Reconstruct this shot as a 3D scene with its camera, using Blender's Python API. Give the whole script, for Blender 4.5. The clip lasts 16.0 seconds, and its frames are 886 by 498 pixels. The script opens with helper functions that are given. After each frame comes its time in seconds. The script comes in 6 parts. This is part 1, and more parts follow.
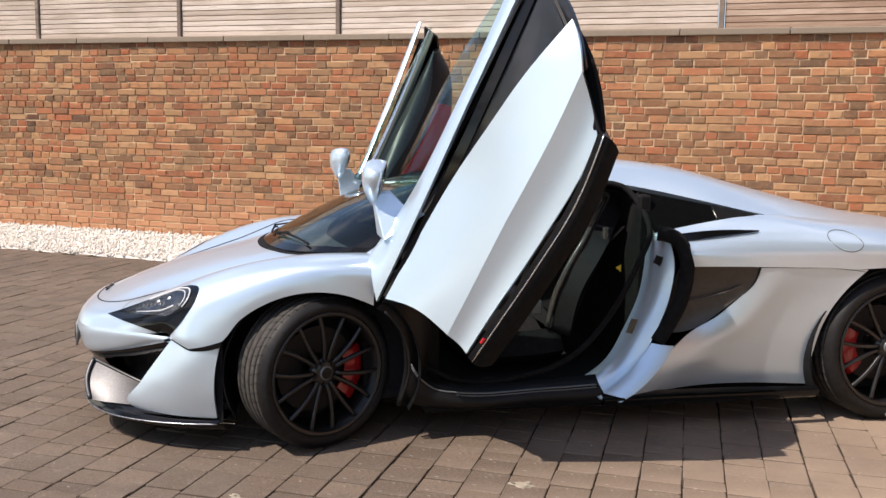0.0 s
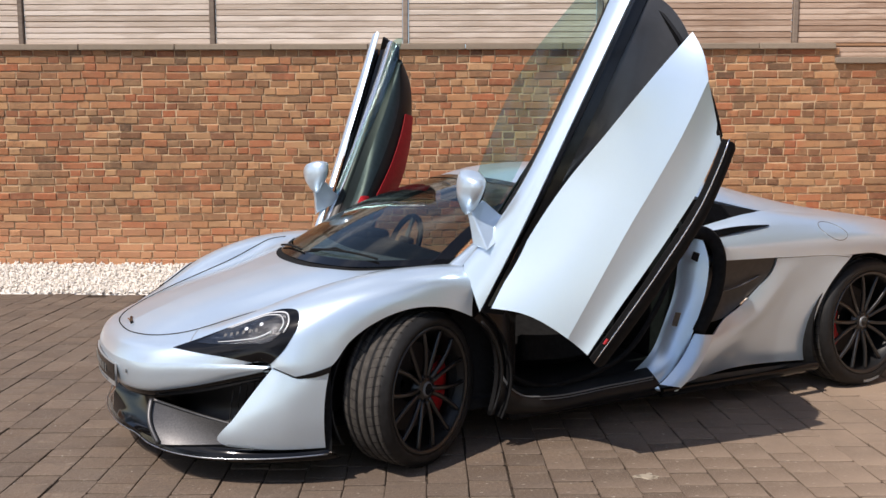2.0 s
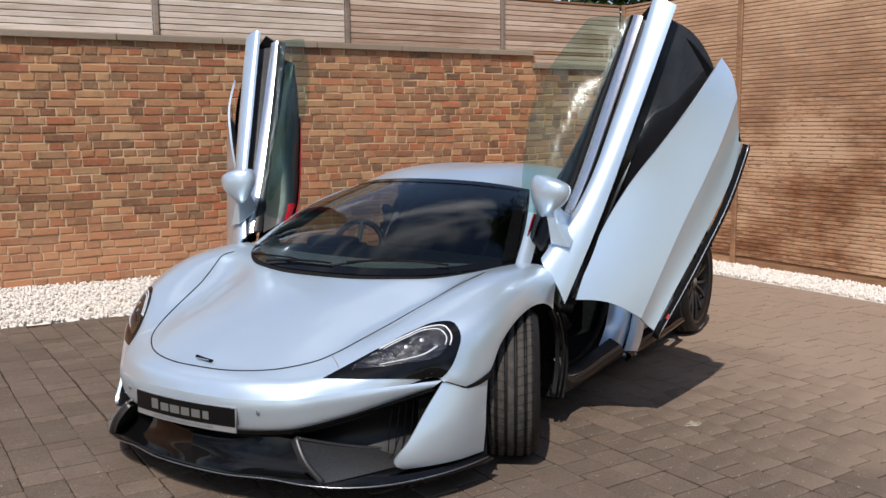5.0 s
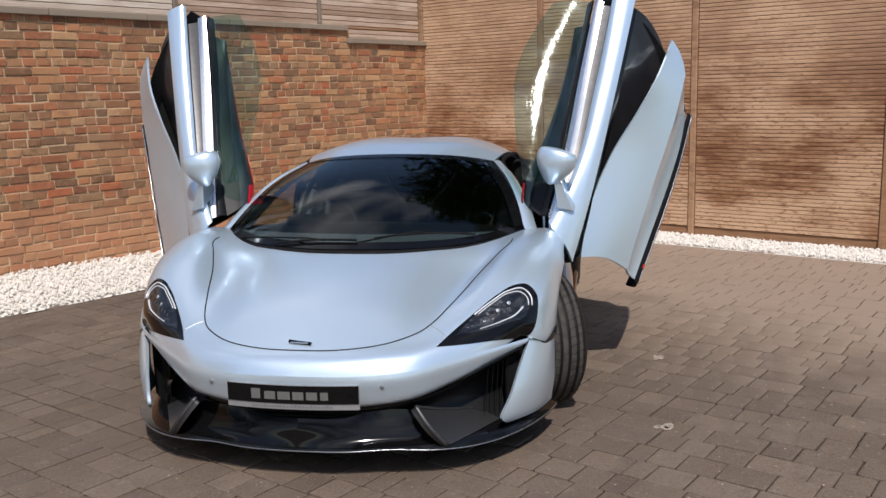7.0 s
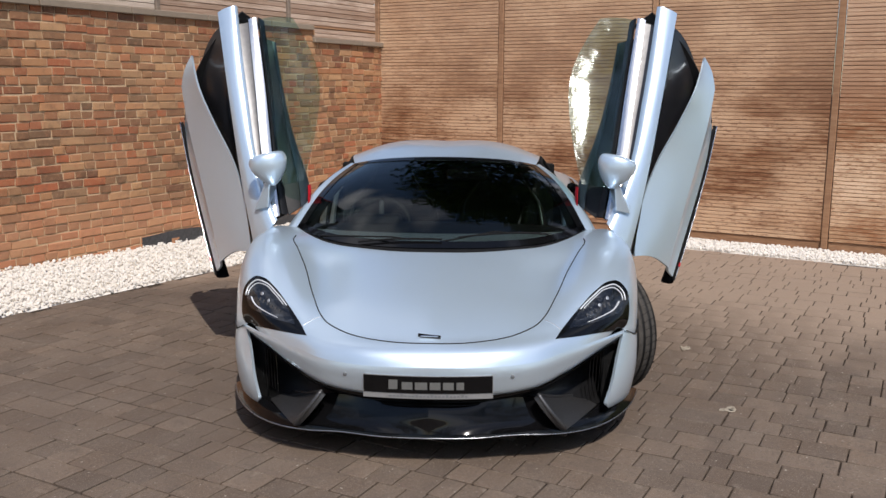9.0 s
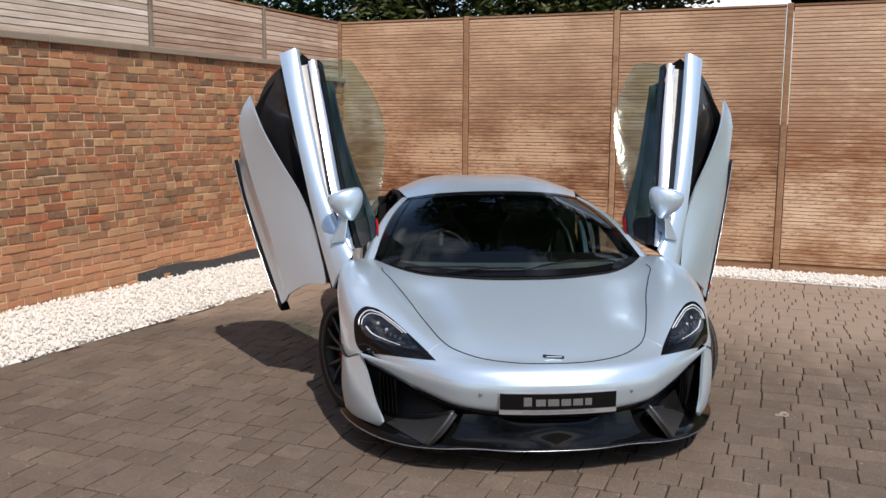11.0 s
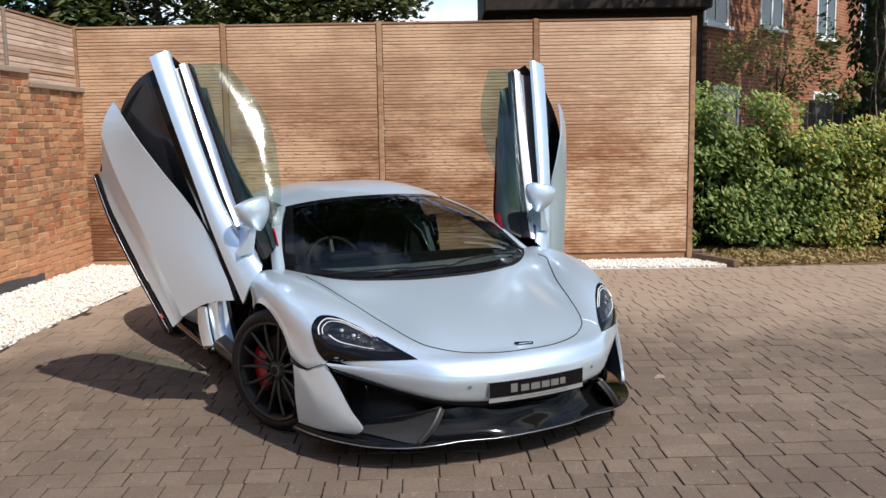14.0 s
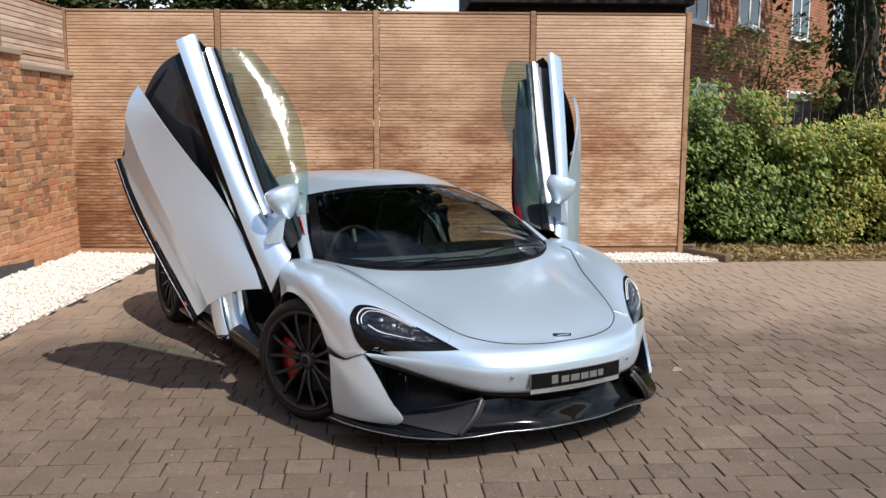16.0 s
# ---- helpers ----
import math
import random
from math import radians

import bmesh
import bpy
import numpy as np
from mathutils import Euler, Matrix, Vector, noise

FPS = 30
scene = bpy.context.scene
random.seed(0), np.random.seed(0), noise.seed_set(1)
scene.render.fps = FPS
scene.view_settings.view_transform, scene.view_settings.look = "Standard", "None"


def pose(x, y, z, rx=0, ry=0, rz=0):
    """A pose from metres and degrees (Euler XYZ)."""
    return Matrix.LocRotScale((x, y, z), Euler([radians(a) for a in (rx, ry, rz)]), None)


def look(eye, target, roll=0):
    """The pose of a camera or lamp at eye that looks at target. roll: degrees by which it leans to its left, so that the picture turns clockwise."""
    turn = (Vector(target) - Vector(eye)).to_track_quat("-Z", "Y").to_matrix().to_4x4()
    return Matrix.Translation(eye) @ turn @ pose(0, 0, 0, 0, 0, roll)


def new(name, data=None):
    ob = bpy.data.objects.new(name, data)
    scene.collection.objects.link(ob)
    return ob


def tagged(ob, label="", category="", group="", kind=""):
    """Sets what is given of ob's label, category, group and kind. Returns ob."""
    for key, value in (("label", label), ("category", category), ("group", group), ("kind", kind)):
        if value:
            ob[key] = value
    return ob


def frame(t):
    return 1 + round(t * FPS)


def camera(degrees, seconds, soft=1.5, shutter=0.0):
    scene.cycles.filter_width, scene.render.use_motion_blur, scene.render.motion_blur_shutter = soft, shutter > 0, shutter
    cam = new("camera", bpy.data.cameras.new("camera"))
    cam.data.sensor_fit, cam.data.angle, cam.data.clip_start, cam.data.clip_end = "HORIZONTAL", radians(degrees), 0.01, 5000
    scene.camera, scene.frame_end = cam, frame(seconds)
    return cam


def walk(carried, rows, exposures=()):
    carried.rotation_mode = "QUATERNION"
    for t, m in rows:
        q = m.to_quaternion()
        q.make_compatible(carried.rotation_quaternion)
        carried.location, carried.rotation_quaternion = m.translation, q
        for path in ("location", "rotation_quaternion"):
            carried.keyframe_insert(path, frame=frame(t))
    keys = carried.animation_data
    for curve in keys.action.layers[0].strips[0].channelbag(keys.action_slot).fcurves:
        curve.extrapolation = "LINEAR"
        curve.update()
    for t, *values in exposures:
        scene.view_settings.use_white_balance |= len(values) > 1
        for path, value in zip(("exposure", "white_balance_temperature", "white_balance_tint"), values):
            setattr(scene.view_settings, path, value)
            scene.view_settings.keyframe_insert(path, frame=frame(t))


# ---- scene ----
cam = camera(52.4, 16.0)
PATH = [
    (0, (0.285, 0.103, 1.359), (-0.313, 1.993, 1.09), 1.0),
    (0.5, (-0.082, 0.027, 1.318), (-0.522, 1.963, 1.078), 1.2),
    (1, (-0.403, -0.104, 1.306), (-0.725, 1.856, 1.073), 0.9),
    (1.5, (-0.766, -0.129, 1.312), (-0.936, 1.85, 1.077), 0.5),
    (2, (-1.163, -0.135, 1.332), (-1.197, 1.85, 1.096), 0.0),
    (2.5, (-1.529, -0.149, 1.325), (-1.415, 1.833, 1.087), -0.1),
    (3, (-1.959, -0.057, 1.342), (-1.651, 1.904, 1.097), 0.2),
    (3.5, (-2.379, -0.003, 1.362), (-1.897, 1.922, 1.111), 0.3),
    (4, (-2.787, 0.095, 1.386), (-2.101, 1.956, 1.129), 0.3),
    (4.2, (-2.934, 0.133, 1.399), (-2.177, 1.965, 1.136), 0.2),
    (6.3, (-4.541, 0.89, 1.467), (-3.166, 2.314, 1.18), -2.2),
    (6.5, (-4.649, 0.994, 1.467), (-3.219, 2.36, 1.168), -2.3),
    (7, (-4.936, 1.206, 1.499), (-3.406, 2.448, 1.155), -1.4),
    (7.5, (-5.197, 1.346, 1.537), (-3.626, 2.524, 1.154), -0.5),
    (8, (-5.401, 1.523, 1.561), (-3.799, 2.654, 1.171), -0.1),
    (8.5, (-5.543, 1.755, 1.556), (-3.895, 2.824, 1.179), 0.3),
    (9, (-5.731, 1.911, 1.56), (-4.038, 2.916, 1.208), 0.3),
    (9.2, (-5.806, 1.977, 1.549), (-4.096, 2.957, 1.211), 0.3),
    (11.3, (-6.552, 2.908, 1.617), (-4.698, 3.604, 1.33), 0.4),
    (11.5, (-6.565, 3.03, 1.615), (-4.69, 3.665, 1.329), 0.5),
    (12, (-6.645, 3.308, 1.598), (-4.716, 3.756, 1.316), 0.7),
    (12.5, (-6.794, 3.544, 1.587), (-4.839, 3.864, 1.31), 0.0),
    (13, (-6.783, 3.782, 1.59), (-4.813, 3.995, 1.318), -0.7),
    (13.5, (-6.777, 4.037, 1.577), (-4.797, 4.135, 1.312), -0.9),
    (14, (-6.864, 4.169, 1.56), (-4.881, 4.182, 1.298), -0.9),
    (14.5, (-6.887, 4.296, 1.569), (-4.904, 4.247, 1.306), -0.7),
    (15, (-6.856, 4.447, 1.565), (-4.875, 4.361, 1.298), -0.3),
    (15.5, (-6.843, 4.525, 1.556), (-4.863, 4.439, 1.282), 0.1),
    (16, (-6.842, 4.546, 1.552), (-4.862, 4.473, 1.272), 0.2),
]
EXPOSURE = [(0, 0.40, 6880, 16), (0.6, 0.30, 6880, 16), (1.2, 0.29, 6860, 16), (2, 0.16, 6800, 15.5), (3.5, -0.01, 6700, 15), (5, -0.10, 6560, 14), (7, -0.15, 6460, 13.5), (9, -0.14, 6500, 13.5), (12.5, 0.06, 6560, 13), (14, 0.2, 6550, 12), (15, 0.22, 6550, 11.5), (16, 0.23, 6550, 11.5)]
walk(cam, [(t, look(eye, target, roll)) for t, eye, target, roll in PATH], EXPOSURE)

# ---- sky and sun ----
SUN_TO = Vector((-0.527, -0.552, 1.0)).normalized()
world = bpy.data.worlds.new("sky")
scene.world = world
world.use_nodes = True
wn = world.node_tree
sky = wn.nodes.new("ShaderNodeTexSky")
sky.sky_type = 'NISHITA'
sky.sun_disc = False
sky.sun_elevation = math.asin(SUN_TO.z)
sky.sun_rotation = math.atan2(SUN_TO.x, SUN_TO.y) % (2 * math.pi)
sky.air_density, sky.dust_density, sky.ozone_density = 1.0, 0.4, 1.5
cloud_at = wn.nodes.new("ShaderNodeTexCoord")
cloud_map = wn.nodes.new("ShaderNodeMapping")
cloud_map.inputs["Scale"].default_value = (1.0, 1.0, 2.4)
cloud = wn.nodes.new("ShaderNodeTexNoise")
cloud.inputs["Scale"].default_value, cloud.inputs["Detail"].default_value, cloud.inputs["Roughness"].default_value = 2.3, 7.0, 0.55
cloud_edge = wn.nodes.new("ShaderNodeValToRGB")
cloud_edge.color_ramp.elements[0].position, cloud_edge.color_ramp.elements[1].position = 0.52, 0.72
cloud_mix = wn.nodes.new("ShaderNodeMix")
cloud_mix.data_type = 'RGBA'
cloud_mix.inputs[7].default_value = (9.5, 9.6, 9.9, 1)
for a, b in ((cloud_at.outputs["Generated"], cloud_map.inputs[0]), (cloud_map.outputs[0], cloud.inputs[0]), (cloud.outputs["Fac"], cloud_edge.inputs[0]),
             (cloud_edge.outputs[0], cloud_mix.inputs[0]), (sky.outputs[0], cloud_mix.inputs[6]), (cloud_mix.outputs[2], wn.nodes["Background"].inputs[0])):
    wn.links.new(a, b)
wn.nodes["Background"].inputs[1].default_value = 0.15
sun_data = bpy.data.lights.new("sun", 'SUN')
sun_data.energy, sun_data.angle, sun_data.color = 4.7, radians(0.53), (1.0, 0.95, 0.87)
sun = new("sun", sun_data)
sun.matrix_world = look(SUN_TO * 60, (0, 0, 0))


# ---- materials ----
class Nodes:
    """A material's node tree with short calls."""

    def __init__(self, name):
        self.mat = bpy.data.materials.new(name)
        self.mat.use_nodes = True
        self.tree = self.mat.node_tree
        self.bsdf = self.tree.nodes["Principled BSDF"]

    def add(self, kind, **values):
        n = self.tree.nodes.new("ShaderNode" + kind)
        for key, v in values.items():
            if key in n.bl_rna.properties:
                setattr(n, key, v)
            else:
                n.inputs[key.replace("_", " ")].default_value = v
        return n

    def link(self, a, b):
        self.tree.links.new(a, b)

    def coords(self, kind="Object"):
        return self.add("TexCoord").outputs[kind]

    def noise(self, scale, detail=4.0, rough=0.55, coords=None, distortion=0.0):
        n = self.add("TexNoise", Scale=scale, Detail=detail, Roughness=rough, Distortion=distortion)
        self.link(coords or self.coords(), n.inputs["Vector"])
        return n.outputs["Fac"]

    def stretched(self, sx, sy, sz, kind="Object"):
        m = self.add("Mapping")
        m.inputs["Scale"].default_value = (sx, sy, sz)
        self.link(self.coords(kind), m.inputs["Vector"])
        return m.outputs[0]

    def ramp(self, fac, *stops):
        r = self.add("ValToRGB")
        e = r.color_ramp.elements
        while len(e) < len(stops):
            e.new(0.5)
        for el, (pos, col) in zip(e, stops):
            el.position, el.color = pos, (*col, 1) if len(col) == 3 else col
        self.link(fac, r.inputs[0])
        return r.outputs[0]

    def math(self, op, a, b=0.0, clamp=False):
        m = self.add("Math", operation=op, use_clamp=clamp)
        for i, v in enumerate((a, b)):
            if isinstance(v, (int, float)):
                m.inputs[i].default_value = v
            else:
                self.link(v, m.inputs[i])
        return m.outputs[0]

    def mix(self, fac, a, b, blend='MIX'):
        m = self.add("Mix", data_type='RGBA', blend_type=blend)
        for sock, v in ((m.inputs[0], fac), (m.inputs[6], a), (m.inputs[7], b)):
            if isinstance(v, (int, float)):
                sock.default_value = v
            elif isinstance(v, tuple):
                sock.default_value = (*v, 1)
            else:
                self.link(v, sock)
        return m.outputs[2]

    def bump(self, height, strength=0.3, distance=0.01):
        b = self.add("Bump", Strength=strength, Distance=distance)
        self.link(height, b.inputs["Height"])
        self.link(b.outputs[0], self.bsdf.inputs["Normal"])

    def put(self, **values):
        for key, v in values.items():
            sock = self.bsdf.inputs[key.replace("_", " ")]
            if isinstance(v, tuple):
                sock.default_value = (*v, 1) if len(v) == 3 else v
            elif isinstance(v, (int, float)):
                sock.default_value = v
            else:
                self.link(v, sock)
        return self.mat

    def any_random(self):
        """A random number that differs between objects and between loose pieces of one mesh."""
        return self.math("FRACT", self.math("ADD", self.add("ObjectInfo").outputs["Random"], self.add("NewGeometry").outputs["Random Per Island"]))


def mat_plain(name, col, rough=0.5, metal=0.0, coat=0.0, grain=0.06, scale=40.0, bump=0.0, spec=0.5):
    n = Nodes(name)
    f = n.noise(scale, 5)
    c = n.ramp(f, (0.3, tuple(v * (1 - grain) for v in col)), (0.7, tuple(min(1, v * (1 + grain)) for v in col)))
    r = n.math("ADD", rough - 0.04, n.math("MULTIPLY", n.noise(scale * 0.3), 0.08))
    if bump:
        n.bump(f, bump, 0.003)
    return n.put(Base_Color=c, Roughness=r, Metallic=metal, Coat_Weight=coat, Coat_Roughness=0.03, Specular_IOR_Level=spec)


def mat_paint():
    n = Nodes("silver_paint")
    flake = n.noise(900, 2)
    soft = n.noise(3, 3)
    c = n.mix(0.5, n.ramp(flake, (0.35, (0.555, 0.68, 0.785)), (0.65, (0.685, 0.805, 0.905))), n.ramp(soft, (0.3, (0.61, 0.735, 0.84)), (0.7, (0.63, 0.755, 0.86))))
    return n.put(Base_Color=c, Metallic=0.66, Roughness=0.31, Coat_Weight=0.5, Coat_Roughness=0.08)


def mat_brick():
    n = Nodes("old_brick")
    r = n.any_random()
    tone = n.ramp(r, (0.0, (0.110, 0.061, 0.040)), (0.08, (0.347, 0.113, 0.053)), (0.17, (0.420, 0.197, 0.099)), (0.26, (0.147, 0.079, 0.046)), (0.36, (0.441, 0.231, 0.112)), (0.46, (0.347, 0.148, 0.071)),
                  (0.55, (0.210, 0.103, 0.057)), (0.63, (0.462, 0.266, 0.133)), (0.72, (0.121, 0.074, 0.047)), (0.82, (0.452, 0.266, 0.138)), (0.91, (0.252, 0.123, 0.065)), (1.0, (0.378, 0.113, 0.052)))
    blot = n.noise(24, 6, 0.68)
    grime = n.noise(1.1, 4)
    c = n.mix(n.ramp(blot, (0.50, (0, 0, 0)), (0.70, (0.5, 0.5, 0.5))), tone, (0.44, 0.25, 0.14))
    c = n.mix(n.ramp(n.noise(15, 6, 0.65), (0.53, (0, 0, 0)), (0.70, (0.6, 0.6, 0.6))), c, (0.13, 0.07, 0.045))
    c = n.mix(n.ramp(n.noise(4.2, 4), (0.58, (0, 0, 0)), (0.72, (0.5, 0.5, 0.5))), c, (0.40, 0.14, 0.075))
    c = n.mix(n.ramp(grime, (0.38, (0, 0, 0)), (0.8, (0.40, 0.40, 0.40))), c, (0.40, 0.225, 0.12))
    split = n.add("SeparateXYZ")
    n.link(n.add("NewGeometry").outputs["Position"], split.inputs[0])
    low = n.math("ADD", split.outputs[2], n.math("MULTIPLY", n.noise(1.6, 4), 0.6))
    c = n.mix(n.ramp(low, (0.72, (0.5, 0.5, 0.5)), (0.95, (0, 0, 0))), c, (0.52, 0.26, 0.145))
    n.bump(n.math("ADD", blot, n.noise(140, 3)), 0.5, 0.006)
    return n.put(Base_Color=c, Roughness=0.9, Specular_IOR_Level=0.2)


def mat_mortar():
    n = Nodes("lime_mortar")
    f = n.noise(60, 6)
    c = n.mix(n.noise(2.2, 4), n.ramp(f, (0.3, (0.45, 0.325, 0.205)), (0.7, (0.68, 0.51, 0.335))), (0.53, 0.375, 0.23))
    n.bump(f, 0.6, 0.006)
    return n.put(Base_Color=c, Roughness=0.95, Specular_IOR_Level=0.1)


def mat_paver():
    n = Nodes("brown_block_paving")
    r = n.any_random()
    tone = n.ramp(r, (0.0, (0.100, 0.072, 0.053)), (0.3, (0.140, 0.100, 0.072)), (0.55, (0.120, 0.087, 0.064)), (0.8, (0.168, 0.122, 0.089)), (1.0, (0.130, 0.092, 0.066)))
    stain = n.noise(0.7, 5, 0.6, n.coords("Object"))
    c = n.mix(n.ramp(n.noise(3.5, 6, 0.65), (0.4, (0, 0, 0)), (0.8, (0.5, 0.5, 0.5))), tone, (0.22, 0.18, 0.145))
    c = n.mix(n.ramp(n.noise(170, 3, 0.7), (0.56, (0, 0, 0)), (0.72, (0.8, 0.8, 0.8))), c, (0.33, 0.29, 0.25))
    c = n.mix(n.ramp(n.noise(60, 5, 0.7), (0.50, (0, 0, 0)), (0.70, (0.6, 0.6, 0.6))), c, (0.06, 0.048, 0.038))
    c = n.mix(n.ramp(n.noise(7, 6, 0.7), (0.50, (0, 0, 0)), (0.68, (0.6, 0.6, 0.6))), c, (0.088, 0.066, 0.052))
    c = n.mix(n.ramp(n.noise(11, 6, 0.72), (0.58, (0, 0, 0)), (0.74, (0.45, 0.45, 0.45))), c, (0.33, 0.275, 0.22))
    c = n.mix(n.ramp(n.noise(38, 2, 0.5), (0.70, (0, 0, 0)), (0.745, (0.7, 0.7, 0.7))), c, (0.48, 0.43, 0.36))
    c = n.mix(n.ramp(stain, (0.40, (0.0, 0.0, 0.0)), (0.66, (0.62, 0.62, 0.62))), c, (0.092, 0.070, 0.056))
    split = n.add("SeparateXYZ")
    n.link(n.add("NewGeometry").outputs["Position"], split.inputs[0])
    # paler, sandier colour towards +x, broken up by noise
    pale_east = n.math("ADD", n.math("MULTIPLY", split.outputs[0], 0.20), n.noise(0.9, 5, 0.6, n.coords("Object")))
    c = n.mix(n.ramp(pale_east, (0.34, (0, 0, 0)), (0.70, (0.68, 0.68, 0.68))), c, (0.345, 0.258, 0.19))
    n.bump(n.math("ADD", n.noise(120, 4), n.noise(18, 4)), 0.45, 0.004)
    return n.put(Base_Color=c, Roughness=0.86, Specular_IOR_Level=0.25)


def mat_sand():
    n = Nodes("joint_sand")
    c = n.ramp(n.noise(30, 6), (0.36, (0.020, 0.015, 0.012)), (0.70, (0.085, 0.064, 0.048)))
    return n.put(Base_Color=c, Roughness=0.95, Specular_IOR_Level=0.1)


def mat_timber(name, dark, mid, light, along):
    """Weathered timber with its grain along x or y, and stains that run over several boards."""
    n = Nodes(name)
    st = (0.6, 0.6, 9) if along is None else ((0.5, 14, 14) if along == "x" else (14, 0.5, 14))
    grain = n.noise(6, 6, 0.6, n.stretched(*st))
    r = n.any_random()
    c = n.ramp(n.math("ADD", n.math("MULTIPLY", grain, 0.7), n.math("MULTIPLY", r, 0.42)), (0.28, dark), (0.52, mid), (0.84, light))
    shift = n.add("CombineXYZ")
    n.link(n.math("MULTIPLY", r, 7.0), shift.inputs[2])
    moved = n.add("VectorMath", operation='ADD')
    n.link(n.stretched(0.30, 1, 2.6), moved.inputs[0])
    n.link(shift.outputs[0], moved.inputs[1])
    where = n.add("Mapping")
    where.inputs["Scale"].default_value = (0.55, 0.38, 1.7)
    n.link(n.add("NewGeometry").outputs["Position"], where.inputs["Vector"])
    patch = n.noise(1.25, 5, 0.62, where.outputs[0])
    streak = n.noise(5.5, 5, 0.62, moved.outputs[0])
    c = n.mix(n.ramp(n.math("ADD", n.math("MULTIPLY", patch, 0.42), n.math("MULTIPLY", streak, 0.58)), (0.485, (0, 0, 0)), (0.60, (0.85, 0.85, 0.85))), c, dark)
    c = n.mix(n.ramp(streak, (0.55, (0, 0, 0)), (0.72, (0.6, 0.6, 0.6))), c, light)
    n.bump(grain, 0.35, 0.004)
    return n.put(Base_Color=c, Roughness=0.8, Specular_IOR_Level=0.25)


def mat_stained_slat(name, dark, mid, light):
    """Softwood slats: fine grain, bleached towards the top, with streaky red-brown stains that run over several slats."""
    n = Nodes(name)
    r = n.any_random()
    grain = n.noise(6, 6, 0.6, n.stretched(0.5, 14, 14))
    c = n.ramp(n.math("ADD", n.math("MULTIPLY", grain, 0.8), n.math("MULTIPLY", r, 0.17)), (0.30, tuple(0.72 * v for v in mid)), (0.50, mid), (0.72, light))
    pos = n.add("NewGeometry").outputs["Position"]
    shift = n.add("CombineXYZ")
    n.link(n.math("MULTIPLY", r, 0.9), shift.inputs[1])
    moved = n.add("VectorMath", operation='ADD')
    n.link(pos, moved.inputs[0])
    n.link(shift.outputs[0], moved.inputs[1])
    wide, near = n.add("Mapping"), n.add("Mapping")
    wide.inputs["Scale"].default_value = (1, 0.55, 1.0)
    near.inputs["Scale"].default_value = (1, 2.2, 6.5)
    n.link(pos, wide.inputs["Vector"])
    n.link(moved.outputs[0], near.inputs["Vector"])
    region = n.noise(1.5, 3, 0.5, wide.outputs[0])
    streak = n.noise(2.6, 5, 0.65, near.outputs[0])
    c = n.mix(n.ramp(region, (0.36, (0.75, 0.75, 0.75)), (0.53, (0, 0, 0))), c, light)
    stain = n.math("ADD", n.math("MULTIPLY", region, 0.5), n.math("MULTIPLY", streak, 0.5))
    c = n.mix(n.ramp(stain, (0.455, (0, 0, 0)), (0.60, (0.82, 0.82, 0.82))), c, dark)
    c = n.mix(n.ramp(n.noise(6.5, 5, 0.62, near.outputs[0]), (0.555, (0, 0, 0)), (0.65, (0.7, 0.7, 0.7))), c, dark)
    split = n.add("SeparateXYZ")
    n.link(pos, split.inputs[0])
    high = n.math("ADD", split.outputs[2], n.math("MULTIPLY", n.noise(1.3, 3, 0.5, wide.outputs[0]), 0.8))
    c = n.mix(n.ramp(n.math("MULTIPLY", high, 0.3), (0.48, (0, 0, 0)), (0.78, (0.45, 0.45, 0.45))), c, light)
    n.bump(grain, 0.35, 0.004)
    return n.put(Base_Color=c, Roughness=0.8, Specular_IOR_Level=0.25)


def mat_stone(name, a, b, rough=0.85):
    n = Nodes(name)
    r = n.any_random()
    c = n.mix(n.noise(40, 5), n.ramp(r, (0.0, a), (1.0, b)), tuple(v * 0.85 for v in a))
    n.bump(n.noise(60, 4), 0.3, 0.004)
    return n.put(Base_Color=c, Roughness=rough, Specular_IOR_Level=0.3)


def mat_far_brick(name, a, b, joint):
    """Brickwork too far off for single bricks."""
    n = Nodes(name)
    t = n.add("TexBrick", Scale=1.0)
    for key, v in (("Mortar Size", 0.009), ("Brick Width", 0.225), ("Row Height", 0.075), ("Bias", 0.0), ("Mortar Smooth", 0.4)):
        t.inputs[key].default_value = v
    for key, col in (("Color1", a), ("Color2", b), ("Mortar", joint)):
        t.inputs[key].default_value = (*col, 1)
    split, flat = n.add("SeparateXYZ"), n.add("CombineXYZ")
    n.link(n.coords("Object"), split.inputs[0])
    n.link(split.outputs[0], flat.inputs[0])
    n.link(split.outputs[2], flat.inputs[1])
    n.link(flat.outputs[0], t.inputs["Vector"])
    c = n.mix(n.ramp(n.noise(1.4, 5), (0.4, (0, 0, 0)), (0.75, (0.6, 0.6, 0.6))), t.outputs["Color"], tuple(0.55 * v for v in a))
    n.bump(t.outputs["Fac"], -0.4, 0.006)
    return n.put(Base_Color=c, Roughness=0.9, Specular_IOR_Level=0.2)


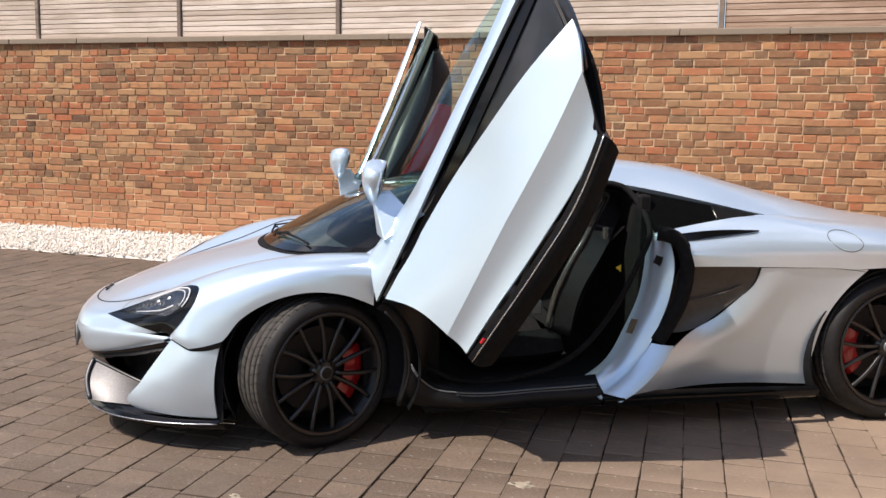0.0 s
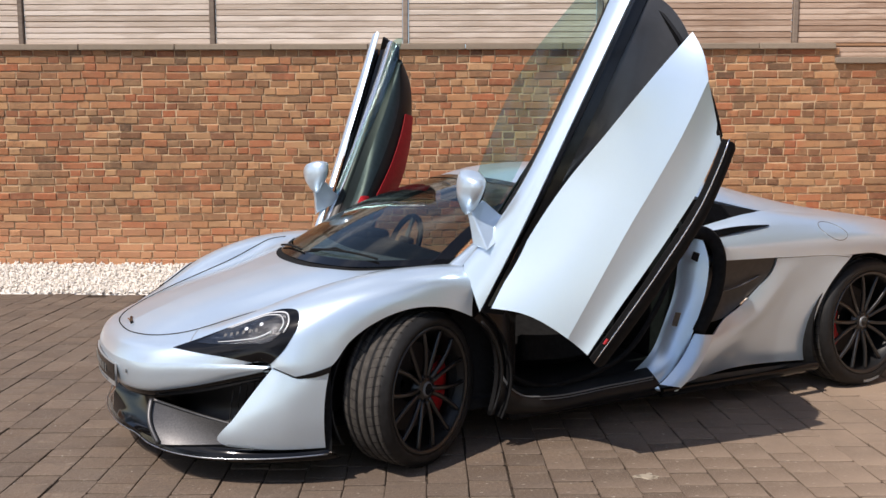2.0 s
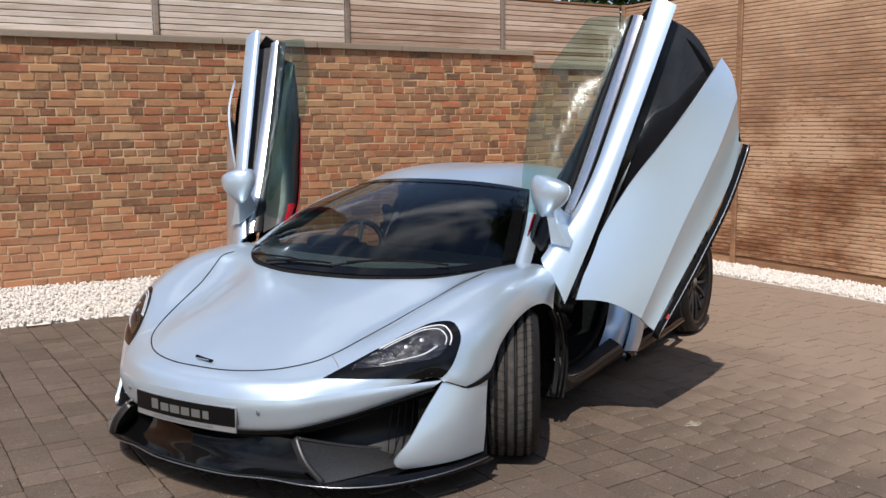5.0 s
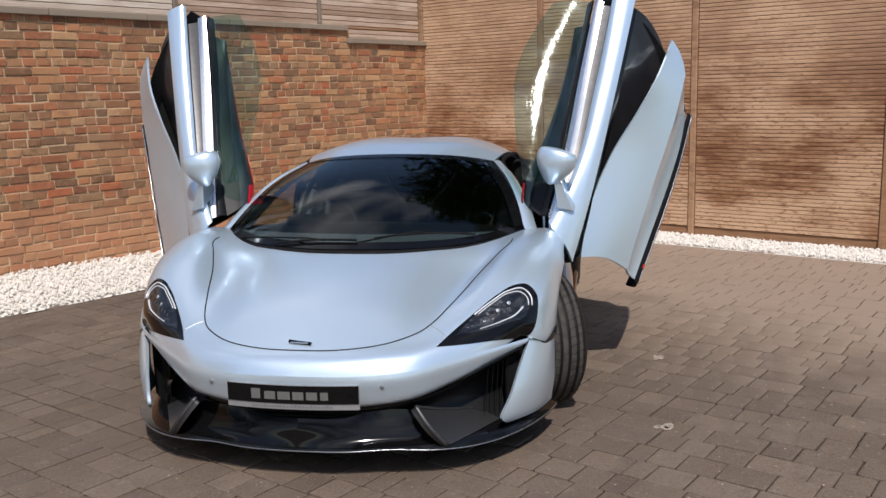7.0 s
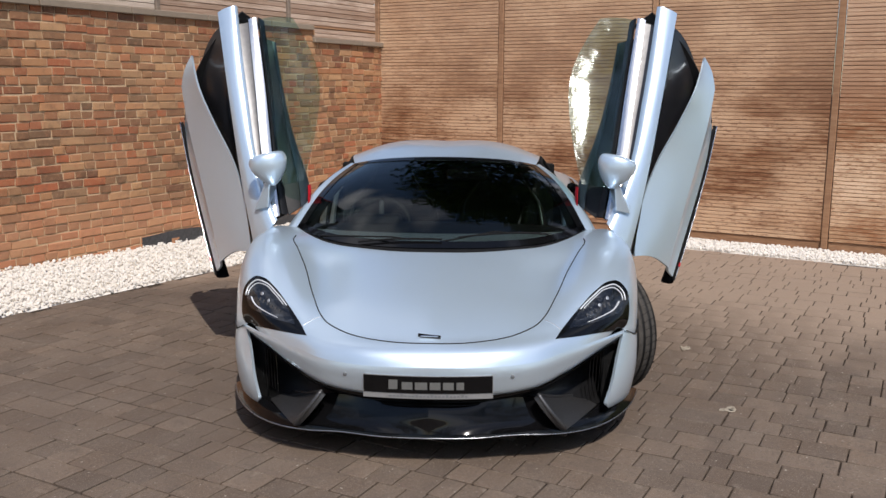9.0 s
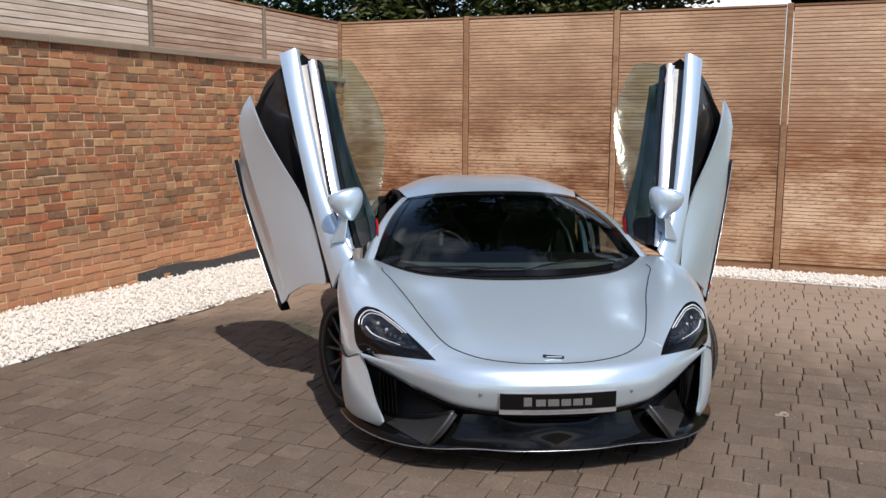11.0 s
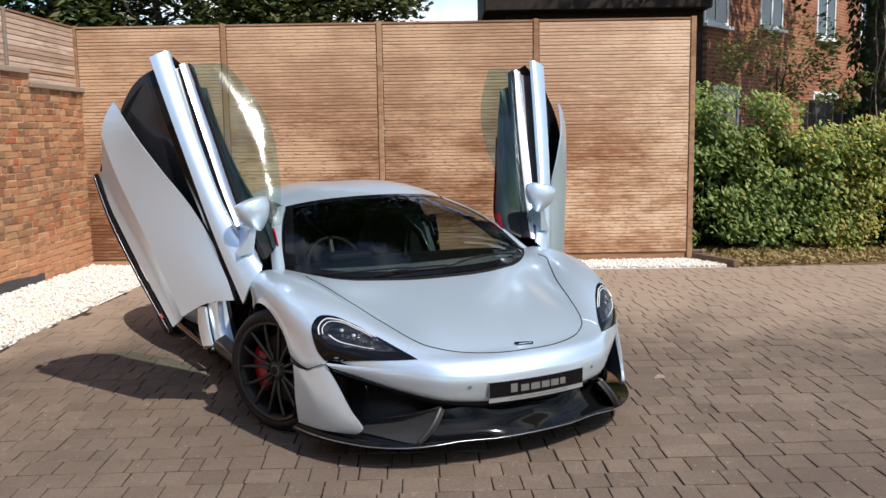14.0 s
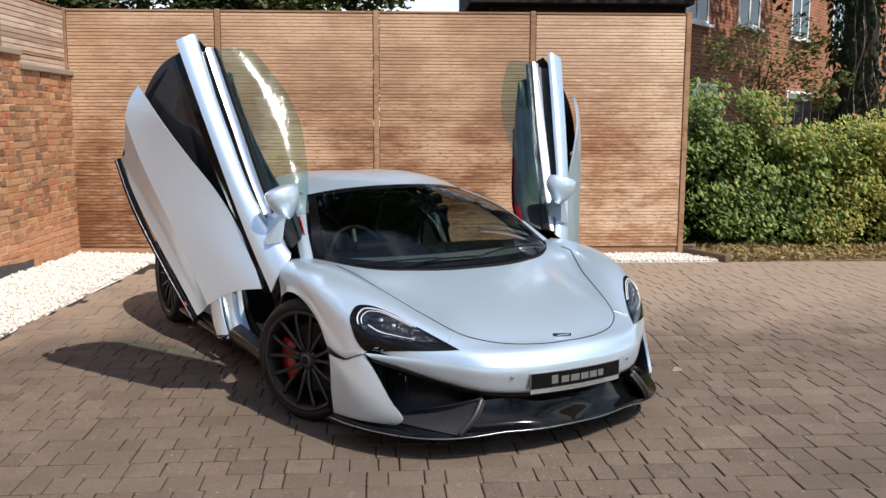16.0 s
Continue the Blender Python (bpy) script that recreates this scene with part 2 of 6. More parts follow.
def mat_leaf(name, *cols):
    n = Nodes(name)
    r = n.any_random()
    step = 1.0 / (len(cols) - 1)
    c = n.ramp(r, *[(i * step, col) for i, col in enumerate(cols)])
    c = n.mix(n.ramp(n.noise(0.8, 3), (0.4, (0, 0, 0)), (0.7, (0.55, 0.55, 0.55))), c, tuple(v * 0.75 for v in cols[0]))
    n.put(Base_Color=c, Roughness=0.55, Specular_IOR_Level=0.35)
    back = n.add("BsdfTranslucent")
    n.link(n.mix(1.0, c, (1.0, 1.0, 0.55), 'MULTIPLY'), back.inputs[0])
    m = n.add("MixShader")
    m.inputs[0].default_value = 0.32
    n.link(n.bsdf.outputs[0], m.inputs[1])
    n.link(back.outputs[0], m.inputs[2])
    n.link(m.outputs[0], n.tree.nodes["Material Output"].inputs[0])
    return n.mat


def mat_lamp():
    """Silvered internals seen through a smoked lens."""
    n = Nodes("lamp_internals")
    f = n.noise(16, 5, 0.6, n.stretched(1, 1, 3.0), 1.2)
    c = n.ramp(f, (0.42, (0.01, 0.01, 0.012)), (0.56, (0.035, 0.037, 0.04)), (0.70, (0.15, 0.16, 0.175)))
    n.bump(f, 0.7, 0.01)
    return n.put(Base_Color=c, Metallic=0.7, Roughness=0.22, Coat_Weight=1.0, Coat_Roughness=0.02)


def mat_glass(name, tint, rough=0.0, base=0.018, edge_gain=0.5, film=0.0):
    """Thin glass: clear layer mixed with a glossy layer by Fresnel; film breaks up the gloss with smeared noise."""
    n = Nodes(name)
    t = n.tree
    clear = n.add("BsdfTransparent")
    clear.inputs[0].default_value = (*tint, 1)
    gloss = n.add("BsdfGlossy", Roughness=rough)
    gloss.inputs[0].default_value = (1, 1, 1, 1)
    edge = n.add("LayerWeight", Blend=0.5)
    fr = n.math("ADD", base, n.math("MULTIPLY", n.math("POWER", edge.outputs["Facing"], 5.0), edge_gain), True)
    if film:
        smear = n.noise(6.0, 6, 0.62, n.stretched(1.0, 1.0, 0.4), 1.2)
        fr = n.math("MULTIPLY", fr, n.ramp(smear, (0.40, (0.25, 0.25, 0.25)), (0.50, (0.6, 0.6, 0.6)), (0.58, (1, 1, 1))))
        n.link(n.math("MULTIPLY", rough, n.math("ADD", 1.0 - film, n.math("MULTIPLY", smear, 2 * film))), gloss.inputs["Roughness"])
        wave = n.add("Bump", Strength=0.25, Distance=0.01)
        n.link(smear, wave.inputs["Height"])
        n.link(wave.outputs[0], gloss.inputs["Normal"])
    m = n.add("MixShader")
    n.link(fr, m.inputs[0])
    n.link(clear.outputs[0], m.inputs[1])
    n.link(gloss.outputs[0], m.inputs[2])
    t.nodes.remove(n.bsdf)
    n.link(m.outputs[0], t.nodes["Material Output"].inputs[0])
    return n.mat


PAINT = mat_paint()
BLACK_GLOSS = mat_plain("black_gloss", (0.004, 0.004, 0.0045), 0.09, coat=0.08, grain=0.2, spec=0.24)
BLACK_SATIN = mat_plain("black_satin", (0.007, 0.007, 0.0075), 0.42, grain=0.2, spec=0.3)
BLACK_MATT = mat_plain("black_matt", (0.010, 0.010, 0.0105), 0.85, grain=0.3, spec=0.12)
CARBON = mat_plain("dark_carbon", (0.012, 0.012, 0.013), 0.16, metal=0.0, coat=0.2, grain=0.25, scale=160)
VANE = mat_plain("satin_vane", (0.085, 0.085, 0.088), 0.45, metal=0.8, grain=0.2, scale=160)
GREY_DUCT = mat_plain("dark_grey_duct", (0.055, 0.052, 0.05), 0.22, coat=0.8, grain=0.15)
DUCT_BLACK = mat_plain("duct_black", (0.012, 0.012, 0.014), 0.30, coat=0.35, grain=0.25, scale=14)
INTAKE_DARK = mat_plain("intake_dark", (0.060, 0.048, 0.039), 0.35, grain=0.15)
CHROME = mat_plain("bright_metal", (0.75, 0.76, 0.78), 0.14, metal=1.0, grain=0.03)
RUBBER = mat_plain("tyre_rubber", (0.011, 0.0105, 0.0105), 0.55, grain=0.3, bump=0.2, spec=0.25)
TREAD = mat_plain("dusty_tread", (0.055, 0.050, 0.045), 0.9, grain=0.3, bump=0.2, spec=0.2)
RIM = mat_plain("black_rim", (0.009, 0.0095, 0.0105), 0.34, coat=0.25, grain=0.15)
DISC = mat_plain("brake_disc", (0.022, 0.022, 0.024), 0.5, metal=0.6)
RED = mat_plain("red_caliper", (0.42, 0.012, 0.016), 0.3, coat=0.6)
RED_TRIM = mat_plain("red_leather", (0.40, 0.010, 0.018), 0.6, grain=0.15, spec=0.2)
LEATHER = mat_plain("black_leather", (0.010, 0.010, 0.011), 0.5, grain=0.2, bump=0.1, spec=0.25)
RAIL_GREY = mat_plain("rail_shade_grey", (0.10, 0.10, 0.105), 0.38, metal=0.5, grain=0.15)
CARD_TEAL = mat_plain("teal_leather", (0.018, 0.025, 0.031), 0.42, grain=0.2, bump=0.1, spec=0.4)
GREY_TRIM = mat_plain("grey_trim", (0.16, 0.17, 0.18), 0.4, metal=0.3)
SATIN_SILVER = mat_plain("satin_silver", (0.66, 0.68, 0.71), 0.24, metal=0.9, coat=0.3)
WHITE_LAMP = mat_plain("lamp_white", (0.62, 0.64, 0.67), 0.25, metal=0.1)
LAMP_SILVER = mat_plain("lamp_reflector", (0.45, 0.47, 0.5), 0.4, metal=0.6)
LAMP_CELL = mat_plain("lamp_cell_grey", (0.05, 0.052, 0.056), 0.5)
PLATE_WHITE = mat_plain("plate_white", (0.22, 0.22, 0.22), 0.4)
PLATE_TEXT = mat_plain("plate_letter_grey", (0.12, 0.12, 0.115), 0.4)
YELLOW = mat_plain("yellow_sticker", (0.85, 0.62, 0.05), 0.5)
SCREEN_GLASS = mat_glass("windscreen_glass", (0.48, 0.53, 0.51), edge_gain=0.8, base=0.032)
LIP_GLINT = mat_plain("splitter_edge_glint", (0.33, 0.34, 0.36), 0.28, metal=0.9)
DOOR_GLASS = mat_glass("door_glass", (0.74, 0.86, 0.82), 0.10, base=0.038, film=0.7)
LAMP_DARK = mat_lamp()
BRICK, MORTAR, PAVER, SAND = mat_brick(), mat_mortar(), mat_paver(), mat_sand()
COPING = mat_stone("concrete_coping", (0.25, 0.20, 0.15), (0.33, 0.27, 0.205))
GRAVEL = mat_stone("white_gravel_stone", (0.78, 0.74, 0.68), (0.62, 0.57, 0.50))
BITUMEN = mat_plain("dark_render", (0.05, 0.05, 0.052), 0.8, grain=0.3, bump=0.3)
SLAT_X = mat_timber("fence_slat_wood_x", (0.40, 0.32, 0.25), (0.60, 0.50, 0.42), (0.74, 0.66, 0.58), "x")
SLAT_Y = mat_stained_slat("stained_fence_slat", (0.135, 0.045, 0.018), (0.375, 0.20, 0.105), (0.60, 0.40, 0.255))
SLAT_END = mat_stained_slat("bleached_fence_slat", (0.25, 0.10, 0.043), (0.54, 0.335, 0.195), (0.75, 0.545, 0.38))
SLAT_Z = mat_timber("fence_slat_wood_brown", (0.27, 0.175, 0.12), (0.45, 0.325, 0.245), (0.60, 0.475, 0.38), "x")
POST_GREY = mat_timber("grey_post_wood", (0.13, 0.10, 0.08), (0.21, 0.165, 0.13), (0.30, 0.24, 0.19), None)
POST_WOOD = mat_timber("fence_post_wood", (0.17, 0.085, 0.045), (0.30, 0.165, 0.09), (0.40, 0.24, 0.14), None)


# ---- mesh helpers ----
def put_mesh(name, verts, faces, mat, parent=None, label="", smooth=False):
    me = bpy.data.meshes.new(name)
    me.from_pydata([tuple(v) for v in verts], [], [tuple(f) for f in faces])
    me.update()
    if smooth:
        me.polygons.foreach_set("use_smooth", [True] * len(me.polygons))
    me.materials.append(mat)
    ob = new(name, me)
    if parent is not None:
        ob.parent = parent
    if label:
        ob["label"] = label
    return ob


def part(name, bm, mat, parent=None, label="", smooth=False):
    me = bpy.data.meshes.new(name)
    bm.normal_update()
    bm.to_mesh(me)
    bm.free()
    if smooth:
        me.polygons.foreach_set("use_smooth", [True] * len(me.polygons))
    me.materials.append(mat)
    ob = new(name, me)
    if parent is not None:
        ob.parent = parent
    if label:
        ob["label"] = label
    return ob


def box_bm(x0, x1, y0, y1, z0, z1, bevel=0.0, segments=2, bm=None):
    bm = bm or bmesh.new()
    r = bmesh.ops.create_cube(bm, size=1.0)
    bmesh.ops.transform(bm, matrix=Matrix.LocRotScale(((x0 + x1) / 2, (y0 + y1) / 2, (z0 + z1) / 2), None, (x1 - x0, y1 - y0, z1 - z0)), verts=r["verts"])
    if bevel:
        es = list({e for v in r["verts"] for e in v.link_edges})
        bmesh.ops.bevel(bm, geom=es, offset=bevel, segments=segments, affect='EDGES', profile=0.5)
    return bm


def spline(pts, n):
    """n points along a smooth curve through pts, evenly spread by chord."""
    p = np.array(pts, float)
    if len(p) == 1:
        return np.repeat(p, n, 0)
    d = np.r_[0, np.cumsum(np.linalg.norm(np.diff(p, axis=0), axis=1) + 1e-9)]
    d /= d[-1]
    if len(p) == 2:
        s = np.linspace(0, 1, n)[:, None]
        return p[0] * (1 - s) + p[1] * s
    m = np.zeros_like(p)
    for i in range(1, len(p) - 1):
        a, b = d[i] - d[i - 1], d[i + 1] - d[i]
        m[i] = ((p[i] - p[i - 1]) / a * b + (p[i + 1] - p[i]) / b * a) / (a + b)
    m[0] = 1.5 * (p[1] - p[0]) / (d[1] - d[0]) - 0.5 * m[1]
    m[-1] = 1.5 * (p[-1] - p[-2]) / (d[-1] - d[-2]) - 0.5 * m[-2]
    out = []
    for s in np.linspace(0, 1, n):
        i = min(max(int(np.searchsorted(d, s) - 1), 0), len(p) - 2)
        h = d[i + 1] - d[i]
        u = (s - d[i]) / h
        out.append((2 * u**3 - 3 * u**2 + 1) * p[i] + (u**3 - 2 * u**2 + u) * h * m[i] + (-2 * u**3 + 3 * u**2) * p[i + 1] + (u**3 - u**2) * h * m[i + 1])
    return np.array(out)


def loft(curves, nu=24, nv=16):
    """A grid of points, nv x nu, on a smooth surface through curves."""
    rows = np.array([spline(c, nu) for c in curves])
    return np.stack([spline(rows[:, i], nv) for i in range(nu)], 1)


def flip_y(g):
    return np.array(g) * np.array([1, -1, 1])


def grid_normals(g):
    du = np.gradient(g, axis=1)
    dv = np.gradient(g, axis=0)
    n = np.cross(du, dv)
    ln = np.linalg.norm(n, axis=2, keepdims=True)
    bad = ln[..., 0] < 1e-9
    n = n / np.maximum(ln, 1e-12)
    if bad.any():
        n[bad] = n[~bad].mean(0)
    return n


def sheet(name, g, mat, parent, out, thick=0.008, label="", smooth=True):
    """A panel with thickness over the grid g; out: a rough direction in which its face looks."""
    n = grid_normals(g)
    if (n.reshape(-1, 3) @ np.array(out, float)).mean() < 0:
        n = -n
        g, n = g[:, ::-1], n[:, ::-1]
    nv, nu = g.shape[:2]
    top = g.reshape(-1, 3)
    low = (g - n * thick).reshape(-1, 3)
    idx = np.arange(nv * nu).reshape(nv, nu)
    faces = []
    jm, im = (nv - 1) // 2, (nu - 1) // 2
    fl = np.cross(g[jm, im + 1] - g[jm, im], g[jm + 1, im] - g[jm, im]) @ n[jm, im] < 0
    for j in range(nv - 1):
        for i in range(nu - 1):
            q = [idx[j, i], idx[j, i + 1], idx[j + 1, i + 1], idx[j + 1, i]]
            if fl:
                q = q[::-1]
            faces.append(q)
            faces.append([k + nv * nu for k in q[::-1]])
    ring = list(idx[0, :-1]) + list(idx[:-1, -1]) + list(idx[-1, :0:-1]) + list(idx[:0:-1, 0])
    base = len(top) * 2
    rim_top = [top[k] for k in ring]
    rim_low = [low[k] for k in ring]
    m = len(ring)
    for k in range(m):
        a, b = base + k, base + (k + 1) % m
        q = [a, a + m, b + m, b]
        faces.append(q if not fl else q[::-1])
    verts = list(top) + list(low) + rim_top + rim_low
    return put_mesh(name, verts, faces, mat, parent, label, smooth)


def tube_bm(pts, r, seg=6, bm=None, taper=None):
    """A round bar along pts."""
    bm = bm or bmesh.new()
    p = [Vector(q) for q in pts]
    rings = []
    for i, q in enumerate(p):
        t = (p[min(i + 1, len(p) - 1)] - p[max(i - 1, 0)]).normalized()
        a = t.orthogonal().normalized() if i == 0 else (rings[-1][1] - t * rings[-1][1].dot(t)).normalized()
        b = t.cross(a)
        rr = r if taper is None else r * (1 + (taper - 1) * i / (len(p) - 1))
        rings.append(([bm.verts.new(q + (a * math.cos(k * 2 * math.pi / seg) + b * math.sin(k * 2 * math.pi / seg)) * rr) for k in range(seg)], a))
    for (u, _), (v, _) in zip(rings, rings[1:]):
        for k in range(seg):
            bm.faces.new((u[k], u[(k + 1) % seg], v[(k + 1) % seg], v[k]))
    bm.faces.new(rings[0][0][::-1])
    bm.faces.new(rings[-1][0])
    return bm


def lathe_bm(profile, seg=48, bm=None, axis="y"):
    """A turned shape: profile of (radius, along) about the y axis."""
    bm = bm or bmesh.new()
    rings = []
    for r, a in profile:
        rings.append([bm.verts.new((r * math.cos(k * 2 * math.pi / seg), a, r * math.sin(k * 2 * math.pi / seg))) for k in range(seg)])
    for u, v in zip(rings, rings[1:]):
        for k in range(seg):
            bm.faces.new((u[k], u[(k + 1) % seg], v[(k + 1) % seg], v[k]))
    bmesh.ops.recalc_face_normals(bm, faces=bm.faces[:])
    return bm


def joined(name, chunks, mat, parent=None, label="", smooth=False):
    """One mesh out of many (verts, faces) pieces."""
    vs, fs, base = [], [], 0
    for v, f in chunks:
        vs.append(np.asarray(v, float))
        fs.extend([[k + base for k in q] for q in f])
        base += len(v)
    return put_mesh(name, np.concatenate(vs), fs, mat, parent, label, smooth)


def block(lx, ly, lz, c):
    """A block whose face towards +z is chamfered by c: verts about its middle, and faces."""
    x, y, z = lx / 2, ly / 2, lz / 2
    v = [(-x, -y, -z), (x, -y, -z), (x, y, -z), (-x, y, -z), (-x, -y, z - c), (x, -y, z - c), (x, y, z - c), (-x, y, z - c),
         (-x + c, -y + c, z), (x - c, -y + c, z), (x - c, y - c, z), (-x + c, y - c, z)]
    f = [(0, 1, 5, 4), (1, 2, 6, 5), (2, 3, 7, 6), (3, 0, 4, 7), (4, 5, 9, 8), (5, 6, 10, 9), (6, 7, 11, 10), (7, 4, 8, 11), (8, 9, 10, 11)]
    return np.array(v), f


# ---- ground, walls, fences ----
WALL_Y, WALL_W, WALL_E = 8.38, -11.0, 3.66
STEP_X, COPE_HI, COPE_LO = 2.30, 2.18, 2.05
FENCE_X, FENCE_TOP = 3.66, 2.79
PAVE_E, PAVE_S = 3.08, -4.5


def gravel_edge(x):
    """The paving's edge along the brick wall."""
    return 7.42 - 0.035 * (x - 2.0) if x < 2.0 else 7.40


def bank(x):
    """The gravel's height at the foot of the brick wall."""
    return float(np.interp(x, [-11, -3, 0.5, 3.6], [0.19, 0.17, 0.11, 0.04]))


ground = put_mesh("ground", [(-300, -300, -0.03), (300, -300, -0.03), (300, 300, -0.03), (-300, 300, -0.03)], [(0, 1, 2, 3)], SAND)
tagged(ground, "dark sandy ground under the block paving", "ground", kind="structure")

wall_bm = box_bm(WALL_W, STEP_X, WALL_Y, WALL_Y + 0.3, -0.1, COPE_HI)
box_bm(STEP_X, WALL_E + 0.1, WALL_Y, WALL_Y + 0.3, -0.1, COPE_LO, bm=wall_bm)
wall_north = part("wall_north", wall_bm, MORTAR)
tagged(wall_north, "weathered red and buff brick boundary wall with lime mortar", "wall", kind="structure")


def coping_run(x0, x1, z):
    """Coping slabs over a run of the wall, a joint every 0.9 m."""
    x = x0
    while x < x1 - 0.01:
        e = min(x + 0.9, x1)
        bm = box_bm(x + 0.003, e - 0.003, WALL_Y - 0.045, WALL_Y + 0.34, z, z + 0.055, 0.006, 1)
        part("coping_slab", bm, COPING, wall_north)
        x = e


coping_run(WALL_W, STEP_X, COPE_HI)
coping_run(STEP_X, WALL_E, COPE_LO)


def fence_panel(fence, p0, p1, z0, z1, slat_mat, facing, pitch=0.0515):
    """A framed panel of horizontal battens from p0 to p1 in plan."""
    a, b = Vector((*p0, 0)), Vector((*p1, 0))
    d = (b - a).normalized()
    ln = (b - a).length
    side = 1 if facing > 0 else -1
    n = int((z1 - z0 - 0.02) / pitch)
    pitch = (z1 - z0 - 0.03) / n
    lo, hi = (-0.024, 0.0) if side > 0 else (0.0, 0.024)
    ob = part("fence_panel", box_bm(0.002, ln - 0.002, -0.004 if side > 0 else -0.001, 0.001 if side > 0 else 0.004, z0, z1 - 0.022, 0, 1), POST_WOOD, fence)
    for xx in (0.03, ln / 2, ln - 0.07):
        part("batten", box_bm(xx, xx + 0.04, lo - 0.0045 if side > 0 else lo + 0.0045, hi - 0.0045 if side > 0 else hi + 0.0045, z0, z1 - 0.024, 0, 1), POST_WOOD, ob)
    part("top_rail", box_bm(0, ln, -0.03, 0.03, z1 - 0.021, z1, 0, 1), POST_WOOD, ob)
    ob.matrix_local = Matrix.Translation((a.x, a.y, 0)) @ Matrix.Rotation(math.atan2(d.y, d.x), 4, 'Z')
    shapes = []
    for k in range(4):
        bm = box_bm(0.002, ln - 0.002, -0.011, 0.011, -0.45 * pitch + 0.0007 * k, 0.45 * pitch, 0.003, 1)
        me = bpy.data.meshes.new("slat")
        bm.to_mesh(me)
        bm.free()
        me.materials.append(slat_mat)
        shapes.append(me)
    for i in range(n):
        s = new("slat", shapes[random.randrange(4)])
        s.parent = ob
        s.location = (0, side * (0.0135 + random.uniform(-0.002, 0.002)), z0 + pitch * (i + 0.5))
        s.rotation_euler = (0, random.uniform(-0.0008, 0.0008), 0)
    return ob


def fence_post(fence, x, y, z0, z1, h=0.031, wood=None):
    return part("fence_post", box_bm(x - h, x + h, y - h, y + h, z0, z1, 0.006, 1), wood or POST_WOOD, fence)


wall_fence = tagged(new("wall_top_fence"), "weathered grey-brown slatted timber screen standing on the brick wall", "fence")
for i in range(8):
    xe = 3.585 if i == 0 else 3.733 - 1.797 * i
    xs = 3.733 - 1.797 * (i + 1)
    fence_post(wall_fence, xs, WALL_Y + 0.024, COPE_HI + 0.056, FENCE_TOP + 0.005, 0.024, POST_GREY)
    fence_panel(wall_fence, (xs + 0.027, WALL_Y + 0.045), (xe - 0.027, WALL_Y + 0.045), COPE_HI + 0.057, FENCE_TOP, SLAT_Z if i < 2 else SLAT_X, -1)
fence_panel(wall_fence, (STEP_X + 0.003, WALL_Y + 0.045), (3.558, WALL_Y + 0.045), COPE_LO + 0.057, COPE_HI + 0.055, SLAT_Z, -1)
yard_fence = tagged(new("slatted_fence"), "tall brown-stained slatted timber fence above white gravel", "fence")
POST_Y = [1.345, 3.14, 4.93, 6.715, 8.43]
for y in POST_Y:
    fence_post(yard_fence, FENCE_X - 0.005, y, 0.0, FENCE_TOP + 0.01)
for y0, y1 in zip(POST_Y, POST_Y[1:]):
    fence_panel(yard_fence, (FENCE_X, y0 + 0.036), (FENCE_X, y1 - 0.036), 0.10, FENCE_TOP, SLAT_END if y0 < 2 else SLAT_Y, 1, 0.0372)
    part("gravel_board", box_bm(FENCE_X - 0.01, FENCE_X + 0.025, y0 + 0.036, y1 - 0.036, -0.02, 0.098, 0.004, 1), POST_WOOD, yard_fence)


# ---- the car: x to its tail, y to its right side, from the middle of the front axle ----
CAR = new("sports_car")
CAR.matrix_world = pose(-1.7335, 4.306, 0, 0, 0, 28.7)
tagged(CAR, "silver-blue two-door sports car with both doors swung up, on block paving", "car")
SIDES = (-1, 1)


def sided(g, s):
    return np.array(g) * np.array([1, s, 1])


# lines of the front skin, from the nose to the scuttle, at growing half-width
NOSE = [(-1.145, 0.0, 0.440), (-1.112, 0.30, 0.440), (-1.052, 0.45, 0.446), (-0.925, 0.60, 0.462), (-0.76, 0.775, 0.474), (-0.645, 0.872, 0.478)]
L0 = [NOSE[0], (-1.115, 0, 0.487), (-1.028, 0, 0.533), (-0.85, 0, 0.605), (-0.6, 0, 0.685), (-0.4, 0, 0.738), (-0.27, 0, 0.768), (0.05, 0, 0.80)]
L1 = [NOSE[1], (-1.085, 0.31, 0.487), (-0.98, 0.315, 0.533), (-0.80, 0.33, 0.604), (-0.55, 0.345, 0.680), (-0.36, 0.36, 0.732), (-0.235, 0.37, 0.765), (0.1, 0.42, 0.80)]
L2 = [NOSE[2], (-1.02, 0.455, 0.490), (-0.93, 0.465, 0.532), (-0.76, 0.50, 0.592), (-0.53, 0.55, 0.650), (-0.34, 0.60, 0.700), (-0.17, 0.655, 0.762), (0.16, 0.74, 0.808)]
L3 = [NOSE[3], (-0.90, 0.605, 0.500), (-0.82, 0.62, 0.555), (-0.68, 0.66, 0.632), (-0.47, 0.71, 0.722), (-0.29, 0.745, 0.772), (-0.12, 0.775, 0.802), (0.18, 0.82, 0.812)]
L4 = [NOSE[4], (-0.745, 0.785, 0.515), (-0.69, 0.80, 0.575), (-0.57, 0.825, 0.665), (-0.38, 0.865, 0.745), (-0.22, 0.89, 0.785), (-0.06, 0.905, 0.805), (0.185, 0.915, 0.808)]
L5 = [NOSE[5], (-0.63, 0.885, 0.505), (-0.595, 0.897, 0.55), (-0.50, 0.925, 0.628), (-0.34, 0.955, 0.705), (-0.19, 0.970, 0.745), (-0.04, 0.977, 0.765), (0.187, 0.972, 0.758)]
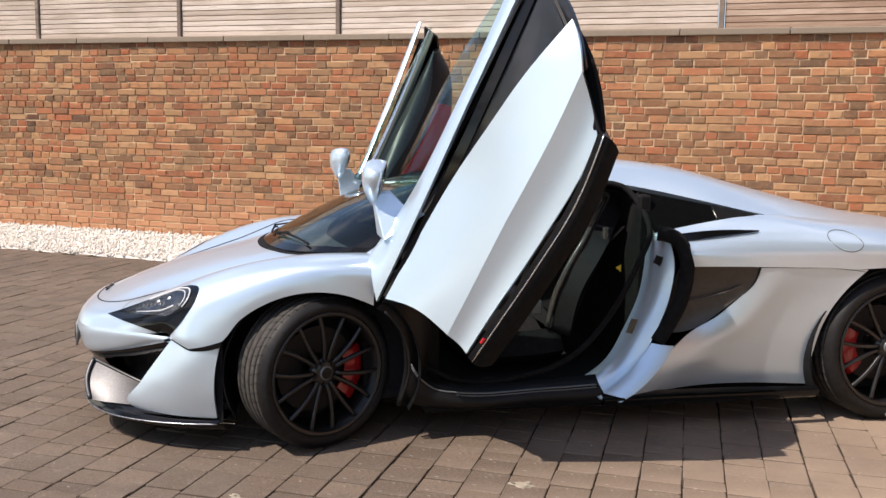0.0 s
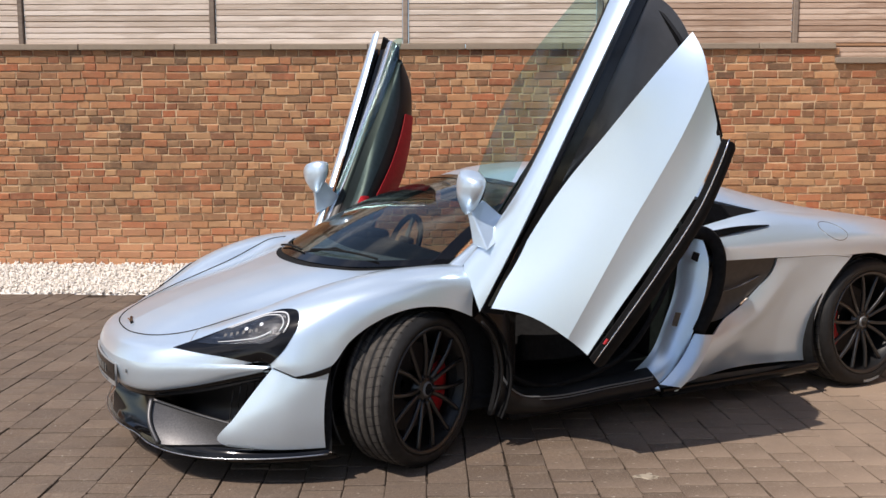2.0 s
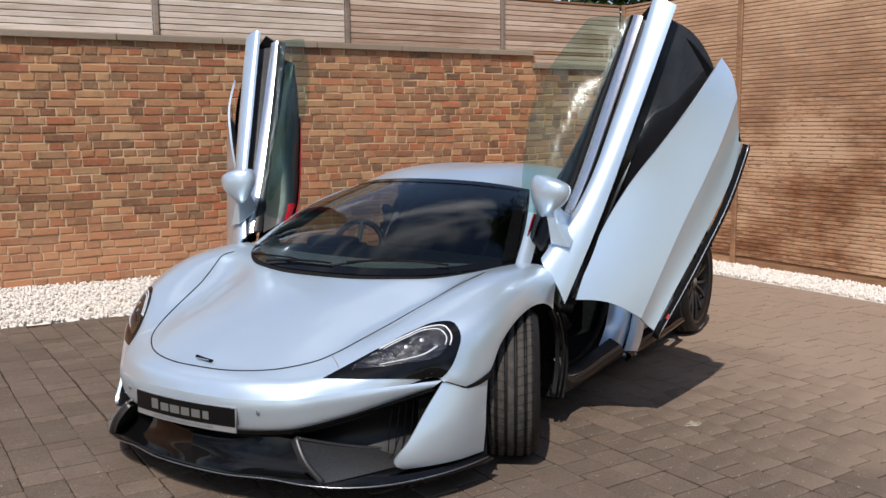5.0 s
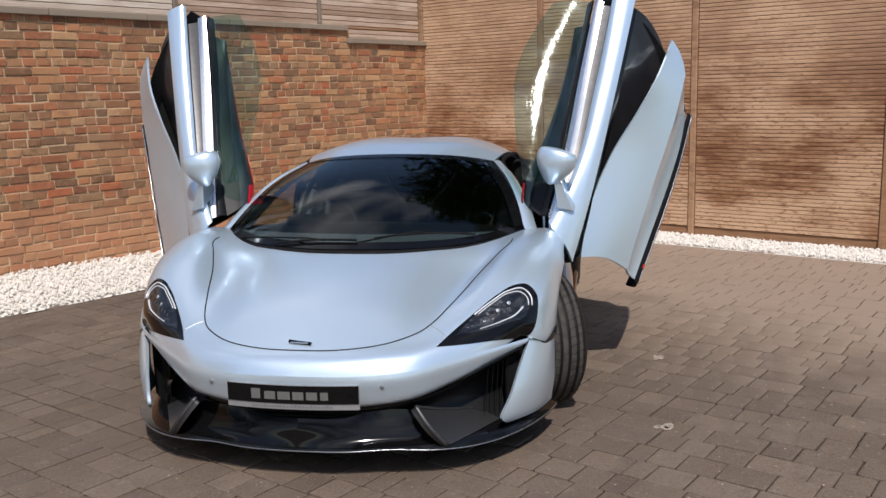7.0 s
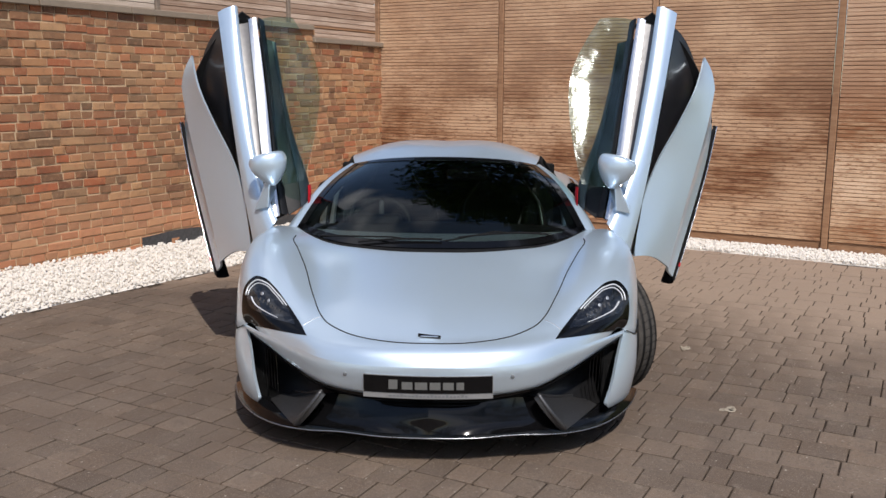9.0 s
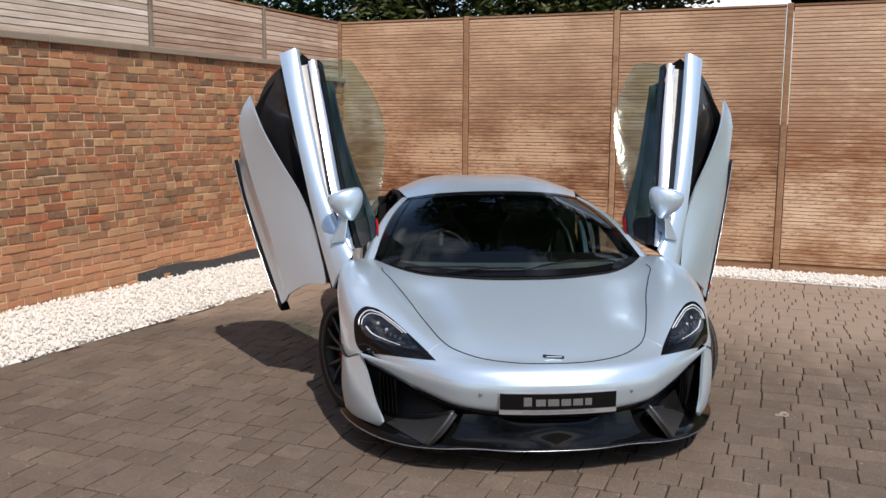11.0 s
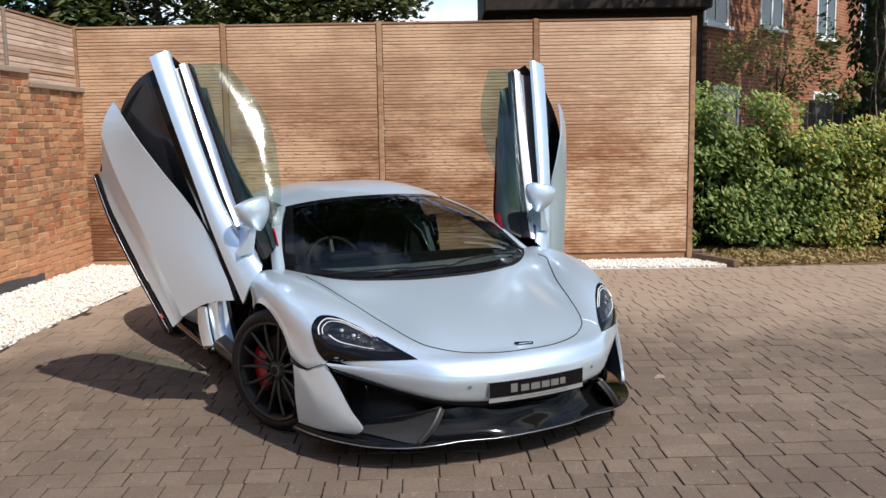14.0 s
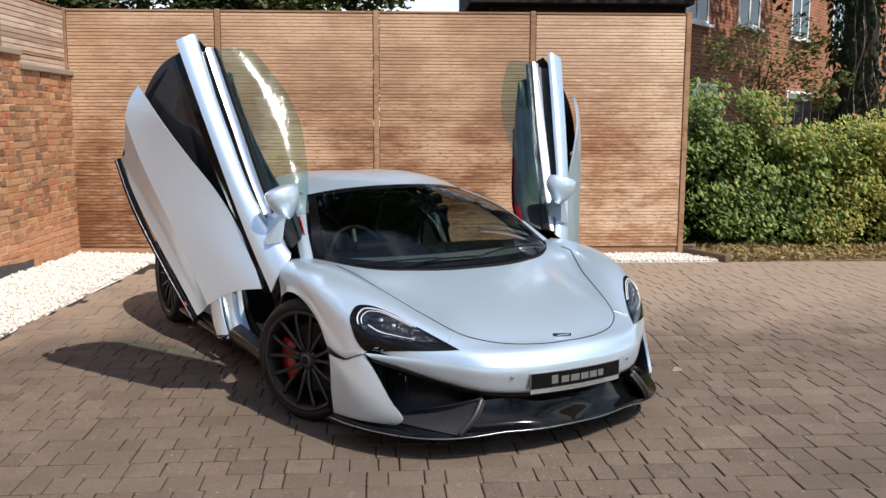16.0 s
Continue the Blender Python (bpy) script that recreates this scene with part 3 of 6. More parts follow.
L6 = [(-0.645, 0.878, 0.472), (-0.571, 0.930, 0.440), (-0.44, 0.966, 0.472), (-0.36, 0.975, 0.565), (-0.24, 0.983, 0.638), (-0.09, 0.988, 0.675), (0.05, 0.985, 0.665), (0.187, 0.966, 0.612)]
L5B = [(-0.645, 0.877, 0.475), (-0.59, 0.922, 0.462), (-0.478, 0.957, 0.50), (-0.398, 0.970, 0.592), (-0.27, 0.981, 0.675), (-0.10, 0.986, 0.72), (0.056, 0.983, 0.71), (0.187, 0.968, 0.66)]
front = loft([L0, L1, L2, L3, L4, L5, L5B, L6], 72, 70)
whole_front = np.concatenate([flip_y(front[:0:-1]), front], 0)
sheet("front_body_panel", whole_front, PAINT, CAR, (0, 0, 1), 0.006, "silver-blue bonnet and front wings")

from mathutils.bvhtree import BVHTree


def skin_tree(*grids):
    vs, fs, base = [], [], 0
    for g in grids:
        nv, nu = g.shape[:2]
        vs += [tuple(p) for p in g.reshape(-1, 3)]
        for j in range(nv - 1):
            for i in range(nu - 1):
                k = base + j * nu + i
                fs.append((k, k + 1, k + nu + 1, k + nu))
        base += nv * nu
    return BVHTree.FromPolygons(vs, fs)


def drape(tree, pts, way, proud=0.003):
    """Points laid on a skin along a direction."""
    w = Vector(way).normalized()
    out = []
    for p in pts:
        hit, n, _, _ = tree.ray_cast(Vector(p) - w * 1.0, w)
        if hit is None:
            hit, n, _, _ = tree.find_nearest(Vector(p))
        if n.dot(w) > 0:
            n = -n
        out.append(tuple(hit + n * proud))
    return np.array(out)


front_tree = skin_tree(whole_front)


def seam(name, tree, pts, way, r, mat, parent, n=60, label=""):
    line = drape(tree, spline(pts, n), way, r * 0.15)
    return part(name, tube_bm(line, r, 6), mat, parent, label, True)


# bonnet shut line
HOOD = [(-1.062, 0.0, 0.5), (-1.045, 0.18, 0.5), (-0.985, 0.33, 0.5), (-0.90, 0.435, 0.5), (-0.82, 0.49, 0.6), (-0.62, 0.565, 0.6), (-0.40, 0.635, 0.65), (-0.24, 0.70, 0.7), (-0.14, 0.742, 0.75), (-0.06, 0.745, 0.78)]
seam("bonnet_shut_line", front_tree, [(x, -y, z) for x, y, z in HOOD[:0:-1]] + HOOD, (0, 0, -1), 0.0028, BLACK_MATT, CAR, 140, "thin dark gap round the bonnet")
for s in SIDES:
    # light grey here paints the sky's glint on the edges of the gap
    seam("wing_shut_line", front_tree, [(-0.83, s * 0.485, 0.58), (-0.87, s * 0.545, 0.55), (-0.885, s * 0.565, 0.55)], (0.2, -s * 0.2, -1), 0.0022, LAMP_SILVER, CAR, 10, "thin gap between bonnet and lamp, coloured light for its sky glint")

# bumper face below the nose line
UNDER = [(-1.108, 0.0, 0.306), (-1.082, 0.30, 0.312), (-1.032, 0.44, 0.325), (-0.91, 0.592, 0.362), (-0.760, 0.752, 0.418), (-0.672, 0.845, 0.452)]
bulge = [(a[0] * 0.5 + b[0] * 0.5 - 0.012, a[1] * 0.5 + b[1] * 0.5 + 0.004, a[2] * 0.5 + b[2] * 0.5) for a, b in zip(NOSE, UNDER)]
lip = [(a[0] + 0.03, a[1] - 0.01, a[2] - 0.006) for a in UNDER]
bump_half = loft([NOSE, [(a[0] * 0.8 + b[0] * 0.2 - 0.009, a[1] * 0.8 + b[1] * 0.2 + 0.003, a[2] * 0.8 + b[2] * 0.2) for a, b in zip(NOSE, UNDER)], bulge, UNDER, lip], 50, 18)
bumper_grid = np.concatenate([flip_y(bump_half[:, :0:-1]), bump_half], 1)
sheet("front_bumper", bumper_grid, PAINT, CAR, (-1, 0, 0), 0.006, "silver-blue pointed front bumper skin")
bumper_tree = skin_tree(bumper_grid)
under_half = loft([[(x + 0.003, y - 0.001, z - 0.001) for x, y, z in UNDER], [(x + 0.010, y - 0.005, z - 0.020) for x, y, z in UNDER], [(x + 0.030, y - 0.014, z - 0.036) for x, y, z in UNDER]], 40, 6)
sheet("bumper_underlip", np.concatenate([flip_y(under_half[:, :0:-1]), under_half], 1), BLACK_GLOSS, CAR, (-1, 0, -0.3), 0.004, "glossy black lip under the bumper")

# dark mouth behind the bumper
MOUTH_T = [(a[0] + 0.05, a[1] - 0.012, a[2] + 0.02) for a in UNDER]
MOUTH_B = [(-1.06, 0.0, 0.12), (-1.03, 0.30, 0.12), (-0.98, 0.45, 0.12), (-0.86, 0.60, 0.12), (-0.72, 0.74, 0.12), (-0.62, 0.82, 0.12)]
mouth_mid = [(a[0] * 0.5 + b[0] * 0.5 + 0.12, a[1] * 0.5 + b[1] * 0.5 - 0.02, a[2] * 0.5 + b[2] * 0.5) for a, b in zip(MOUTH_T, MOUTH_B)]
mh = loft([MOUTH_T, mouth_mid, MOUTH_B], 40, 12)
sheet("lower_intake", np.concatenate([flip_y(mh[:, :0:-1]), mh], 1), BLACK_SATIN, CAR, (-1, 0, 0), 0.006, "black recessed front air intake")

# gloss black splitter; an added metal bar stands for the lip's sky glint
SPLIT = [(-1.125, 0.0, 0.135), (-1.112, 0.20, 0.135), (-1.07, 0.38, 0.137), (-1.045, 0.512, 0.132), (-0.992, 0.630, 0.126), (-0.90, 0.748, 0.124), (-0.76, 0.855, 0.126), (-0.595, 0.935, 0.130), (-0.455, 0.975, 0.134)]
sp = spline(SPLIT, 40)
inner = sp * np.array([0.86, 0.86, 1])
lowr = sp + np.array([0.05, 0, -0.030])
sg = np.array([inner + np.array([0, 0, 0.012]), sp, lowr, inner * np.array([1, 1, 0.62])])
sheet("splitter", np.concatenate([flip_y(sg[:, :0:-1]), sg], 1), BLACK_GLOSS, CAR, (-0.3, 0, 0.5), 0.004, "gloss black front splitter")
edge = spline([(x - 0.004, y, z - 0.004) for x, y, z in SPLIT], 60)
part("splitter_trim", tube_bm(np.concatenate([flip_y(edge[:0:-1]), edge]), 0.003, 6), LIP_GLINT, CAR, "thin metal bar standing for the sky glint on the splitter lip", True)

for s in SIDES:
    # lower corner panel in front of the wheel
    blade = loft([[(-0.638, 0.872, 0.470), (-0.70, 0.842, 0.385), (-0.78, 0.808, 0.270), (-0.835, 0.776, 0.182), (-0.80, 0.79, 0.158)],
                  [(-0.615, 0.90, 0.457), (-0.668, 0.878, 0.375), (-0.735, 0.85, 0.265), (-0.775, 0.82, 0.18), (-0.745, 0.83, 0.155)],
                  [(-0.571, 0.932, 0.434), (-0.60, 0.93, 0.36), (-0.63, 0.917, 0.26), (-0.64, 0.90, 0.18), (-0.63, 0.895, 0.15)],
                  [(-0.44, 0.963, 0.464), (-0.462, 0.966, 0.36), (-0.468, 0.965, 0.25), (-0.462, 0.955, 0.18), (-0.458, 0.95, 0.148)]], 24, 16)
    sheet("front_corner_panel", sided(blade, s), PAINT, CAR, (-0.5, s, 0.2), 0.014, "silver-blue blade-shaped panel before the front wheel")
    # shadow gap trim between wing and corner panel
    tg = loft([[(-0.568, 0.933, 0.441), (-0.50, 0.956, 0.456), (-0.436, 0.970, 0.476)], [(-0.566, 0.934, 0.434), (-0.50, 0.957, 0.436), (-0.446, 0.970, 0.450)]], 10, 4)
    sheet("wing_trim", sided(tg + np.array([0, 0.004, 0]), s), BLACK_GLOSS, CAR, (0, s, 0), 0.006, "small black trim strip on the wing")
    part("corner_gap", tube_bm(sided(spline([(-0.64, 0.884, 0.472), (-0.60, 0.915, 0.452), (-0.568, 0.935, 0.438)], 10), s), 0.0022, 5), BLACK_MATT, CAR)
    # wing-shaped black vane beside the mouth
    can = loft([[(-1.030, 0.455, 0.292), (-1.050, 0.510, 0.222), (-1.028, 0.575, 0.139)],
                [(-0.970, 0.482, 0.270), (-0.988, 0.538, 0.206), (-0.975, 0.608, 0.138)],
                [(-0.870, 0.535, 0.232), (-0.888, 0.592, 0.185), (-0.890, 0.655, 0.139)],
                [(-0.690, 0.655, 0.178), (-0.705, 0.705, 0.162), (-0.715, 0.75, 0.143)]], 12, 14)
    vane = sheet("front_vane", sided(can, s), VANE, CAR, (-0.5, s, 0.6), 0.02, "dark satin vane at the corner of the front intake")
    part("vane_edge", tube_bm(sided(spline([(-1.022, 0.459, 0.292), (-1.043, 0.513, 0.223), (-1.022, 0.578, 0.142)], 16), s), 0.011, 8), VANE, vane, "", True)
    part("vane_top", tube_bm(sided(spline([(-1.022, 0.459, 0.292), (-0.966, 0.486, 0.269), (-0.868, 0.538, 0.231), (-0.690, 0.657, 0.178)], 16), s), 0.007, 8), VANE, vane, "", True)
    # grille strips deep in the corner intake
    for k in range(7):
        u = k / 6
        x, y = -0.66 - 0.14 * u, 0.83 - 0.11 * u
        part("intake_slat", tube_bm([(x + 0.05, s * (y - 0.01), 0.42 - 0.05 * u), (x + 0.04, s * (y - 0.015), 0.3), (x + 0.03, s * (y - 0.02), 0.2)], 0.0022, 5), BLACK_GLOSS, CAR)
    sheet("corner_duct", sided(loft([[(-0.66, 0.77, 0.49), (-0.52, 0.90, 0.49), (-0.43, 0.945, 0.49)], [(-0.66, 0.77, 0.13), (-0.52, 0.90, 0.13), (-0.43, 0.945, 0.13)]], 8, 6), s), BLACK_MATT, CAR, (-1, -s, 0), 0.008)
    # upper rim of the mouth
    part("intake_rim", tube_bm(sided(spline([(a[0] + 0.022, a[1] - 0.004, a[2] - 0.012) for a in UNDER], 30), s), 0.007, 6), BLACK_GLOSS, CAR, "", True)

# centre pieces of the lower mouth
for s in SIDES:
    ch = loft([[(-1.045, 0.0, 0.285), (-1.03, 0.16, 0.280), (-1.0, 0.34, 0.27), (-0.955, 0.46, 0.26)],
               [(-1.085, 0.0, 0.262), (-1.052, 0.16, 0.248), (-1.01, 0.34, 0.23), (-0.965, 0.47, 0.215)],
               [(-1.108, 0.0, 0.215), (-1.072, 0.17, 0.200), (-1.02, 0.36, 0.185), (-0.975, 0.50, 0.175)],
               [(-1.112, 0.0, 0.168), (-1.085, 0.19, 0.160), (-1.035, 0.38, 0.152), (-0.985, 0.53, 0.145)],
               [(-1.116, 0.0, 0.142), (-1.10, 0.20, 0.141), (-1.06, 0.38, 0.142), (-1.0, 0.54, 0.138)]], 30, 20)
    sheet("intake_chin", sided(ch, s), BLACK_GLOSS, CAR, (-1, 0, 0.1), 0.01, "glossy black chin with a centre ridge in the front intake")

# number plate: black field over a white strip
def bowed(x, z0, z1, half):
    """A strip that follows the curve of the bumper."""
    return np.array([[(x + 0.33 * y * y, y, z) for y in np.linspace(-half, half, 25)] for z in np.linspace(z0, z1, 3)])


plate = sheet("number_plate", bowed(-1.158, 0.312, 0.408, 0.266), PLATE_WHITE, CAR, (-1, 0, 0), 0.008, "black and white dealer plate")
sheet("black_field", bowed(-1.161, 0.336, 0.407, 0.264), BLACK_GLOSS, plate, (-1, 0, 0), 0.002)


# the plate's large writing, as plain bars
y0 = 0.160
for wide, high in ((0.044, 0.040), (0.044, 0.031), (0.050, 0.031), (0.044, 0.031), (0.044, 0.031), (0.032, 0.031)):
    x0 = -1.1622 + 0.33 * (y0 - wide / 2) ** 2
    part("writing_bar", box_bm(x0, x0 + 0.0016, y0 - wide, y0, 0.352, 0.352 + high), PLATE_TEXT, plate)
    y0 -= wide + 0.010
for k in range(21):
    y0 = -0.162 + 0.0155 * k
    x0 = -1.1592 + 0.33 * (y0 + 0.005) ** 2
    part("small_print", box_bm(x0, x0 + 0.0015, y0, y0 + 0.010, 0.319, 0.326 + 0.004 * (k % 4 == 1)), GREY_TRIM, plate)

# badge and sensors
bd = part("bonnet_badge", tube_bm(drape(front_tree, [(-1.025, -0.047, 0.5), (-1.022, 0.0, 0.5), (-1.012, 0.047, 0.5)], (0, 0, -1), 0.003), 0.008, 8), BLACK_GLOSS, CAR, "small dark badge with a bright bar")
part("badge_bar", tube_bm(drape(front_tree, [(-1.028, -0.036, 0.5), (-1.026, 0.036, 0.5)], (0, 0, -1), 0.0095), 0.0028, 6), CHROME, bd)
for s in SIDES:
    p = drape(bumper_tree, [(-1.1, s * 0.345, 0.395)], (1, 0, 0), 0.002)[0]
    m = bmesh.new()
    bmesh.ops.create_uvsphere(m, u_segments=12, v_segments=8, radius=0.009)
    bmesh.ops.transform(m, matrix=Matrix.LocRotScale(p, None, (0.35, 1, 1)), verts=m.verts)
    part("parking_sensor", m, GREY_TRIM, CAR, "", True)


# ---- headlamps ----
def fill_outline(tree, outline, way, proud, rings=7):
    """A grid that fills a closed outline, laid on a skin."""
    o = spline(list(outline) + [outline[0]], 65)
    c = o[:-1].mean(0)
    g = np.array([c + (o - c) * max(k / rings, 0.02) for k in range(rings + 1)])
    return drape(tree, g.reshape(-1, 3), way, proud).reshape(g.shape)


# outline as seen along the view of its face
HL = [(-0.940, 0.528, 0.510), (-0.86, 0.615, 0.575), (-0.76, 0.700, 0.635), (-0.66, 0.770, 0.680), (-0.58, 0.822, 0.697), (-0.535, 0.862, 0.685), (-0.535, 0.890, 0.64),
      (-0.575, 0.897, 0.57), (-0.618, 0.888, 0.515), (-0.645, 0.870, 0.487), (-0.70, 0.825, 0.490), (-0.80, 0.715, 0.497), (-0.885, 0.605, 0.503)]
for s in SIDES:
    way = (0.62, -s * 0.62, -0.48)
    g = fill_outline(front_tree, sided(HL, s), way, 0.0025)
    lamp = sheet("headlamp", g, BLACK_GLOSS, CAR, (-0.6, s * 0.6, 0.5), 0.002, "dark teardrop headlamp with a bright running-light strip")
    inner = [(-0.875, 0.606, 0.545), (-0.80, 0.668, 0.60), (-0.71, 0.735, 0.645), (-0.63, 0.79, 0.672), (-0.575, 0.838, 0.672), (-0.575, 0.862, 0.63), (-0.62, 0.845, 0.565), (-0.72, 0.76, 0.543), (-0.82, 0.66, 0.538)]
    gi = fill_outline(front_tree, sided(inner, s), way, 0.0045)
    sheet("lamp_reflector", gi, LAMP_DARK, lamp, (-0.6, s * 0.6, 0.5), 0.002, "smoky lamp internals")
    drl = drape(front_tree, spline(sided([(-0.785, 0.690, 0.62), (-0.70, 0.752, 0.658), (-0.62, 0.805, 0.68), (-0.572, 0.848, 0.672), (-0.57, 0.870, 0.635), (-0.59, 0.872, 0.60)], s), 30), way, 0.006)
    part("running_light", tube_bm(drl, 0.0034, 8), WHITE_LAMP, lamp, "white curved running-light strip", True)
    drl_in = drape(front_tree, spline(sided([(-0.765, 0.694, 0.612), (-0.69, 0.750, 0.646), (-0.625, 0.795, 0.665), (-0.587, 0.835, 0.657), (-0.584, 0.855, 0.628), (-0.602, 0.858, 0.602)], s), 30), way, 0.006)
    part("running_light", tube_bm(drl_in, 0.0024, 8), WHITE_LAMP, lamp, "", True)
    drl2 = drape(front_tree, spline(sided([(-0.625, 0.838, 0.600), (-0.66, 0.805, 0.572), (-0.72, 0.757, 0.558), (-0.80, 0.688, 0.550)], s), 20), way, 0.006)
    part("lamp_strip", tube_bm(drl2, 0.0042, 8, None, 0.35), WHITE_LAMP, lamp, "white blade-shaped lower lamp strip", True)
    pj = drape(front_tree, sided([(-0.655, 0.79, 0.625), (-0.705, 0.752, 0.605)], s), way, 0.004)
    for k in range(6):
        q = drape(front_tree, sided([(-0.672 - 0.022 * k, 0.790 - 0.018 * k, 0.602 - 0.004 * k)], s), way, 0.005)[0]
        m = box_bm(-0.006, 0.006, -0.008, 0.008, -0.001, 0.001, 0.0006, 1)
        bmesh.ops.transform(m, matrix=Matrix.LocRotScale(Vector(q), Vector((-0.6, s * 0.6, 0.5)).to_track_quat('Z', 'Y'), (1, 1, 1)), verts=m.verts)
        part("lamp_cell", m, LAMP_CELL, lamp)
    for q in pj:
        m = bmesh.new()
        bmesh.ops.create_uvsphere(m, u_segments=14, v_segments=8, radius=0.010)
        bmesh.ops.transform(m, matrix=Matrix.LocRotScale(Vector(q), Vector((-0.6, s * 0.6, 0.5)).to_track_quat('Z', 'Y'), (1, 1, 0.3)), verts=m.verts)
        part("projector", m, LAMP_SILVER, lamp, "", True)


# ---- windscreen, scuttle, wipers, roof ----
WS_B = [(-0.262, 0.0, 0.775), (-0.235, 0.25, 0.775), (-0.14, 0.50, 0.780), (0.0, 0.67, 0.796), (0.165, 0.785, 0.805)]
WS_T = [(0.66, 0.0, 1.158), (0.675, 0.20, 1.153), (0.715, 0.38, 1.138), (0.765, 0.48, 1.120), (0.815, 0.55, 1.102)]
mid = [(a[0] * 0.5 + b[0] * 0.5 - 0.03, a[1] * 0.5 + b[1] * 0.5 + 0.012, a[2] * 0.5 + b[2] * 0.5 + 0.035) for a, b in zip(WS_B, WS_T)]
wh = loft([WS_B, mid, WS_T], 26, 20)
screen_grid = np.concatenate([flip_y(wh[:, :0:-1]), wh], 1)
screen = sheet("windscreen", screen_grid, SCREEN_GLASS, CAR, (-1, 0, 1), 0.004, "raked tinted windscreen")
screen.visible_shadow = False
screen_tree = skin_tree(screen_grid)
# black band round the glass
for a, b in ((0.0, 0.10), (0.955, 1.0)):
    k0, k1 = int(a * 19), max(int(b * 19), int(a * 19) + 1)
    sheet("screen_band", screen_grid[k0:k1 + 1] + np.array([-0.002, 0, 0.003]), BLACK_GLOSS, screen, (-1, 0, 1), 0.002)
for s in SIDES:
    e = wh[:, -3:]
    sheet("screen_band", sided(e + np.array([-0.002, 0, 0.003]), s), BLACK_GLOSS, screen, (-1, s, 1), 0.002)
# scuttle tray between bonnet and glass
base_line = spline(WS_B, 40)
sc = np.array([drape(front_tree, base_line + np.array([[-d * (1.03 - (p[1] / 0.785) ** 2), 0, 0] for p in base_line]), (0, 0, -1), 0.003) for d in (0.034, 0.02, 0.006, -0.03)])
sheet("scuttle", np.concatenate([flip_y(sc[:, :0:-1]), sc], 1), BLACK_MATT, CAR, (0, 0, 1), 0.003, "black scuttle panel below the windscreen")
for p0, p1, piv in (((-0.195, -0.10, 0.8), (-0.055, -0.56, 0.8), (-0.215, 0.02, 0.795)), ((-0.19, 0.40, 0.8), (-0.215, -0.02, 0.8), (-0.05, 0.62, 0.80))):
    w = new("wiper")
    w.parent = CAR
    ln = drape(screen_tree, spline([p0, p1], 12), (0.3, 0, -1), 0.016)
    part("wiper_blade", tube_bm(ln, 0.0055, 6), BLACK_MATT, w)
    part("wiper_arm", tube_bm([piv, tuple((np.array(ln[3]) + ln[6]) / 2 + np.array([0, 0, 0.012])), tuple(ln[6])], 0.0045, 6), BLACK_MATT, w)

ROOF_C = [WS_T[0], (0.85, 0, 1.196), (1.15, 0, 1.218), (1.5, 0, 1.205), (1.85, 0, 1.165), (2.2, 0, 1.09), (2.7, 0, 0.965), (3.1, 0, 0.90), (3.36, 0, 0.87)]
ROOF_M = [WS_T[2], (0.92, 0.40, 1.180), (1.2, 0.42, 1.192), (1.5, 0.43, 1.175), (1.85, 0.44, 1.130), (2.2, 0.45, 1.05), (2.7, 0.46, 0.955), (3.1, 0.45, 0.90), (3.33, 0.44, 0.87)]
ROOF_E = [WS_T[4], (1.0, 0.583, 1.130), (1.22, 0.60, 1.128), (1.48, 0.62, 1.092), (1.8, 0.66, 1.03), (2.1, 0.70, 0.968), (2.6, 0.72, 0.925), (3.05, 0.70, 0.88), (3.28, 0.66, 0.85)]
ROOF_X = [(a[0] * 0.45 + b[0] * 0.55, a[1] * 0.35 + b[1] * 0.65, a[2] * 0.38 + b[2] * 0.62) for a, b in zip(ROOF_M, ROOF_E)]
rh = loft([ROOF_C, ROOF_M, ROOF_X, ROOF_E], 60, 20)
sheet("roof", np.concatenate([flip_y(rh[:0:-1]), rh], 0), PAINT, CAR, (0, 0, 1), 0.02, "silver-blue roof flowing into the tail")

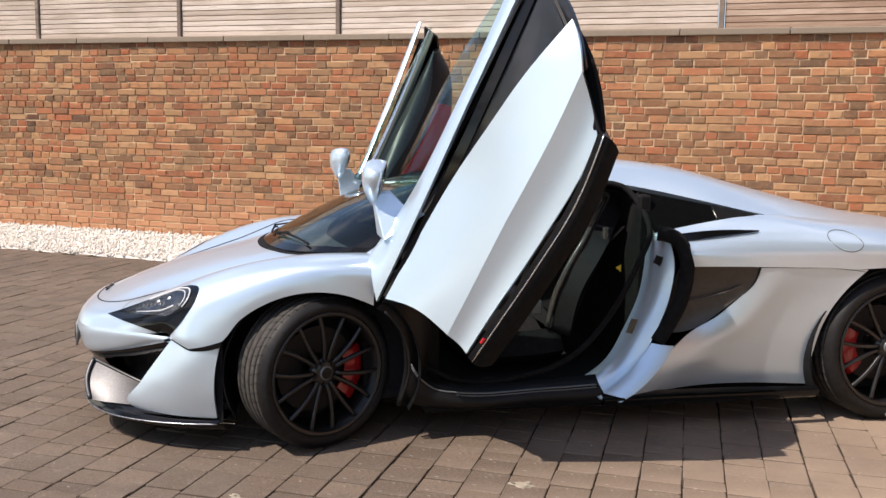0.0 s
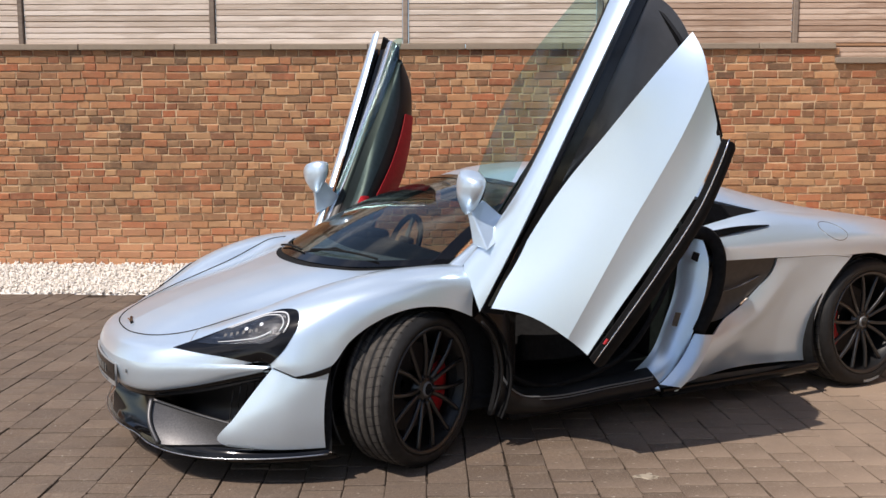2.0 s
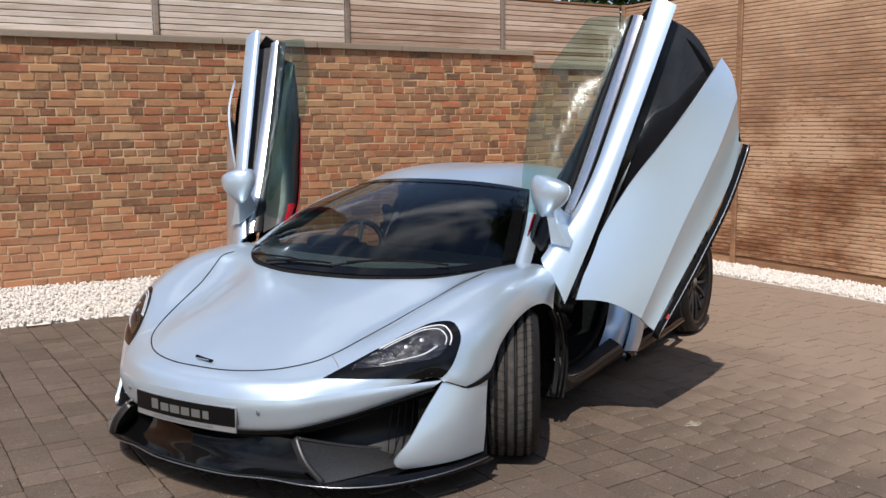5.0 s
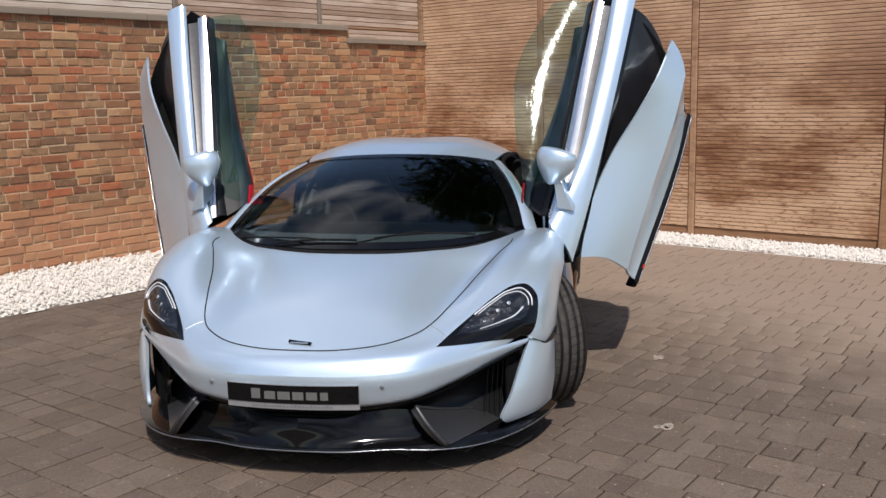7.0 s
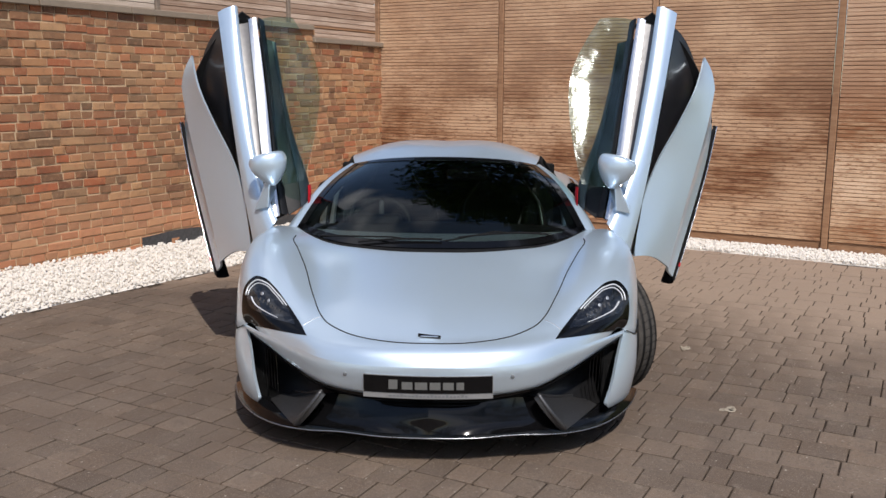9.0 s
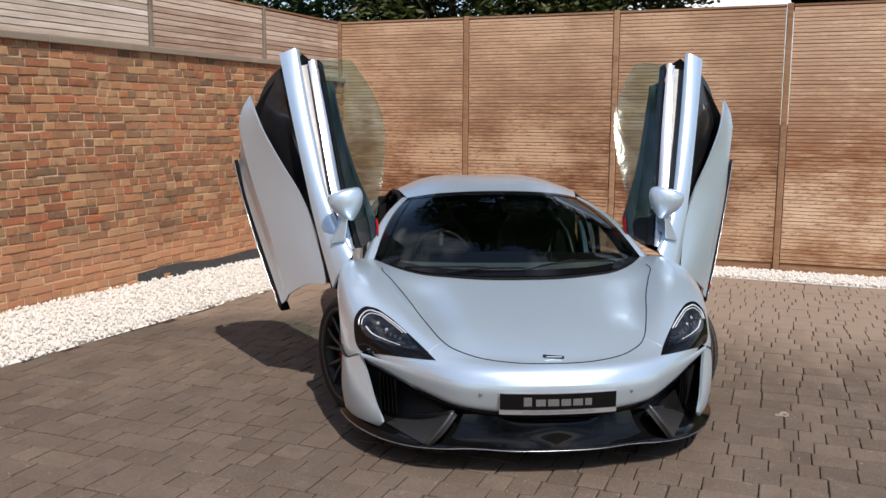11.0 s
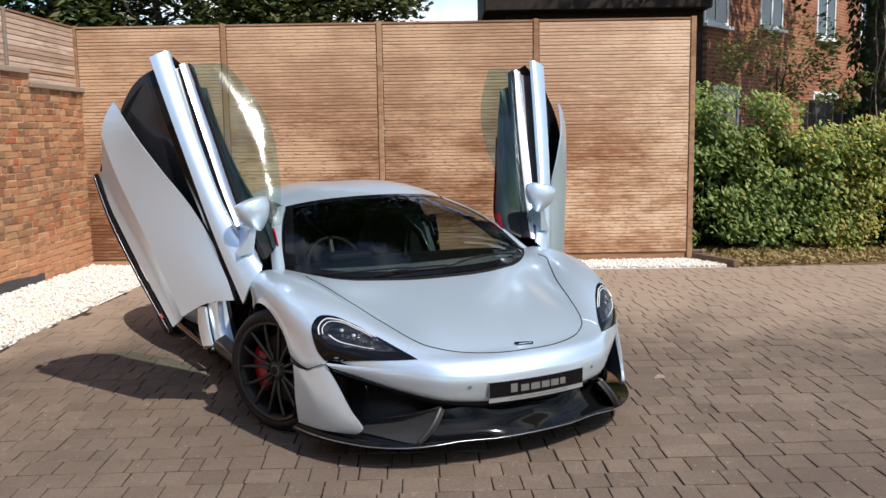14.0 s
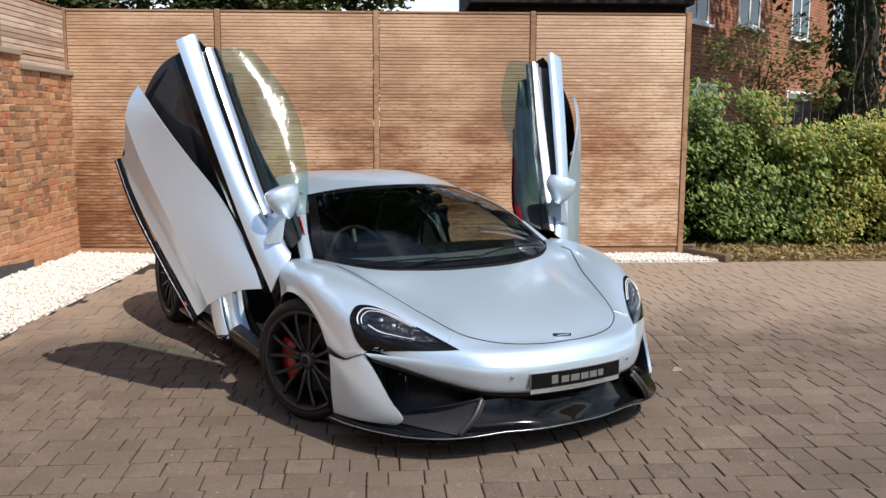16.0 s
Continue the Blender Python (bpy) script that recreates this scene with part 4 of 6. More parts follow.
for s in SIDES:
    pil = loft([[(0.16, 0.782, 0.80), (0.34, 0.738, 0.905), (0.58, 0.655, 1.025), (0.81, 0.552, 1.105)],
                [(0.175, 0.815, 0.812), (0.36, 0.770, 0.915), (0.60, 0.682, 1.030), (0.84, 0.575, 1.106)],
                [(0.195, 0.845, 0.80), (0.39, 0.79, 0.90), (0.63, 0.70, 1.015), (0.87, 0.590, 1.095)]], 20, 8)
    sheet("windscreen_pillar", sided(pil, s), PAINT, CAR, (-0.3, s, 0.5), 0.03, "slim silver windscreen pillar")
    inner_pil = np.stack([pil[-1] + np.array([0.02, -0.02, -0.012]), pil[4] + np.array([0.035, -0.05, -0.02]), pil[0] + np.array([0.05, -0.075, -0.02])])
    sheet("pillar_trim", sided(inner_pil, s), LEATHER, CAR, (0, -s, -0.5), 0.012, "black inner pillar trim")
    # rear shoulder, above the crease
    R1 = [(1.52, 0.80, 0.885), (1.78, 0.80, 0.922), (2.08, 0.79, 0.948), (2.4, 0.80, 0.930), (2.7, 0.79, 0.908), (3.05, 0.74, 0.87), (3.28, 0.68, 0.84)]
    R0 = [(1.50, 0.785, 0.887), (1.78, 0.77, 0.938), (2.09, 0.725, 0.968), (2.4, 0.725, 0.945), (2.7, 0.72, 0.92), (3.05, 0.70, 0.882), (3.28, 0.66, 0.85)]
    R2 = [(1.56, 0.875, 0.862), (1.80, 0.885, 0.885), (2.1, 0.90, 0.892), (2.4, 0.915, 0.885), (2.7, 0.905, 0.868), (3.05, 0.85, 0.83), (3.30, 0.75, 0.80)]
    R3 = [(1.60, 0.93, 0.812), (1.82, 0.955, 0.822), (2.1, 0.975, 0.828), (2.4, 0.99, 0.832), (2.7, 0.985, 0.82), (3.05, 0.93, 0.785), (3.31, 0.80, 0.75)]
    R4 = [(1.63, 0.925, 0.752), (1.84, 0.962, 0.755), (2.1, 0.985, 0.752), (2.4, 1.0, 0.742), (2.67, 1.0, 0.738), (2.97, 0.96, 0.62), (3.07, 0.93, 0.42)]
    sh = loft([R0, R1, R2, R3, R4], 50, 24)
    rear_tree_grid = sided(sh, s)
    sheet("rear_wing", rear_tree_grid, PAINT, CAR, (0, s, 0.6), 0.012, "silver-blue rear wing with a round fuel flap")
    # side panel between intake and rear wheel
    F = [(1.957, 0.968, 0.750), (1.936, 0.950, 0.668), (1.87, 0.928, 0.596), (1.775, 0.914, 0.515), (1.66, 0.912, 0.452), (1.545, 0.95, 0.375), (1.305, 0.978, 0.160)]
    F2 = [(2.0, 0.974, 0.753), (1.988, 0.962, 0.655), (1.93, 0.946, 0.560), (1.83, 0.933, 0.460), (1.70, 0.930, 0.380), (1.59, 0.945, 0.315), (1.42, 0.955, 0.175)]
    G = [(2.12, 0.984, 0.753), (2.10, 0.966, 0.66), (2.06, 0.945, 0.57), (2.0, 0.926, 0.48), (1.92, 0.908, 0.39), (1.82, 0.892, 0.29), (1.72, 0.880, 0.185)]
    H = [(2.48, 0.999, 0.738), (2.385, 0.986, 0.645), (2.325, 0.970, 0.555), (2.29, 0.952, 0.46), (2.275, 0.932, 0.36), (2.268, 0.912, 0.27), (2.27, 0.895, 0.175)]
    sheet("side_panel", sided(loft([F, F2, G, H], 30, 40), s), PAINT, CAR, (0, s, 0), 0.012, "silver-blue scalloped side panel")
    rtree = skin_tree(rear_tree_grid)
    cap = [(2.388 + 0.082 * math.cos(a), 0.9, 0.855 + 0.066 * math.sin(a)) for a in np.linspace(0, 2 * math.pi, 41)]
    if s < 0:
        part("fuel_flap_ring", tube_bm(drape(rtree, sided(cap, s), (0, -s, -0.35), 0.0006), 0.0022, 5), GREY_TRIM, CAR, "thin ring round the fuel flap", True)
    part("crease_gap", tube_bm(sided(spline([(1.95, 0.972, 0.751), (2.12, 0.986, 0.750), (2.3, 0.996, 0.747), (2.47, 1.002, 0.728)], 16), s), 0.0012, 5), BLACK_MATT, CAR)
    # tail behind the rear wheel
    tail = loft([[(3.05, 0.935, 0.45), (3.09, 0.92, 0.35), (3.06, 0.90, 0.2)], [(3.25, 0.86, 0.52), (3.28, 0.84, 0.36), (3.22, 0.82, 0.2)], [(3.36, 0.70, 0.60), (3.40, 0.68, 0.4), (3.34, 0.66, 0.22)]], 10, 10)
    sheet("rear_corner", sided(tail, s), PAINT, CAR, (0.5, s, 0), 0.01)
    # quarter window
    qg = loft([[(1.475, 0.655, 1.075), (1.62, 0.672, 1.048), (1.80, 0.69, 1.015), (2.06, 0.716, 0.972)], [(1.49, 0.72, 0.985), (1.64, 0.725, 0.985), (1.81, 0.727, 0.978), (2.065, 0.722, 0.969)], [(1.515, 0.785, 0.895), (1.66, 0.778, 0.918), (1.83, 0.76, 0.942), (2.07, 0.728, 0.966)]], 20, 10)
    sheet("quarter_window", sided(qg, s), BLACK_GLOSS, CAR, (0, s, 0.4), 0.01, "dark glossy quarter window")
    sheet("quarter_reflector", sided(loft([[(1.83, 0.700, 1.008), (2.03, 0.724, 0.977)], [(1.84, 0.764, 0.944), (2.04, 0.735, 0.968)]], 6, 5), s), CARBON, CAR, (0, s, 0.4), 0.006)
    # black blade below the quarter window
    bl = loft([[(1.55, 0.85, 0.885), (1.75, 0.868, 0.908), (1.98, 0.872, 0.908)], [(1.57, 0.875, 0.855), (1.77, 0.887, 0.885), (1.98, 0.874, 0.905)]], 14, 5)
    sheet("shoulder_vent", sided(bl + np.array([0, 0.012, 0.004]), s), BLACK_GLOSS, CAR, (0, s, 0.4), 0.01, "slim black vent on the shoulder")
    # side air intake
    ig = loft([[(1.60, 0.90, 0.752), (1.78, 0.925, 0.756), (1.952, 0.957, 0.749)], [(1.58, 0.86, 0.66), (1.76, 0.885, 0.66), (1.935, 0.936, 0.668)], [(1.56, 0.855, 0.56), (1.70, 0.87, 0.555), (1.85, 0.908, 0.578)], [(1.52, 0.865, 0.445), (1.60, 0.875, 0.438), (1.70, 0.890, 0.462)]], 16, 16)
    sheet("side_intake", sided(ig, s), INTAKE_DARK, CAR, (0, s, 0), 0.01, "dark brownish-black side air intake")
    part("intake_vane", tube_bm(sided(spline([(1.60, 0.872, 0.585), (1.72, 0.895, 0.60), (1.88, 0.925, 0.66)], 12), s), 0.005, 6), GREY_DUCT, CAR)
    # lower sill and skirt
    sk = loft([[(1.22, 0.94, 0.185), (1.7, 0.945, 0.19), (2.28, 0.965, 0.185)], [(1.22, 0.985, 0.165), (1.7, 0.99, 0.165), (2.28, 0.985, 0.165)], [(1.22, 0.96, 0.125), (1.7, 0.96, 0.125), (2.28, 0.95, 0.125)]], 14, 8)
    sheet("side_skirt", sided(sk, s), BLACK_GLOSS, CAR, (0, s, 0.2), 0.02, "black side skirt")
    sl = loft([[(0.36, 0.86, 0.36), (0.44, 0.86, 0.27), (0.56, 0.86, 0.235), (0.95, 0.86, 0.235), (1.22, 0.86, 0.25)],
               [(0.35, 0.925, 0.335), (0.43, 0.925, 0.245), (0.56, 0.925, 0.205), (0.95, 0.925, 0.205), (1.22, 0.93, 0.21)],
               [(0.34, 0.935, 0.27), (0.43, 0.935, 0.19), (0.56, 0.94, 0.165), (0.95, 0.94, 0.165), (1.24, 0.945, 0.17)],
               [(0.32, 0.90, 0.18), (0.43, 0.90, 0.14), (0.56, 0.90, 0.125), (0.95, 0.90, 0.125), (1.24, 0.90, 0.125)]], 30, 14)
    sheet("sill", sided(sl, s), BLACK_SATIN, CAR, (0, s, 0.2), 0.02, "black door sill")
    for dz, r, mt in ((0.0, 0.004, GREY_TRIM), (-0.012, 0.003, GREY_TRIM)):
        part("sill_strip", tube_bm(sided(spline([(0.355, 0.925, 0.345 + dz), (0.40, 0.925, 0.275 + dz), (0.47, 0.926, 0.226 + dz), (0.56, 0.927, 0.210 + dz), (0.95, 0.927, 0.212 + dz), (1.2, 0.93, 0.222 + dz)], 30), s), r, 6), mt, CAR, "", True)
    # door jamb, seal and the painted sill end
    jb = loft([[(1.487, 0.750, 0.872), (1.470, 0.777, 0.747), (1.443, 0.791, 0.609), (1.380, 0.801, 0.467), (1.275, 0.811, 0.297), (1.115, 0.823, 0.202)],
               [(1.505, 0.792, 0.874), (1.492, 0.816, 0.755), (1.466, 0.828, 0.617), (1.402, 0.838, 0.470), (1.297, 0.849, 0.300), (1.140, 0.858, 0.207)],
               [(1.528, 0.832, 0.866), (1.524, 0.856, 0.758), (1.500, 0.867, 0.624), (1.436, 0.876, 0.463), (1.327, 0.886, 0.288), (1.176, 0.896, 0.204)],
               [(1.555, 0.86, 0.85), (1.565, 0.89, 0.76), (1.55, 0.90, 0.63), (1.485, 0.905, 0.45), (1.375, 0.912, 0.262), (1.225, 0.92, 0.17)]], 34, 20)
    sheet("door_jamb", sided(jb, s), PAINT, CAR, (-0.4, s, 0), 0.02, "painted door jamb")
    sheet("jamb_latch", sided(loft([[(1.485, 0.868, 0.80), (1.515, 0.875, 0.79)], [(1.47, 0.868, 0.765), (1.50, 0.878, 0.75)]], 4, 4) + np.array([0, 0.008, 0]), s), BLACK_MATT, CAR, (-0.3, s, 0), 0.01)
    sheet("jamb_sticker", sided(loft([[(1.375, 0.874, 0.51), (1.405, 0.879, 0.505)], [(1.35, 0.874, 0.445), (1.38, 0.880, 0.44)]], 4, 4) + np.array([0, 0.006, 0]), s), GREY_DUCT, CAR, (-0.3, s, 0), 0.002)
    seal = spline([(1.50, 0.84, 0.895), (1.575, 0.875, 0.875), (1.615, 0.905, 0.80), (1.615, 0.915, 0.70), (1.585, 0.92, 0.58), (1.54, 0.918, 0.49), (1.49, 0.915, 0.405)], 40)
    part("door_seal", tube_bm(sided(seal, s), 0.034, 8), BLACK_MATT, CAR, "thick black rubber door seal", True)
    se = loft([[(1.200, 0.944, 0.168), (1.277, 0.941, 0.214), (1.362, 0.937, 0.285), (1.456, 0.930, 0.405)], [(1.25, 0.975, 0.158), (1.33, 0.972, 0.208), (1.42, 0.966, 0.287), (1.51, 0.950, 0.398)], [(1.300, 0.986, 0.152), (1.385, 0.984, 0.205), (1.475, 0.975, 0.29), (1.555, 0.955, 0.395)]], 14, 8)
    sheet("sill_end_panel", sided(se, s), PAINT, CAR, (0, s, 0), 0.02, "painted end of the sill")
    # wheel-arch liners
    for cx, r, w0, w1, low in ((-0.02, 0.41, 0.62, 0.955, -28), (2.67, 0.43, 0.56, 0.965, 34)):
        a = np.linspace(math.radians(low), math.radians(208), 30)
        arc = np.array([(cx + r * math.cos(t), 0, 0.33 + r * 0.94 * math.sin(t)) for t in a])
        g = np.array([arc + np.array([0, w, 0]) for w in (w0, (w0 + w1) / 2, w1)])
        sheet("arch_liner", sided(g, s), BLACK_MATT, CAR, (0, 0, -1), 0.006)
        back = np.array([arc + np.array([0, w0, 0]), np.repeat([[cx, w0, 0.3]], 30, 0)])
        sheet("arch_back", sided(back, s), BLACK_MATT, CAR, (0, s, 0), 0.006)
    # hinge cover and bulkhead behind the front wheel
    hc = loft([[(0.20, 0.955, 0.60), (0.30, 0.94, 0.50), (0.335, 0.935, 0.36), (0.30, 0.93, 0.16)], [(0.25, 0.93, 0.63), (0.36, 0.91, 0.58), (0.40, 0.90, 0.42), (0.36, 0.90, 0.16)], [(0.30, 0.84, 0.66), (0.42, 0.84, 0.62), (0.46, 0.84, 0.45), (0.40, 0.84, 0.16)]], 20, 10)
    sheet("hinge_bulkhead", sided(hc, s), BLACK_SATIN, CAR, (0, s, 0), 0.02, "black bulkhead behind the front wheel")
    part("liner_edge", tube_bm(sided(spline([(0.235, 0.965, 0.585), (0.315, 0.955, 0.48), (0.345, 0.95, 0.34), (0.30, 0.945, 0.17)], 16), s), 0.007, 6), BLACK_SATIN, CAR, "", True)
    # roof rail and door opening edge
    part("door_aperture_seal", tube_bm(sided(spline([(0.33, 0.80, 0.84), (0.55, 0.715, 0.98), (0.86, 0.60, 1.085), (1.2, 0.61, 1.108), (1.42, 0.635, 1.085), (1.475, 0.70, 1.0), (1.49, 0.78, 0.89), (1.42, 0.81, 0.74), (1.3, 0.82, 0.52), (1.1, 0.835, 0.32), (0.9, 0.84, 0.25), (0.56, 0.84, 0.245), (0.42, 0.84, 0.32)], 60), s), 0.014, 6), BLACK_MATT, CAR, "", True)

# tail panel, floor, underside
sheet("tail_panel", loft([[(3.36, -0.7, 0.84), (3.42, 0, 0.86), (3.36, 0.7, 0.84)], [(3.36, -0.7, 0.2), (3.42, 0, 0.2), (3.36, 0.7, 0.2)]], 10, 6), BLACK_SATIN, CAR, (1, 0, 0), 0.02)
part("underbody", box_bm(-0.80, 3.3, -0.62, 0.62, 0.11, 0.16, 0.01, 1), BLACK_MATT, CAR)
part("underbody_middle", box_bm(0.42, 2.25, -0.90, 0.90, 0.112, 0.158, 0.01, 1), BLACK_MATT, CAR)


# ---- wheels ----
def wheel(r, rim_r, width, label):
    """A wheel about the y axis with its face towards -y."""
    w = new("wheel")
    h = width / 2
    prof = [(rim_r - 0.012, h * 0.82), (rim_r + 0.004, h * 0.93), (rim_r + (r - rim_r) * 0.45, h * 1.03), (r - 0.022, h * 0.95), (r - 0.006, h * 0.84), (r, h * 0.70)]
    for k in range(4):
        c = (0.45 - 0.30 * k) * h * 1.15
        prof += [(r, c + 0.005), (r - 0.007, c + 0.0035), (r - 0.007, c - 0.0035), (r, c - 0.005)]
    prof += [(r, -h * 0.70), (r - 0.006, -h * 0.84), (r - 0.022, -h * 0.95), (rim_r + (r - rim_r) * 0.45, -h * 1.03), (rim_r + 0.004, -h * 0.93), (rim_r - 0.012, -h * 0.82)]
    tyre = part("tyre", lathe_bm(prof, 72), RUBBER, w, "", True)
    for k in range(5):
        c0 = (0.45 - 0.30 * (k - 1)) * h * 1.15 - 0.006 if k else h * 0.74
        c1 = (0.45 - 0.30 * k) * h * 1.15 + 0.006 if k < 4 else -h * 0.74
        part("tread_rib", lathe_bm([(r - 0.003, c0), (r + 0.0015, c0 - 0.002), (r + 0.0015, c1 + 0.002), (r - 0.003, c1)], 72), TREAD, tyre, "", True)
    bm = bmesh.new()
    for k in range(52):
        a = k * 2 * math.pi / 52
        for s in (-1, 1):
            p = [((r + 0.0008) * math.cos(a + s * 0.03 + t * 0.07), s * h * (0.80 - 0.62 * t), (r + 0.0008 - 0.004 * (t == 0)) * math.sin(a + s * 0.03 + t * 0.07)) for t in (0, 0.12, 0.4, 0.7, 1)]
            tube_bm(p, 0.0014, 4, bm)
    tagged(part("tread_cut", bm, BLACK_MATT, tyre), kind="stuff")
    for k in range(7 if r > 0.34 else 0):
        a = -1.75 + 0.055 * k
        rr = rim_r + (r - rim_r) * 0.55
        bm = box_bm(-0.006, 0.006, -0.0008, 0.0008, -0.007, 0.007)
        bmesh.ops.transform(bm, matrix=Matrix.Translation((rr * math.cos(a), -h * 1.028, rr * math.sin(a))) @ Matrix.Rotation(-a + math.pi / 2, 4, 'Y'), verts=bm.verts)
        part("sidewall_mark", bm, PLATE_WHITE, tyre)
    part("rim_barrel", lathe_bm([(rim_r - 0.004, -h * 0.93), (rim_r + 0.004, -h * 0.95), (rim_r + 0.002, -h * 0.88), (rim_r - 0.018, -h * 0.80), (rim_r - 0.03, -h * 0.4), (rim_r - 0.035, h * 0.8), (rim_r - 0.02, h * 0.9)], 60), BLACK_SATIN, w, "", True)
    yf = -h * 0.70
    for k in range(7):
        a = k * 2 * math.pi / 7
        for off in (-1, 1):
            bm = bmesh.new()
            pts = []
            for t in (0.0, 0.2, 0.45, 0.75, 1.0):
                rr = 0.05 + (rim_r - 0.058) * t
                aa = a + off * (0.26 - 0.26 * t + 0.20 * t ** 0.6)
                pts.append((rr * math.cos(aa), yf + 0.010 * (1 - t) - 0.006 * math.sin(math.pi * t) - 0.008 * t, rr * math.sin(aa)))
            tube_bm(spline(pts, 12), 0.0112, 7, bm, 0.9)
            part("spoke", bm, RIM, w, "", True)
    part("rim_lip", lathe_bm([(rim_r - 0.014, -h * 0.90), (rim_r - 0.004, -h * 0.965), (rim_r + 0.003, -h * 0.955), (rim_r + 0.003, -h * 0.88)], 60), RIM, w, "satin dark grey rim lip", True)
    part("hub", lathe_bm([(0.001, yf - 0.004), (0.03, yf - 0.004), (0.06, yf + 0.006), (0.066, yf + 0.03)], 32), RIM, w, "", True)
    cap = part("centre_cap", lathe_bm([(0.001, yf - 0.010), (0.027, yf - 0.010), (0.0305, yf - 0.006), (0.031, yf - 0.002)], 28), GREY_TRIM, w, "grey centre cap", True)
    part("cap_face", lathe_bm([(0.001, yf - 0.0115), (0.0245, yf - 0.0112)], 24), BLACK_GLOSS, cap)
    for k in range(5):
        a = (k + 0.5) * 2 * math.pi / 5
        bm = bmesh.new()
        bmesh.ops.create_cone(bm, cap_ends=True, segments=6, radius1=0.008, radius2=0.008, depth=0.012, matrix=Matrix.Translation((0.046 * math.cos(a), yf, 0.046 * math.sin(a))) @ Matrix.Rotation(math.pi / 2, 4, 'X'))
        part("wheel_bolt", bm, BLACK_SATIN, w)
    part("brake_disc", lathe_bm([(0.07, 0.0), (0.185, 0.0), (0.185, 0.028), (0.07, 0.028)], 40), DISC, w, "", False)
    part("inner_shield", lathe_bm([(0.02, h * 0.42), (rim_r - 0.034, h * 0.42), (rim_r - 0.034, h * 0.46), (0.02, h * 0.46)], 40), BLACK_MATT, w)
    g = []
    for rr, yy in ((0.125, -0.03), (0.165, -0.038), (0.212, -0.032), (0.217, 0.03)):
        g.append([(rr * math.cos(t), yy, rr * math.sin(t)) for t in np.linspace(-0.62, 0.62, 14)])
    cal = sheet("brake_caliper", np.array(g), RED, w, (0, -1, 0), 0.02, "red brake caliper")
    w["label"] = label
    return w, cal


def place_wheel(r, rim_r, width, x, y, z, steer, label):
    for s in SIDES:
        w, cal = wheel(r, rim_r, width, label)
        w.name = "wheel"
        w.parent = CAR
        turned = -7 if s < 0 else 12
        w.matrix_local = pose(x, s * y, z, 0, 0, steer + (180 if s > 0 else 0)) @ pose(0, 0, 0, 0, turned, 0)
        behind = (s < 0) == (x < 1)
        cal.matrix_local = pose(0, 0, 0, 0, (10 if behind else 170) - turned, 0)


place_wheel(0.322, 0.262, 0.235, -0.048, 0.865, 0.322, 27, "black multi-spoke wheel with red caliper, turned")
place_wheel(0.354, 0.280, 0.290, 2.665, 0.838, 0.354, 0, "black multi-spoke rear wheel with red caliper")


